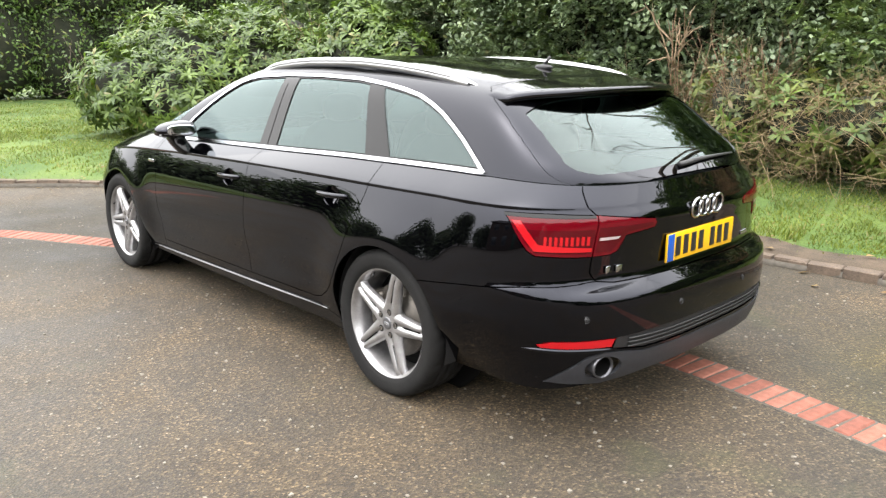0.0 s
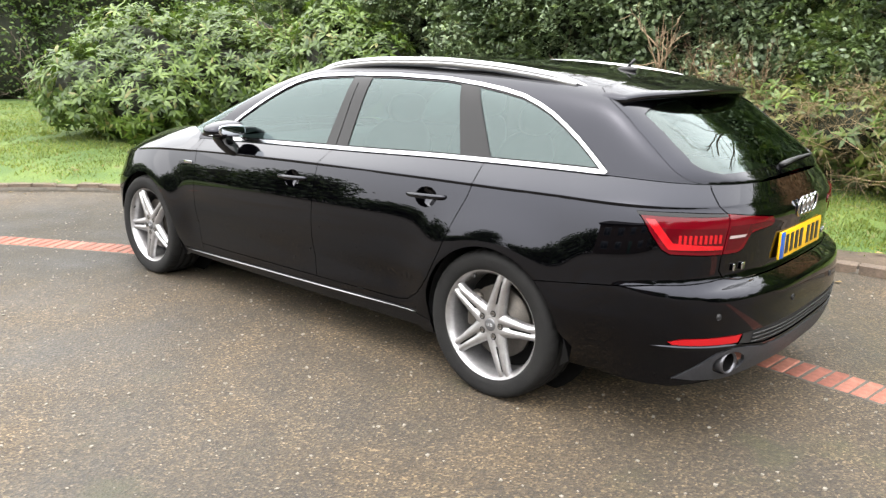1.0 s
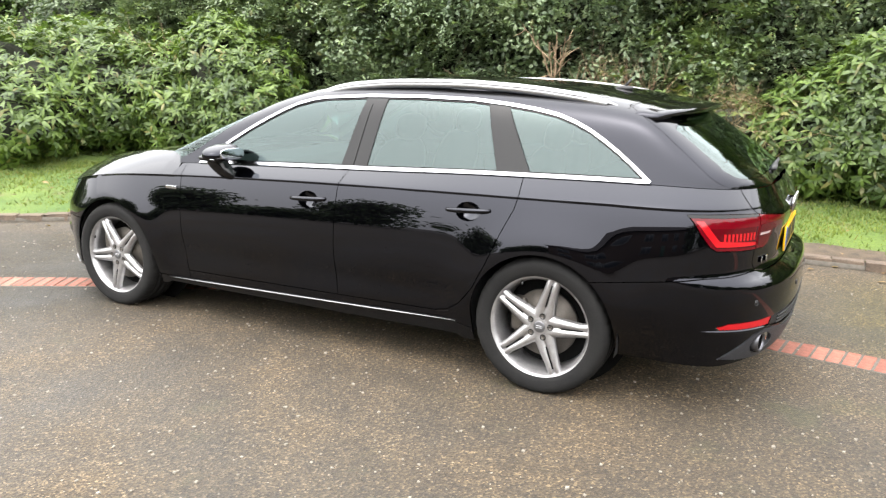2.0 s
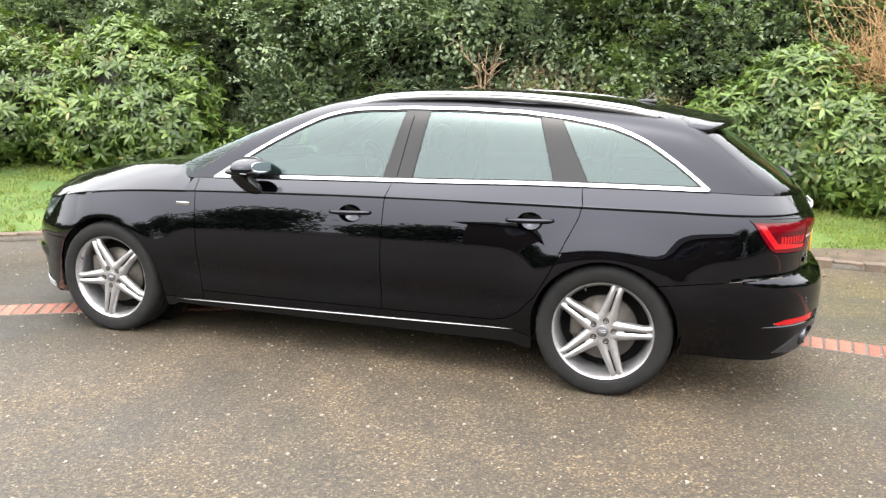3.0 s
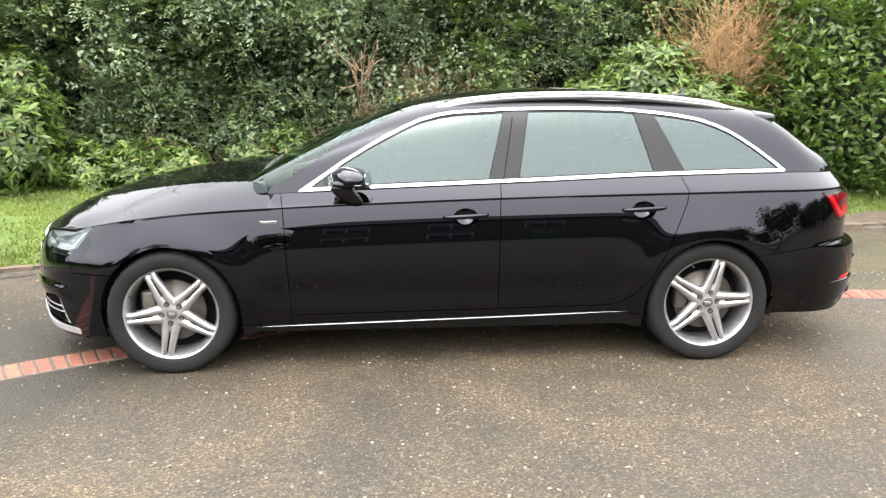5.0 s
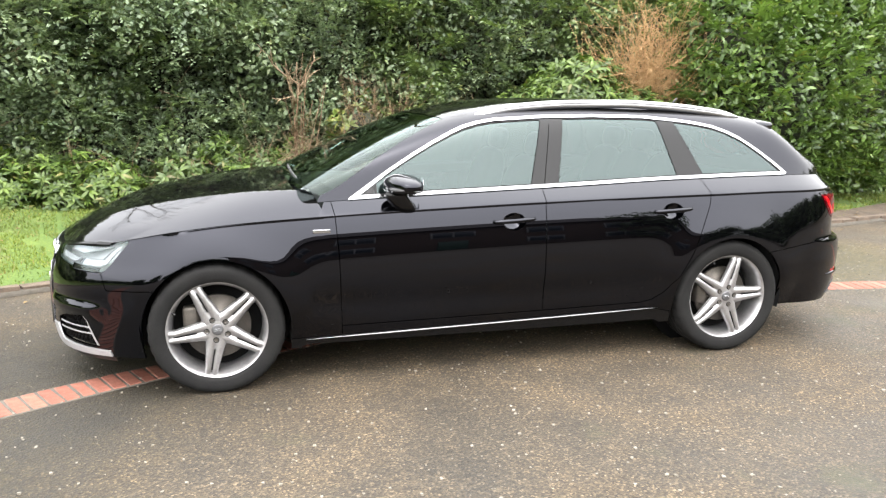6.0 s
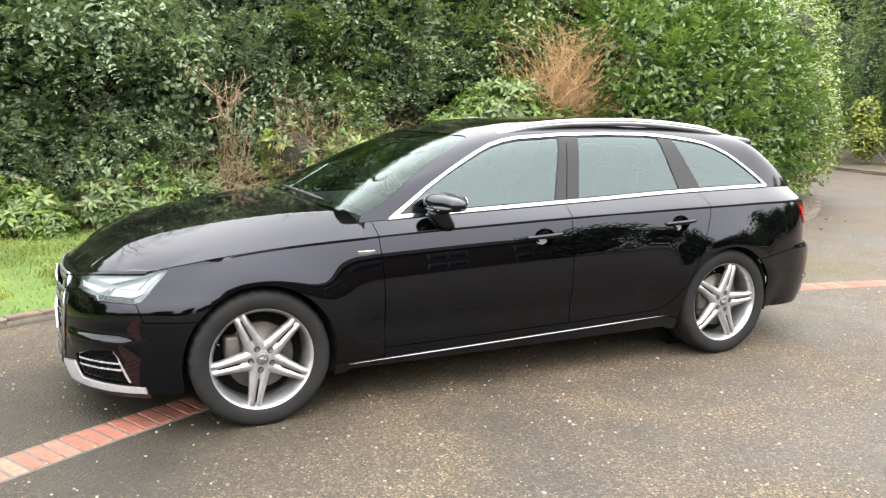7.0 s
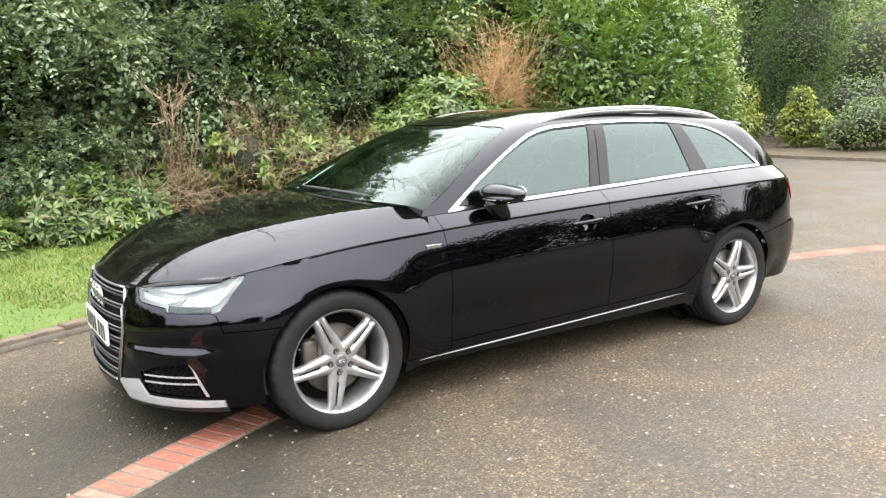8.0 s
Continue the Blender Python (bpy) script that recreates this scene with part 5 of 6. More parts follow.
GRASS = leaf_material("grass_blades", (0.085, 0.128, 0.014), (0.215, 0.25, 0.044), 0.6, (0.27, 0.22, 0.09), 0.12)
spots, tall = [], []
rng = np.random.default_rng(4)
while len(spots) < 190000:
    i = rng.integers(0, len(KERB) - 1)
    p = KERB[i]
    if p.x < -13 or p.x > 9 or p.y < -9 or p.y > 7:
        continue
    d = (KERB[i + 1] - p).normalized()
    out = Vector((-d.y, d.x))
    r = 0.12 + 3.4 * rng.random() ** 1.2
    if p.x < -4 and rng.random() < 0.6:
        r += 6 * rng.random()
    k = min(1, r / 3)
    side = Vector((-0.25, 1.0)).normalized()
    way = (out * (1 - k) + side * k).normalized()
    x, y = p.x + way.x * r + 0.12 * (rng.random() - 0.5), p.y + way.y * r
    if x > 0.2 and r < 0.16 + 0.20 * (1 + noise.noise((x * 1.3, 0.0, 5.0))) and rng.random() < 0.93:
        continue
    worn = noise.noise((x * 1.7, y * 1.7, 3.0)) + (0.55 if r < 0.45 else 0.15 if r < 0.9 else 0)
    if worn > 0.30 and rng.random() < 0.88:
        continue
    z = lawn_z(r - 0.1) + 0.03 * noise.noise((x * 0.9, y * 0.9, 0)) * min(1, r)
    spots.append((x, y, z - 0.005))
    tall.append((0.012 + 0.026 * rng.random()) * (1.5 if noise.noise((x * 2.5, y * 2.5, 9.0)) > 0.25 else 1.0))
blades("grass", np.array(spots), np.array(tall), GRASS, "short winter grass on the lawn bank")

# a strip of bare earth between the grass and the kerb
strip_v = []
strip_line = [p for p in KERB if 0.0 < p.x < 9.5]
for k, p in enumerate(strip_line):
    q = strip_line[min(k + 1, len(strip_line) - 1)]
    d = (q - p).normalized() if k + 1 < len(strip_line) else d
    out = Vector((-d.y, d.x))
    wide = 0.16 + 0.20 * (1 + noise.noise((p.x * 1.3, 0.0, 5.0)))
    for t in (0.0, 0.25, 0.5, 0.75, 1.0):
        rr = 0.08 + (wide - 0.02) * t
        strip_v.append((p.x + out.x * rr, p.y + out.y * rr, lawn_z(rr - 0.1) + 0.012 * math.sin(math.pi * min(t + 0.15, 1)) + 0.008 + 0.012 * noise.noise((p.x * 6, rr * 9, 2.0))))
tagged(raw_part("soil_strip", strip_v, [tuple(reversed(f)) for f in grid_faces(len(strip_line), 5)], speckled("bare_earth", (0.028, 0.020, 0.013), (0.080, 0.057, 0.037), 9, 0.95, 0.9)), "bare brown earth between lawn and kerb", "soil", kind="structure")

# kerb of small brown blocks, set along the drive
KERB_STONE = speckled("kerb_stone", (0.050, 0.037, 0.027), (0.122, 0.089, 0.064), 11, 0.9, 0.6)
RED_BRICK = material("red_paving_brick", (0.42, 0.13, 0.075), 0.8)
oi = RED_BRICK.node_tree.nodes.new("ShaderNodeObjectInfo")
at = coords(RED_BRICK)
nb = node(RED_BRICK, "ShaderNodeTexNoise", Scale=28.0, Detail=6)
nc = node(RED_BRICK, "ShaderNodeTexNoise", Scale=170.0, Detail=2)
link(RED_BRICK, at, nb.inputs["Vector"]), link(RED_BRICK, at, nc.inputs["Vector"])
tone = ramp(RED_BRICK, oi.outputs["Random"], (0.0, (0.205, 0.066, 0.042)), (0.5, (0.270, 0.094, 0.060)), (1.0, (0.325, 0.130, 0.088)))
wear = ramp(RED_BRICK, nb.outputs[0], (0.3, (0.50, 0.49, 0.48)), (0.6, (0.75, 0.75, 0.75)), (0.85, (0.95, 0.98, 1.02)))
set_input(RED_BRICK, "Base Color", mix(RED_BRICK, 1.0, tone.outputs[0], wear.outputs[0], "MULTIPLY"))
bump(RED_BRICK, nc.outputs[0], 0.5, 0.003)


def brick_meshes(name, sx, sy, sz, mat, count, rough=0.004):
    out = []
    for _ in range(count):
        bm = box_bm(sx, sy, sz, (0, 0, 0), 0.006, segments=1)
        for v in bm.verts:
            v.co += Vector((random.uniform(-1, 1), random.uniform(-1, 1), random.uniform(-1, 1) * 0.7)) * rough
        out.append(mesh_of(bm, name, mat, smooth=False))
    return out


def laid(parent, name, line, gap, meshes, z, jitter=0.004, turn=0.0):
    for k, (p, d) in enumerate(spaced(line, gap)):
        o = new(name, random.choice(meshes))
        o.parent = parent
        o.matrix_local = Matrix.Translation((p.x, p.y, z + random.uniform(-jitter, jitter))) @ Matrix.Rotation(math.atan2(d.y, d.x) + turn + random.uniform(-0.02, 0.02), 4, "Z")


MORTAR = speckled("sandy_mortar", (0.050, 0.044, 0.035), (0.092, 0.081, 0.067), 30, 0.95, 0.4)


def bed_under(name, line, half, z, mat, label):
    v = []
    for p, q in zip(line, line[1:] + [line[-1] * 2 - line[-2]]):
        d = (q - p).normalized()
        s = Vector((-d.y, d.x))
        for off, zz in ((-half, 0.0005), (-half * 0.98, z), (half * 0.98, z), (half, 0.0005)):
            v.append((p.x + s.x * off, p.y + s.y * off, zz))
    return tagged(raw_part(name, v, [tuple(reversed(f)) for f in grid_faces(len(line), 4)], mat), label, name.replace("_", " "), kind="structure")


near_kerb = [p for p in KERB if -9.2 < p.x < 10.0 and p.y > -6]
inner_line = []
for p, q in zip(near_kerb, near_kerb[1:]):
    d = (q - p).normalized()
    inner_line.append(p + Vector((-d.y, d.x)) * 0.05)
kerb = bed_under("kerb", inner_line, 0.055, 0.040, MORTAR, "low kerb of weathered brown blocks beside the lawn")
laid(kerb, "kerb_block", inner_line, 0.232, brick_meshes("kerb_block", 0.222, 0.104, 0.115, KERB_STONE, 8, 0.008), 0.012, 0.006)
far_line = [p + Vector((0.05, 0)) for p in FAR_KERB if -1 < p.y < 11]
far_kerb = bed_under("kerb", far_line, 0.055, 0.05, MORTAR, "low brown kerb at the far side of the drive")
laid(far_kerb, "kerb_block", far_line, 0.46, brick_meshes("kerb_block", 0.45, 0.11, 0.13, KERB_STONE, 4, 0.006), 0.02, 0.004)

BAND = smooth_line([(-6.0, -3.95), (-5.0, -2.86), (-4.0, -1.96), (-3.07, -1.27), (-2.44, -0.89), (-1.95, -0.62), (-1.2, -0.27), (-0.4, 0.05), (0.6, 0.28), (1.4, 0.38), (2.1, 0.395), (2.6, 0.345), (3.05, 0.28),
                    (3.7, 0.19), (4.3, 0.04), (4.8, -0.12), (5.6, -0.45), (7.0, -1.15), (8.5, -2.1)], 0.06)
band = bed_under("brick_band", BAND, 0.118, 0.003, MORTAR, "curved band of red bricks set on edge in the drive")
laid(band, "brick", BAND, 0.0755, brick_meshes("brick", 0.0655, 0.214, 0.06, RED_BRICK, 10, 0.0022), -0.0225, 0.0015)

# fallen leaves by the kerb and loose grit on the drive
FALLEN = leaf_material("fallen_leaf_brown", (0.16, 0.085, 0.04), (0.30, 0.19, 0.10), 0.7)
rng = np.random.default_rng(8)
pts = [p for p in near_kerb if -7 < p.x < 9]
at, n = [], 190
for _ in range(n):
    p = pts[int(rng.integers(0, len(pts)))]
    r = rng.normal() * 0.16 - 0.10 if rng.random() < 0.6 else 0.2 + rng.random() * 1.6
    at.append((p.x + rng.normal() * 0.1, p.y + r, 0.008 if r < 0.05 else lawn_z(r) + 0.025))
at = np.array(at)
ang = rng.random(n) * 6.28
size = 0.016 + 0.026 * rng.random(n)
d = np.stack([np.cos(ang), np.sin(ang), rng.normal(size=n) * 0.15], 1)
q = np.stack([-np.sin(ang), np.cos(ang), rng.normal(size=n) * 0.15], 1)
v = np.stack([at - d * size[:, None], at + q * size[:, None] * 0.6 + np.array([0, 0, 0.008]), at + d * size[:, None], at - q * size[:, None] * 0.6 + np.array([0, 0, 0.006])], 1).reshape(-1, 3)
f = np.arange(n)[:, None] * 4 + np.array([0, 3, 2, 1])
tagged(new("fallen_leaves", quick_mesh("fallen_leaves", v, f, FALLEN)), "scattered brown fallen leaves by the kerb", "leaves", kind="stuff")
n = 5200
gx, gy = rng.random(n) * 13 - 6, rng.random(n) * 5.6 - 3.4
gs = 0.0022 + 0.0045 * rng.random(n) ** 3
c8 = np.array([(sx, sy, sz) for sz in (-0.3, 1) for sx, sy in ((-1, -1), (1, -1), (1, 1), (-1, 1))])
v = (np.stack([gx, gy, np.zeros(n)], 1)[:, None, :] + c8[None] * gs[:, None, None] * (0.7 + 0.5 * rng.random((n, 8, 1)))).reshape(-1, 3)
box_f = np.array([(4, 5, 6, 7), (0, 1, 5, 4), (1, 2, 6, 5), (2, 3, 7, 6), (3, 0, 4, 7)])
f = (np.arange(n)[:, None, None] * 8 + box_f[None]).reshape(-1, 4)
tagged(new("loose_grit", quick_mesh("loose_grit", v, f, speckled("pale_grit", (0.10, 0.09, 0.072), (0.23, 0.21, 0.175), 40, 0.9, 0))), "pale loose grit on the drive", "grit", kind="stuff")

# ---- plants ----
def leaf_arrays(at, axis, up, length, width, droop=0.25):
    """Leaves as small bent blades: at n x 3, axis: the way each grows, up: its upper side."""
    n = len(at)
    axis = axis / np.maximum(np.linalg.norm(axis, axis=1, keepdims=True), 1e-6)
    side = np.cross(axis, up)
    side /= np.maximum(np.linalg.norm(side, axis=1, keepdims=True), 1e-6)
    nrm = np.cross(side, axis)
    L, W = length[:, None], width[:, None]
    pts = []
    for t, w in ((0.0, 0.05), (0.38, 1.0), (0.72, 0.8), (1.0, 0.0)):
        mid = at + axis * L * t - nrm * L * droop * t * t
        fold = nrm * W * 0.18
        if w == 0.0:
            pts.append(mid)
        elif t == 0.0:
            pts.append(mid)
        else:
            pts.append(mid - side * W * w * 0.5 + fold * w)
            pts.append(mid + side * W * w * 0.5 + fold * w)
    v = np.stack(pts, 1).reshape(-1, 3)
    b = np.arange(n)[:, None] * 6
    tri = np.concatenate([b + np.array([0, 2, 1]), b + np.array([1, 2, 4]), b + np.array([1, 4, 3]), b + np.array([3, 4, 5])], 0)
    return v, tri


def unit(n, rng):
    v = rng.normal(size=(n, 3))
    return v / np.linalg.norm(v, axis=1, keepdims=True)


def whorls(spots, outward, rng, count=8, length=0.11, width=0.034, spread=0.9, droop=0.25, up_bias=0.45):
    """Rosettes of long leaves at the twigs' ends."""
    n = len(spots)
    axis = outward + unit(n, rng) * 0.35 + np.array([0, 0, up_bias])
    axis /= np.linalg.norm(axis, axis=1, keepdims=True)
    ref = np.where(np.abs(axis[:, 2:3]) < 0.9, np.array([[0, 0, 1.0]]), np.array([[1.0, 0, 0]]))
    a = np.cross(axis, ref)
    a /= np.linalg.norm(a, axis=1, keepdims=True)
    b = np.cross(axis, a)
    at, ax, up, ln, wd = [], [], [], [], []
    turn = rng.random(n) * 6.28
    size = 0.7 + 0.6 * rng.random(n)
    for k in range(count):
        ang = turn + 2 * math.pi * k / count + rng.normal(size=n) * 0.25
        open_ = spread * (0.7 + 0.6 * rng.random(n))
        r = a * np.cos(ang)[:, None] + b * np.sin(ang)[:, None]
        d = r * np.sin(open_ * 1.35)[:, None] + axis * np.cos(open_ * 1.35)[:, None]
        at.append(spots + axis * (rng.random(n) * 0.03)[:, None])
        ax.append(d), up.append(axis), ln.append(length * size * (0.8 + 0.4 * rng.random(n))), wd.append(width * size * (0.8 + 0.4 * rng.random(n)))
    return leaf_arrays(np.concatenate(at), np.concatenate(ax), np.concatenate(up), np.concatenate(ln), np.concatenate(wd), droop)


def scattered(spots, outward, rng, length, width, wild=0.9, droop=0.15):
    """Single leaves that mostly face outwards and upwards."""
    n = len(spots)
    up = outward * 0.7 + unit(n, rng) * wild + np.array([0, 0, 0.5])
    up /= np.linalg.norm(up, axis=1, keepdims=True)
    axis = np.cross(up, unit(n, rng))
    return leaf_arrays(spots, axis, up, length * (0.7 + 0.6 * rng.random(n)), width * (0.7 + 0.6 * rng.random(n)), droop)


def on_clumps(clumps, n, rng, deep=0.35, floor=0.1, front=None):
    """Spots in the outer shell of a heap of round clumps (x, y, z, rx, ry, rz), none of them inside another clump."""
    c = np.array(clumps)
    area = (c[:, 3] * c[:, 4] * c[:, 5]) ** (2 / 3)
    got, outs = [], []
    total = 0
    while total < n:
        k = rng.choice(len(c), size=n, p=area / area.sum())
        d = unit(n, rng)
        r = 1.06 - deep * rng.random(n) ** 1.6 + 0.05 * rng.normal(size=n)
        p = c[k, :3] + d * c[k, 3:] * r[:, None]
        keep = p[:, 2] > floor
        if front is not None:
            keep &= front(p)
        for q in range(len(c)):
            rel = (p - c[q, :3]) / c[q, 3:]
            keep &= ((rel ** 2).sum(1) > 0.62) | (k == q)
        o = d / c[k, 3:]
        o /= np.linalg.norm(o, axis=1, keepdims=True)
        got.append(p[keep]), outs.append(o[keep])
        total += keep.sum()
    return np.concatenate(got)[:n], np.concatenate(outs)[:n]


def clump_core(clumps, scale=0.74):
    """Plain lumps that fill the clumps; their dark colour paints the shade between leaves."""
    pieces = []
    for x, y, z, rx, ry, rz in clumps:
        v, f = blob(rx * scale, ry * scale, rz * scale, 2.0, 14, 8)
        v = [(a * (1 + 0.25 * noise.noise((a * 4 + x, b * 4, c * 4))), b * (1 + 0.25 * noise.noise((a * 4, b * 4 + y, c * 4))), c) for a, b, c in v]
        pieces.append(moved((v, f), (x, y, z)))
    return joined(pieces)


def twig_paths(start, way, length, rng, bend=0.35, n=6):
    p, d = Vector(start), Vector(way).normalized()
    out = [p.copy()]
    for _ in range(n):
        d = (d + Vector(rng.normal(size=3)) * bend * 0.35).normalized()
        p = p + d * (length / n)
        out.append(p.copy())
    return out


def twigs(starts, rng, length=0.6, radius=0.006, spread=0.6, side=2, bend=0.35, shoot=0.45):
    """Bare stems, each with a few side shoots."""
    pieces = []
    for s, way in starts:
        ln = length * (0.6 + 0.8 * rng.random())
        path = twig_paths(s, Vector(way) + Vector(rng.normal(size=3)) * spread * 0.4, ln, rng, bend)
        pieces.append(tube(path, radius, 5, lambda t: 1 - 0.75 * t))
        for _ in range(side):
            k = int(rng.integers(1, len(path) - 1))
            d = (path[k + 1] - path[k]).normalized() if k + 1 < len(path) else Vector((0, 0, 1))
            sub = twig_paths(path[k], d + Vector(rng.normal(size=3)) * 0.9, ln * shoot, rng, n=4)
            pieces.append(tube(sub, radius * 0.55, 4, lambda t: 1 - 0.7 * t))
    return joined(pieces)


# near-black filler; puts the shade inside hedges and trees into the colour
INNER_SHADE = speckled("inner_shade_dark", (0.009, 0.012, 0.006), (0.025, 0.027, 0.014), 9, 0.95, 0.6)
BARK = speckled("brown_bark", (0.064, 0.046, 0.032), (0.12, 0.092, 0.067), 14, 0.9, 0.6)
DRY = speckled("dry_bramble", (0.15, 0.10, 0.06), (0.25, 0.185, 0.117), 12, 0.85, 0.3)
BRAMBLE = speckled("golden_bramble_stems", (0.12, 0.085, 0.042), (0.23, 0.17, 0.088), 12, 0.8, 0.3)
DRY_RED = speckled("dry_reddish_stems", (0.11, 0.06, 0.035), (0.19, 0.12, 0.07), 12, 0.85, 0.3)
DRY_ORANGE = speckled("dry_orange_stems", (0.27, 0.155, 0.066), (0.44, 0.285, 0.145), 12, 0.85, 0.3)
HOLLY = leaf_material("dark_hedge_leaves", (0.062, 0.094, 0.050), (0.172, 0.225, 0.128), 0.42, (0.12, 0.125, 0.045), 0.06)
HOLLY_GREY = leaf_material("grey_green_hedge_leaves", (0.118, 0.165, 0.100), (0.285, 0.345, 0.228), 0.42, (0.12, 0.12, 0.05), 0.05)
RHODO = leaf_material("rhododendron_leaves", (0.042, 0.082, 0.014), (0.148, 0.215, 0.042), 0.5, (0.22, 0.20, 0.07), 0.05)
RHODO_DULL = leaf_material("dull_rhododendron_leaves", (0.045, 0.080, 0.022), (0.145, 0.20, 0.062), 0.5, (0.17, 0.14, 0.07), 0.06)
YELLOWISH = leaf_material("yellow_green_leaves", (0.060, 0.080, 0.016), (0.17, 0.185, 0.048), 0.5, (0.20, 0.14, 0.06), 0.12)
LAUREL = leaf_material("laurel_leaves", (0.048, 0.092, 0.022), (0.145, 0.225, 0.056), 0.36, (0.18, 0.20, 0.045), 0.07)
CONIFER_LIGHT = leaf_material("evergreen_mid_green", (0.060, 0.096, 0.026), (0.165, 0.22, 0.066), 0.8)
HEDGE_LIGHT = leaf_material("light_hedge_leaves", (0.075, 0.115, 0.040), (0.19, 0.255, 0.10), 0.36, (0.22, 0.22, 0.08), 0.06)
LIME = leaf_material("lime_yellow_leaves", (0.115, 0.15, 0.022), (0.30, 0.33, 0.060), 0.5, (0.34, 0.30, 0.09), 0.1)
DRY_LEAF = leaf_material("withered_leaves", (0.09, 0.06, 0.03), (0.18, 0.132, 0.072), 0.7)
LAUREL_LIGHT = leaf_material("yellow_green_evergreen_leaves", (0.070, 0.110, 0.024), (0.20, 0.26, 0.062), 0.42, (0.24, 0.24, 0.06), 0.1)
CONIFER_DARK = leaf_material("dark_conifer_green", (0.032, 0.064, 0.016), (0.095, 0.148, 0.040), 0.85)
CONIFER = leaf_material("conifer_green", (0.055, 0.088, 0.030), (0.15, 0.20, 0.072), 0.85)


def shrub(name, label, clumps, mat, leaves, rng, kind="whorl", length=0.11, width=0.034, floor=0.15, stems=5, category="shrub", front=None, deep=0.4, wild=0.9, count=8, core=0.66):
    bx, by = sum(c[0] for c in clumps) / len(clumps), sum(c[1] for c in clumps) / len(clumps)
    ob = empty(name, label, category, (0, 0, 0))
    spots, outs = on_clumps(clumps, leaves, rng, deep, floor, front)
    v, f = whorls(spots, outs, rng, count, length, width) if kind == "whorl" else scattered(spots, outs, rng, length, width, wild)
    crown = new("foliage", quick_mesh("foliage", v, f, mat))
    crown.parent = ob
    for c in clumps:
        part("inner_branch", clump_core([c], core), INNER_SHADE, ob)
    for _ in range(stems):
        c = clumps[int(rng.integers(0, len(clumps)))]
        base_p = Vector((bx + rng.normal() * 0.15, by + rng.normal() * 0.12, max(0.0, floor - 0.15)))
        part("stem", bm_from(*tube(twig_paths(base_p, Vector((c[0], c[1], c[2])) - base_p, (Vector(c[:3]) - base_p).length, rng, 0.2), 0.022, 7, lambda t: 1 - 0.6 * t)), BARK, ob)
    return ob


rng = np.random.default_rng(11)
# the long dark hedge behind the lawn
hedge = empty("hedge", "tall dark green clipped-looking holly hedge behind the lawn", "hedge")


def hedge_front(x):
    """Where the hedge's face stands."""
    return 5.15 + 0.25 * math.sin(x * 0.9 + 1) + 0.30 * math.sin(x * 0.37) + (0.35 if x > 2.2 else 0) + 0.40 * math.exp(-((x + 0.55) / 0.40) ** 2) + 0.05 * max(0, -x - 5)


def hedge_lump(x, z):
    """How far the hedge's boughs bulge out."""
    return noise.noise((x * 0.9, 0.0, z * 1.1)) * 0.66 + noise.noise((x * 2.3, 4.0, z * 2.7)) * 0.42


n = 85000
hx = rng.random(n) * 19.5 - 13.0
hz = 0.30 + 3.9 * rng.random(n)
lump = np.array([hedge_lump(x, z) for x, z in zip(hx, hz)])
hy = np.array([hedge_front(x) for x in hx]) - lump + rng.random(n) ** 1.5 * 0.30 + np.maximum(0, hz - 3.4) * 0.5
spots = np.stack([hx, hy, hz], 1)
outs = np.tile(np.array([[0.0, -1.0, 0.25]]), (n, 1))
v, f = scattered(spots, outs, rng, 0.072, 0.038, 0.9)
o = new("foliage", quick_mesh("foliage", v, f, HOLLY))
o.parent = hedge
# a dark sheet behind the leaves paints the shade in the hedge's gaps
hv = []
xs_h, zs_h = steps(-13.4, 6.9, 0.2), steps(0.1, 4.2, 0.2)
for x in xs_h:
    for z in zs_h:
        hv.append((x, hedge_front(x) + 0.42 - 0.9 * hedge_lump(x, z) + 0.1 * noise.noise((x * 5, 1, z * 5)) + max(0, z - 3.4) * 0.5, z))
o = raw_part("inner_branch", hv, grid_faces(len(xs_h), len(zs_h)), INNER_SHADE, hedge)
# a plain dark block closes the hedge and deepens its painted shade
part("hedge_body", box_bm(20.3, 0.9, 4.1, (-3.25, 6.9, 2.12), 0.2), INNER_SHADE, hedge)
starts = []
for _ in range(70):
    x, z = rng.random() * 14 - 8, 0.5 + 2.4 * rng.random()
    starts.append(((x, hedge_front(x) + 0.1, z), (rng.normal() * 0.6, -0.7, 0.5 + rng.normal() * 0.4)))
tagged(part("twig", twigs(starts, rng, 0.45, 0.004), DRY, hedge, "thin bare twigs poking out"), kind="stuff")

sprays = {}
for _ in range(150):
    x, z = rng.random() * 15.5 - 9.0, 0.7 + 3.1 * rng.random()
    y = hedge_front(x) - hedge_lump(x, z)
    which = "light" if rng.random() < (0.65 if x > 2.6 else 0.10 if x > -1.5 else 0.30) else "grey" if rng.random() < 0.6 else "dark"
    sprays.setdefault(which, []).append((x, y + 0.05, z, 0.22 + 0.34 * rng.random(), 0.16 + 0.2 * rng.random(), 0.18 + 0.30 * rng.random()))
for which, mat, ln, wd in (("light", HEDGE_LIGHT, 0.085, 0.038), ("grey", HOLLY_GREY, 0.075, 0.036), ("dark", HOLLY, 0.085, 0.045)):
    near_s = sprays[which]
    spots, outs = on_clumps(near_s, 230 * len(near_s), rng, 0.5, 0.3)
    v, f = scattered(spots, outs, rng, ln, wd, 0.9)
    o = new("foliage_spray", quick_mesh("foliage_spray", v, f, mat))
    o.parent = hedge



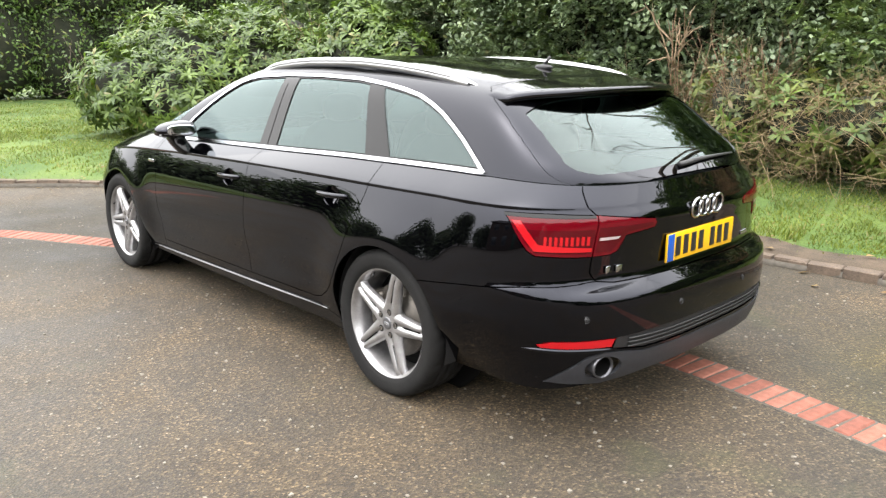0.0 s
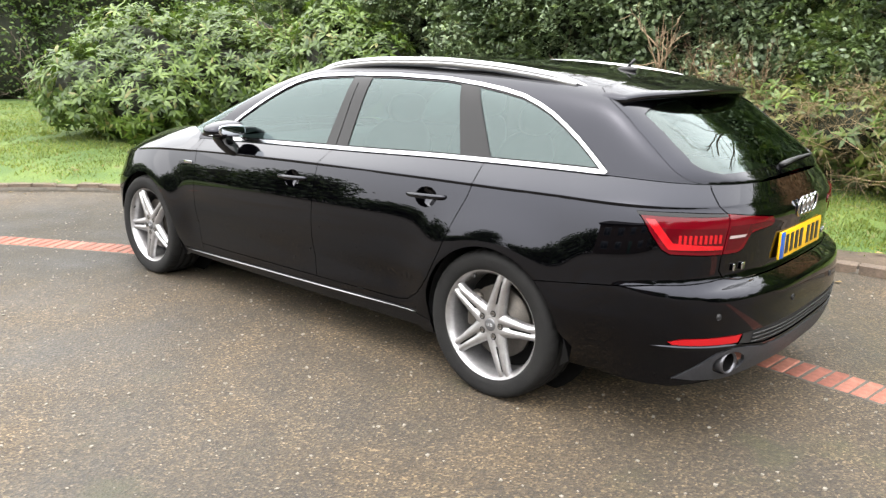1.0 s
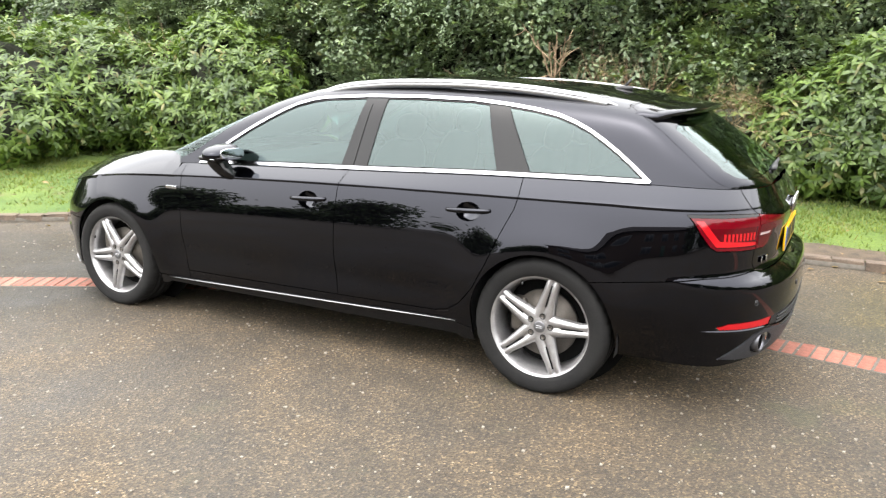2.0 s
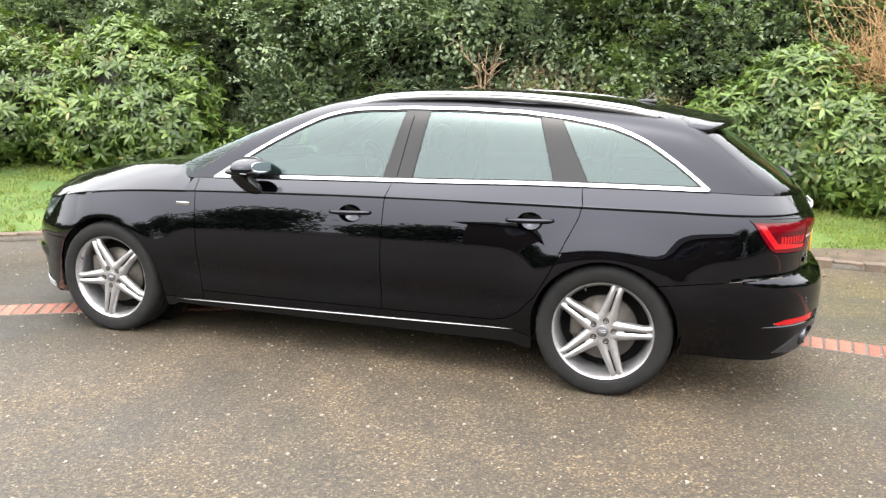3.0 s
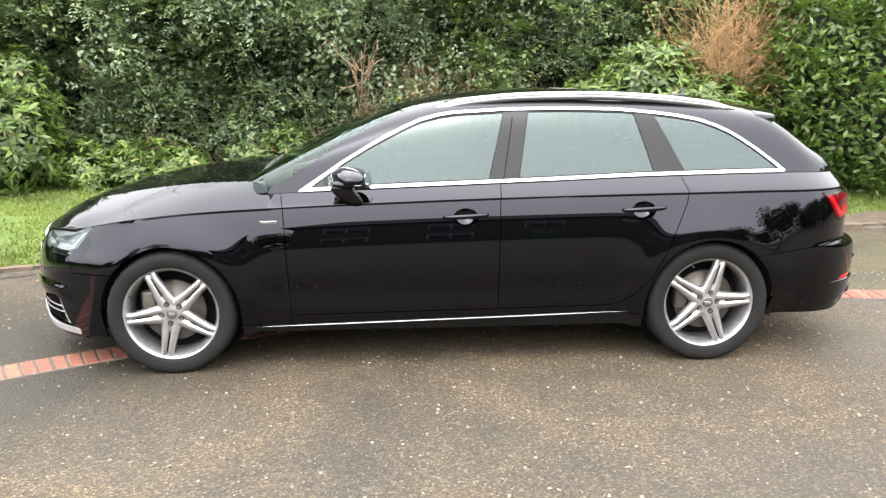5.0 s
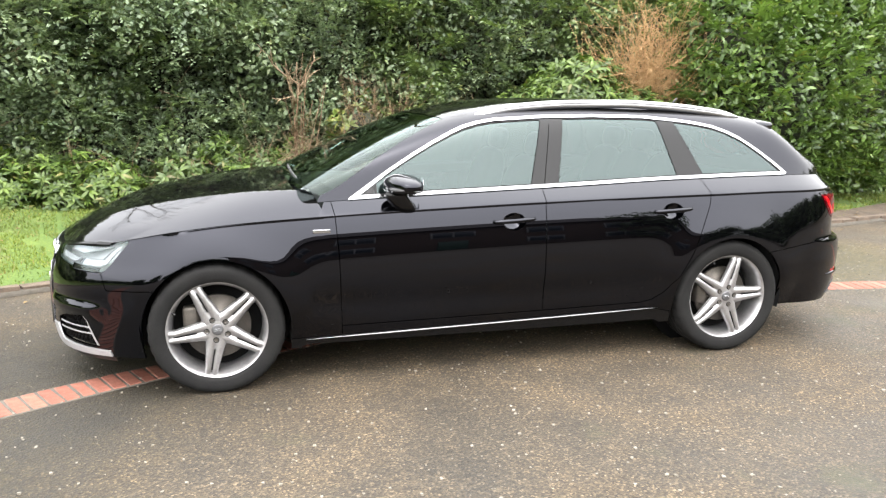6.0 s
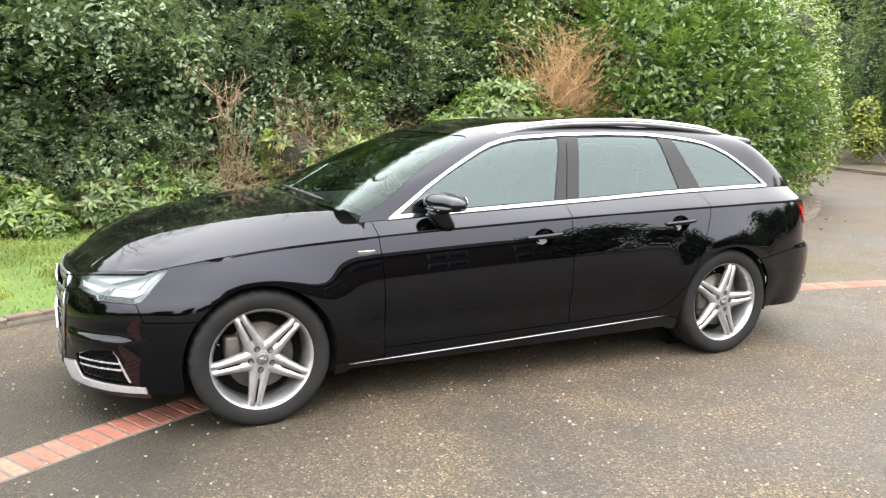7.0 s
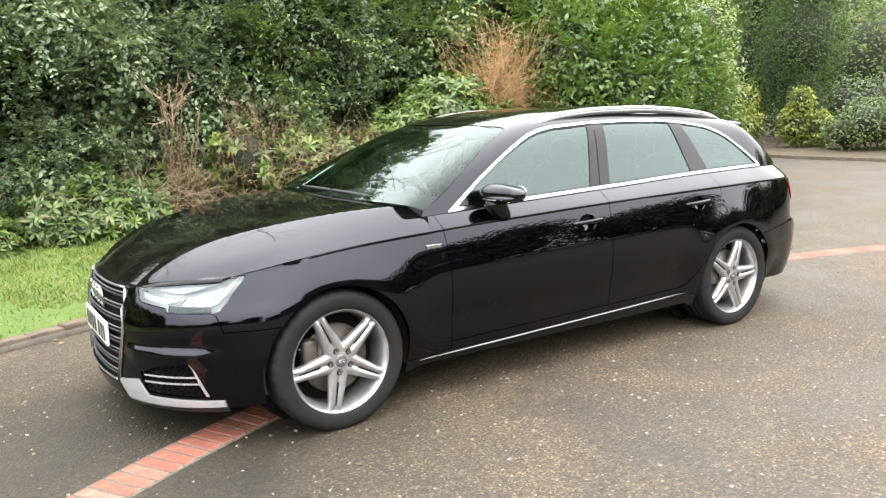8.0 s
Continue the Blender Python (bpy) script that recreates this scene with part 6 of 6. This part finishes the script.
def shoots(starts, ways, rng, pairs=9, reach=0.34, length=0.055, width=0.024):
    """Leafy shoots: leaves in two ranks along a twig that grows out and bends over."""
    n = len(starts)
    d = ways / np.linalg.norm(ways, axis=1, keepdims=True)
    side = np.cross(d, np.array([[0.0, 0.0, 1.0]]) + rng.normal(size=(n, 3)) * 0.35)
    side /= np.linalg.norm(side, axis=1, keepdims=True)
    up = np.cross(side, d)
    size = 0.65 + 0.7 * rng.random(n)
    at, ax, ups, ln, wd = [], [], [], [], []
    for k in range(pairs):
        t = (k + 0.6) / pairs
        p = starts + d * (reach * t * size)[:, None] - np.array([[0, 0, 1.0]]) * (0.10 * t * t * size)[:, None]
        for q in (-1, 1):
            at.append(p)
            ax.append(side * q + d * (0.55 + 0.5 * t) + rng.normal(size=(n, 3)) * 0.32)
            ups.append(up + rng.normal(size=(n, 3)) * 0.30)
            ln.append(length * size * (1.1 - 0.45 * t) * (0.8 + 0.4 * rng.random(n)))
            wd.append(width * size * (1.1 - 0.45 * t) * (0.8 + 0.4 * rng.random(n)))
    return leaf_arrays(np.concatenate(at), np.concatenate(ax), np.concatenate(ups), np.concatenate(ln), np.concatenate(wd), 0.2)


# leafy shoots that stand out of the hedge in drifts of their own tone
n = 7600
sx, sz = rng.random(n) * 16.5 - 9.5, 0.5 + 3.5 * rng.random(n) ** 0.9
sy = np.array([hedge_front(x) - hedge_lump(x, z) for x, z in zip(sx, sz)]) + 0.06
drift = np.array([noise.noise((x * 0.55, 9.0, z * 0.6)) + 0.25 * noise.noise((x * 2.5, 3.0, z * 2.5)) for x, z in zip(sx, sz)]) + 0.12 * rng.normal(size=n)
pale = sx + 0.5 * rng.normal(size=n) + 0.5 * (sz - 2) > 2.4
lean = np.array([noise.noise((x * 0.8, 20.0, z * 0.8)) for x, z in zip(sx, sz)])
ways = np.stack([lean * 1.6 + rng.normal(size=n) * 0.35, -0.55 - 0.3 * rng.random(n), 0.35 + 0.4 * rng.normal(size=n)], 1)
for pick, mat, ln, wd in ((~pale & (drift > -0.18), HOLLY_GREY, 0.062, 0.026), (~pale & (drift < -0.30), HEDGE_LIGHT, 0.080, 0.032), (~pale & (drift <= -0.18) & (drift >= -0.30), HOLLY, 0.066, 0.029), (pale, HEDGE_LIGHT, 0.074, 0.030)):
    v, f = shoots(np.stack([sx, sy, sz], 1)[pick], ways[pick], rng, 9, 0.36, ln, wd)
    o = new("leafy_shoot", quick_mesh("leafy_shoot", v, f, mat))
    o.parent = hedge

n = 2400
sx, sz = -9.5 + 8.6 * rng.random(n), 1.1 + 2.9 * rng.random(n)
sy = np.array([hedge_front(x) - hedge_lump(x, z) for x, z in zip(sx, sz)])
keep = np.array([noise.noise((x * 0.7, 31.0, z * 0.9)) for x, z in zip(sx, sz)]) > -0.12
ways = np.stack([0.5 * rng.normal(size=n), -0.5 - 0.3 * rng.random(n), 0.5 + 0.3 * rng.normal(size=n)], 1)
v, f = shoots(np.stack([sx, sy, sz], 1)[keep], ways[keep], rng, 9, 0.44, 0.076, 0.032)
o = new("leafy_shoot", quick_mesh("leafy_shoot", v, f, HOLLY_GREY))
o.parent = hedge

# low growth at the hedge's foot
for k in range(16):
    x = -3.6 + 0.42 * k + rng.normal() * 0.1
    y = hedge_front(x) - 0.45 + rng.normal() * 0.08
    h = 0.30 + 0.18 * rng.random()
    zb = 0.26
    light = rng.random() < 0.55
    shrub("low_shrub", "low leafy shrub with long pale green leaves under the hedge" if light else "low dull green shrub under the hedge", [(x, y, zb + h * 0.55, 0.30, 0.26, h), (x + 0.16, y - 0.1, zb + h * 0.3, 0.22, 0.2, h * 0.7)],
          RHODO if light and x < -0.6 else RHODO_DULL if not light else YELLOWISH, 190, rng, "whorl", 0.095, 0.026, 0.24, 2, "shrub", deep=0.7, count=7, core=0.42)

litter = empty("dry_undergrowth", "dry brown stems along the foot of the hedge", "undergrowth")
starts = [((-3.4 + 6.6 * q, hedge_front(-3.4 + 6.6 * q) - 0.35 + rng.normal() * 0.15, 0.28 + 0.1 * rng.random()), (rng.normal() * 0.8, -0.2, 0.8)) for q in rng.random(170)]
part("stem", twigs(starts, rng, 0.5, 0.005, 0.9, 2, 0.5), DRY_RED, litter)

# rhododendrons at the lawn's left end
shrub("rhododendron_bush", "broad pale green rhododendron bush on the lawn", [(-6.9, 2.6, 1.0, 0.9, 0.9, 0.85), (-6.6, 1.95, 0.80, 0.75, 0.7, 0.55), (-7.1, 1.5, 0.95, 0.7, 0.7, 0.55), (-6.5, 3.2, 1.05, 0.9, 0.8, 0.8), (-7.4, 2.3, 1.35, 0.8, 0.8, 0.65), (-6.9, 3.2, 1.55, 0.6, 0.6, 0.5)],
      RHODO, 1700, rng, "whorl", 0.115, 0.032, 0.28, 6)
shrub("rhododendron_bush", "bright green rhododendron bush beside the drive lawn", [(-5.0, 4.0, 1.25, 0.75, 0.7, 0.75), (-4.5, 3.9, 0.85, 0.62, 0.6, 0.65), (-5.6, 3.7, 0.80, 0.75, 0.65, 0.6), (-5.1, 4.0, 1.75, 0.42, 0.4, 0.40), (-4.35, 4.15, 1.35, 0.40, 0.4, 0.42), (-6.0, 3.6, 1.1, 0.6, 0.6, 0.6)],
      RHODO, 1900, rng, "whorl", 0.115, 0.033, 0.28, 6)
shrub("rhododendron_bush", "pale rhododendron bush with withered stems", [(-6.2, 4.4, 1.3, 0.7, 0.6, 0.65), (-7.4, 4.2, 1.5, 0.9, 0.7, 0.7), (-8.4, 4.0, 1.3, 0.8, 0.8, 0.8)], RHODO, 900, rng, "whorl", 0.11, 0.032, 0.3, 4)
thin = empty("bare_sapling", "thin bare sapling on the lawn", "sapling")
base_z = 0.38
starts = [((-9.4 + rng.normal() * 0.08, 1.85 + rng.normal() * 0.08, base_z), (rng.normal() * 0.35, rng.normal() * 0.35, 1)) for _ in range(9)]
part("stem", twigs(starts, rng, 1.0, 0.008, 0.4, 3), BARK, thin)
starts = [((-6.1 + rng.normal() * 0.25, 3.7 + rng.normal() * 0.1, 1.0 + rng.random() * 0.3), (rng.normal() * 0.6, -0.5, 0.9)) for _ in range(22)]
brush = empty("dry_brushwood", "pale dry brushwood among the rhododendrons", "brushwood")
part("stem", twigs(starts, rng, 0.65, 0.007, 0.8, 3), DRY, brush)

# the withered stump with its dry brambles
dead = empty("withered_bush", "withered brown bush with pale dry stems before the hedge", "bush")
starts = [((-0.56 + rng.normal() * 0.05, 4.78 + rng.normal() * 0.05, 0.27), (rng.normal() * 0.05 - 0.03, rng.normal() * 0.04, 1)) for _ in range(12)]
part("stem", twigs(starts, rng, 1.25, 0.010, 0.06, 1, 0.2, 0.2), DRY_RED, dead, "upright reddish dry stems")
starts = [((-0.60 + rng.normal() * 0.04, 4.72 + rng.normal() * 0.04, 1.30 + 0.3 * rng.random()), (rng.normal() * 0.25 + 0.06, -0.12, 0.9)) for _ in range(9)]
part("branch", twigs(starts, rng, 0.48, 0.012, 0.25, 3, 0.7, 0.35), DRY, dead, "pale antler-like branches")
starts = [((-0.45 + rng.normal() * 0.36, 4.64 + rng.normal() * 0.12, 0.30 + 0.4 * rng.random()), (rng.normal() * 1.0, -0.3, 0.45)) for _ in range(120)]
part("bramble", twigs(starts, rng, 0.5, 0.0048, 1.1, 3, 0.5), DRY, dead, "tangled dry brambles")
spots, outs = on_clumps([(-0.58, 4.74, 1.0, 0.12, 0.10, 0.35), (-0.48, 4.72, 0.62, 0.30, 0.18, 0.28)], 700, rng, 0.9, 0.3)
v, f = scattered(spots, outs, rng, 0.07, 0.018, 1.6)
o = tagged(new("dead_leaf", quick_mesh("dead_leaf", v, f, DRY_LEAF)), "withered brown leaves", kind="stuff")
o.parent = dead

tangle = empty("bramble_tangle", "low tangle of dry brambles and yellow-green leaves before the hedge", "bramble")
starts = [((0.1 + 2.0 * rng.random(), 4.50 + rng.normal() * 0.2, 0.35 + 0.75 * rng.random()), (rng.normal() * 0.9, -0.6, 0.45 + rng.normal() * 0.5)) for _ in range(260)]
part("bramble", twigs(starts, rng, 0.5, 0.0034, 1.1, 3), BRAMBLE, tangle, "tangled dry stems")
starts = [((-0.1 + 0.7 * rng.random(), 4.5 + rng.normal() * 0.1, 0.7 + 0.5 * rng.random()), (rng.normal() * 0.35, -0.15, 1)) for _ in range(46)]
part("red_stem", twigs(starts, rng, 0.6, 0.0032, 0.5, 2, 0.3), DRY_RED, tangle, "thin upright reddish stems")
clumps = [(0.15, 4.6, 0.95, 0.40, 0.34, 0.46), (0.75, 4.65, 0.80, 0.45, 0.36, 0.42), (1.35, 4.6, 0.85, 0.45, 0.36, 0.40), (1.85, 4.55, 0.75, 0.42, 0.36, 0.42)]
spots, outs = on_clumps(clumps, 170, rng, 0.45, 0.32)
v, f = whorls(spots, outs, rng, 7, 0.10, 0.030)
o = new("foliage", quick_mesh("foliage", v, f, YELLOWISH))
o.parent = tangle
spots, outs = on_clumps(clumps, 70, rng, 0.2, 0.32)
v, f = whorls(spots, outs, rng, 8, 0.115, 0.030)
o = tagged(new("rosette", quick_mesh("rosette", v, f, RHODO)), "green leaf rosettes", kind="stuff")
o.parent = tangle
spots, outs = on_clumps(clumps, 2600, rng, 0.8, 0.30)
v, f = scattered(spots, outs, rng, 0.050, 0.022, 1.5)
o = new("dead_leaf", quick_mesh("dead_leaf", v, f, DRY_LEAF))
o.parent = tangle
part("inner_branch", clump_core(clumps, 0.62), INNER_SHADE, tangle)

# green bushes between the tangle and the laurel
shrub("rhododendron_bush", "dense mid-green rhododendron bush behind the lawn", [(2.2, 4.55, 0.85, 0.55, 0.45, 0.60), (2.9, 4.5, 1.05, 0.65, 0.5, 0.80), (3.5, 4.30, 0.85, 0.55, 0.45, 0.60), (2.7, 4.75, 1.4, 0.45, 0.4, 0.40)], RHODO, 2100, rng, "whorl", 0.105, 0.030, 0.28, 5)
orange = empty("dry_bush", "dense dry orange-brown bush standing in the hedge", "bush")
starts = [((3.90 + rng.normal() * 0.24, 4.72 + rng.normal() * 0.12, 1.0 + 0.6 * rng.random()), (rng.normal() * 0.55, -0.25 + rng.normal() * 0.2, 1)) for _ in range(300)]
part("stem", twigs(starts, rng, 0.95, 0.0055, 0.7, 3), DRY_ORANGE, orange)
spots, outs = on_clumps([(3.90, 4.75, 1.75, 0.50, 0.3, 0.65)], 900, rng, 0.9, 0.3)
v, f = scattered(spots, outs, rng, 0.08, 0.012, 1.8)
o = new("dead_leaf", quick_mesh("dead_leaf", v, f, DRY_LEAF))
o.parent = orange
shrub("laurel_bush", "big glossy green laurel bush at the bend of the drive", [(5.3, 4.2, 1.35, 1.05, 0.95, 1.25), (6.3, 4.3, 1.5, 1.05, 0.95, 1.3), (5.2, 4.6, 2.5, 0.95, 0.9, 0.75), (6.2, 4.7, 2.6, 1.0, 0.9, 0.8), (7.1, 4.6, 1.4, 0.8, 0.85, 1.2), (4.75, 4.2, 1.9, 0.6, 0.7, 0.8), (7.0, 4.9, 2.4, 0.8, 0.7, 0.7)],
      LAUREL, 26000, rng, "leaf", 0.105, 0.040, 0.18, 6, deep=0.45, wild=0.8)
laurel = bpy.data.objects["laurel_bush"]
spots, outs = on_clumps([(5.3, 4.2, 1.35, 1.05, 0.95, 1.25), (6.3, 4.3, 1.5, 1.05, 0.95, 1.3), (5.2, 4.6, 2.5, 0.95, 0.9, 0.75), (6.2, 4.7, 2.6, 1.0, 0.9, 0.8), (7.1, 4.6, 1.4, 0.8, 0.85, 1.2), (4.75, 4.2, 1.9, 0.6, 0.7, 0.8)], 1500, rng, 0.2, 0.3)
v, f = shoots(spots, outs + np.array([[0, 0, 0.75]]), rng, 7, 0.34, 0.105, 0.034)
o = new("leafy_shoot", quick_mesh("leafy_shoot", v, f, LAUREL))
o.parent = laurel
shrub("laurel_bush", "tall dull green evergreen behind the laurel", [(8.2, 6.2, 1.9, 1.1, 1.0, 1.6), (7.2, 6.3, 2.8, 1.3, 1.0, 1.3), (4.4, 6.2, 2.6, 1.4, 0.8, 1.3), (9.4, 7.8, 1.9, 1.1, 1.1, 1.7)], LAUREL, 9000, rng, "leaf", 0.12, 0.045, 0.3, 4, deep=0.45)

# across the drive
shrub("tall_evergreen", "tall green evergreen tree behind the bend", [(10.5, 10.2, 2.6, 1.7, 1.5, 2.4), (12.6, 13.0, 3.2, 2.0, 1.8, 3.0), (9.2, 9.6, 4.6, 1.6, 1.4, 1.8), (12.0, 12.6, 6.0, 1.7, 1.6, 2.2), (14.6, 17.0, 3.4, 2.2, 2.0, 3.2), (15.2, 17.5, 6.4, 1.9, 1.8, 2.2)], CONIFER_LIGHT, 52000, rng, "leaf", 0.14, 0.055, 0.3, 4, "tree")
shrub("tall_evergreen", "feathery dark conifer across the drive", [(20.5, 12.2, 2.6, 1.1, 1.1, 2.4), (20.6, 12.2, 5.2, 1.0, 1.0, 2.2), (22.5, 16.0, 3.0, 2.2, 2.0, 2.8), (23.0, 16.5, 6.0, 2.0, 2.0, 2.4)], CONIFER, 26000, rng, "leaf", 0.15, 0.05, 0.3, 4, "tree")
shrub("yellow_shrub", "yellow-green shrub across the drive", [(17.3, 8.75, 0.8, 0.40, 0.50, 0.62), (17.4, 8.2, 0.7, 0.40, 0.42, 0.5), (17.2, 8.6, 1.4, 0.30, 0.36, 0.42), (17.2, 10.2, 0.8, 0.40, 0.40, 0.5), (17.2, 10.3, 1.5, 0.30, 0.35, 0.4)], LIME, 3600, rng, "leaf", 0.11, 0.05, 0.2, 3)
shrub("round_shrub", "round olive-green shrub across the drive", [(17.2, 6.6, 0.8, 0.8, 0.9, 0.7), (17.4, 5.9, 0.85, 0.7, 0.8, 0.65), (17.0, 7.2, 0.6, 0.6, 0.6, 0.5)], RHODO_DULL, 3200, rng, "leaf", 0.09, 0.04, 0.2, 3)
shrub("clipped_hedge", "dark clipped hedge far across the drive", [(20.0, 2.0 + 1.0 * k, 1.15, 0.8, 0.9, 0.95) for k in range(8)], HOLLY, 9000, rng, "leaf", 0.09, 0.05, 0.3, 2, "hedge")
shrub("evergreen_bush", "loose yellow-green evergreen bush beside the laurel", [(8.3, 4.8, 1.35, 0.75, 0.7, 1.15), (9.0, 5.4, 1.2, 0.75, 0.7, 1.05), (8.6, 5.4, 2.6, 0.8, 0.8, 0.9), (9.5, 6.1, 2.2, 0.75, 0.7, 1.3)], LAUREL_LIGHT, 11000, rng, "leaf", 0.095, 0.034, 0.2, 4, deep=0.5)
shrub("dark_conifer", "tall dark feathery conifer across the drive", [(18.7, 9.45, 1.4, 0.75, 0.75, 1.3), (18.7, 9.4, 3.2, 1.05, 1.0, 1.5), (18.8, 9.5, 5.2, 1.1, 1.0, 1.7), (19.2, 10.4, 2.6, 0.9, 0.9, 2.2), (17.8, 12.6, 1.8, 1.1, 1.2, 1.6), (16.6, 14.0, 1.8, 1.4, 1.4, 1.8)], CONIFER_DARK, 42000, rng, "leaf", 0.10, 0.026, 0.3, 3, "tree", wild=1.2)
shrub("far_hedge", "tall dark laurel hedge at the end of the lawn", [(-13.6, 0.2 + 1.25 * k, 1.45 + 0.1 * (k % 2), 1.1, 1.0, 1.35) for k in range(6)] + [(-13.4, 0.6 + 1.3 * k, 2.9, 1.0, 1.0, 1.1) for k in range(5)] + [(-11.8, 6.6, 1.6, 1.2, 1.2, 1.6), (-10.2, 6.6, 1.6, 1.3, 1.0, 1.6)],
      LAUREL, 30000, rng, "leaf", 0.085, 0.040, 0.5, 3, "hedge", core=0.8)


shrub("far_evergreen", "pale green evergreen far across the drive", [(26.0, 8.5, 2.4, 2.0, 2.0, 2.4), (26.5, 4.8, 2.4, 2.2, 2.0, 2.4), (27.0, 12.0, 2.6, 2.0, 2.0, 2.6), (28.0, 1.2, 2.4, 2.2, 2.2, 2.4), (27.0, 6.6, 4.6, 1.8, 1.9, 1.6)], CONIFER_LIGHT, 24000, rng, "leaf", 0.15, 0.06, 0.3, 3)


def bare_tree(label, at, height, seed, spread=0.5):
    r = np.random.default_rng(seed)
    ob = empty("bare_tree", label, "tree")
    trunk = twig_paths(at, (0.03, 0.0, 1), height * 0.45, r, 0.15, 8)
    part("trunk", bm_from(*tube(trunk, 0.16, 10, lambda t: 1 - 0.4 * t)), BARK, ob)
    pieces = []

    def grow(p, d, ln, rad, level):
        path = twig_paths(p, d, ln, r, 0.4, 6)
        pieces.append(tube(path, rad, 6 if level < 2 else 4, lambda t: 1 - 0.55 * t))
        if level < 4:
            for _ in range(3 if level < 3 else 2):
                k = int(r.integers(2, 7))
                grow(path[k], (path[k] - path[k - 1]).normalized() + Vector(r.normal(size=3)) * spread, ln * 0.66, rad * 0.5, level + 1)
    for k in range(6):
        a = 2 * math.pi * k / 6
        grow(trunk[4 + k % 5], Vector((math.cos(a), math.sin(a), 1.1)), height * 0.34, 0.07, 0)
    part("branch", joined(pieces), BARK, ob)
    return ob


bare_tree("bare winter tree with fine twigs across the drive", (21.0, 6.0, 0.3), 9, 3)
bare_tree("bare winter tree far across the drive", (31.5, 13.2, 0.3), 12, 13, 0.6)
bare_tree("bare winter tree behind the hedge", (0.6, 11.0, 0.4), 15, 7, 0.62)
bare_tree("bare winter tree behind the hedge", (-5.5, 12.0, 0.4), 14, 9, 0.62)
far_wood = [(x, 40 + 6 * math.sin(x), 4.0 + 1.0 * math.sin(x * 2.1), 4.0, 3.0, 4.6) for x in range(-42, 46, 4)] + [(36 + 3 * math.sin(y), y, 4.0, 3.5, 3.5, 4.6) for y in range(-30, 40, 5)] + [(-38 + 2 * math.sin(y), y, 2.2, 3.5, 3.5, 3.2) for y in range(-34, 40, 5)]
spots, outs = on_clumps(far_wood, 70000, rng, 0.3, 0.2)
v, f = scattered(spots, outs, rng, 0.34, 0.19, 1.2)
woods = tagged(new("far_wood", quick_mesh("far_wood", v, f, CONIFER)), "distant belt of evergreen trees", "wood", kind="stuff")
part("inner_branch", clump_core(far_wood, 0.74), INNER_SHADE, woods)

# ---- the house across the drive, which the paint mirrors ----
HOUSE_BRICK = speckled("house_brick", (0.060, 0.042, 0.034), (0.10, 0.07, 0.056), 5, 0.9, 0.3)
ROOF_TILE = speckled("roof_tile", (0.030, 0.026, 0.025), (0.055, 0.046, 0.043), 6, 0.9, 0.4)
WHITE_FRAME = material("white_window_frame", (0.24, 0.24, 0.23), 0.5)
house = empty("house", "brick house with white windows behind the drive", "house", (4.5, -20, 0))
part("wall", box_bm(17, 7, 4.9, (0, -3.5, 2.45), 0.02), HOUSE_BRICK, house)
part("roof", bm_from([(-9, 0.4, 4.8), (9, 0.4, 4.8), (9, -7.4, 4.8), (-9, -7.4, 4.8), (-7, -3.5, 6.5), (7, -3.5, 6.5)], [(0, 1, 5, 4), (2, 3, 4, 5), (1, 2, 5), (3, 0, 4), (3, 2, 1, 0)]), ROOF_TILE, house, smooth=False)
for k in range(5):
    for z in (1.4, 3.6):
        if k == 2 and z < 2:
            part("door", box_bm(1.0, 0.10, 2.1, (0, 0.03, 1.05), 0.02), material("door_green", (0.03, 0.07, 0.05), 0.4), house)
            continue
        win = part("window", box_bm(1.5, 0.08, 1.2, ((k - 2) * 3.3, 0.03, z), 0.01), WHITE_FRAME, house)
        for sx in (-0.36, 0.36):
            part("pane", box_bm(0.64, 0.02, 1.04, ((k - 2) * 3.3 + sx, 0.075, z), 0.004), material("house_pane", (0.03, 0.04, 0.05), 0.05), win)
# out of view; set round the drive to darken the skyline the paint mirrors
for k in range(17):
    a = radians(188 + 10.5 * k + 2.5 * math.sin(k * 2.3))
    if -0.18 < math.cos(a) < 0.52:
        continue
    reach = 25 + 2.5 * math.sin(k * 1.7)
    x, y, h = reach * math.cos(a), reach * math.sin(a), (2.1 if k < 5 else 3.2 if k < 9 else 4.0) + 0.8 * math.sin(k * 2.9)
    shrub("garden_tree", "tall dark evergreen tree out of view, which the paint mirrors", [(x, y, h * 0.5, 2.9, 2.6, h * 0.62), (x + 1.0, y + 0.5, h * 1.15, 2.2, 2.1, h * 0.55), (x - 1.1, y - 0.4, h * 0.95, 2.2, 2.1, h * 0.5)], HOLLY, 2600, rng, "leaf", 0.34, 0.18, 0.2, 3, "tree")
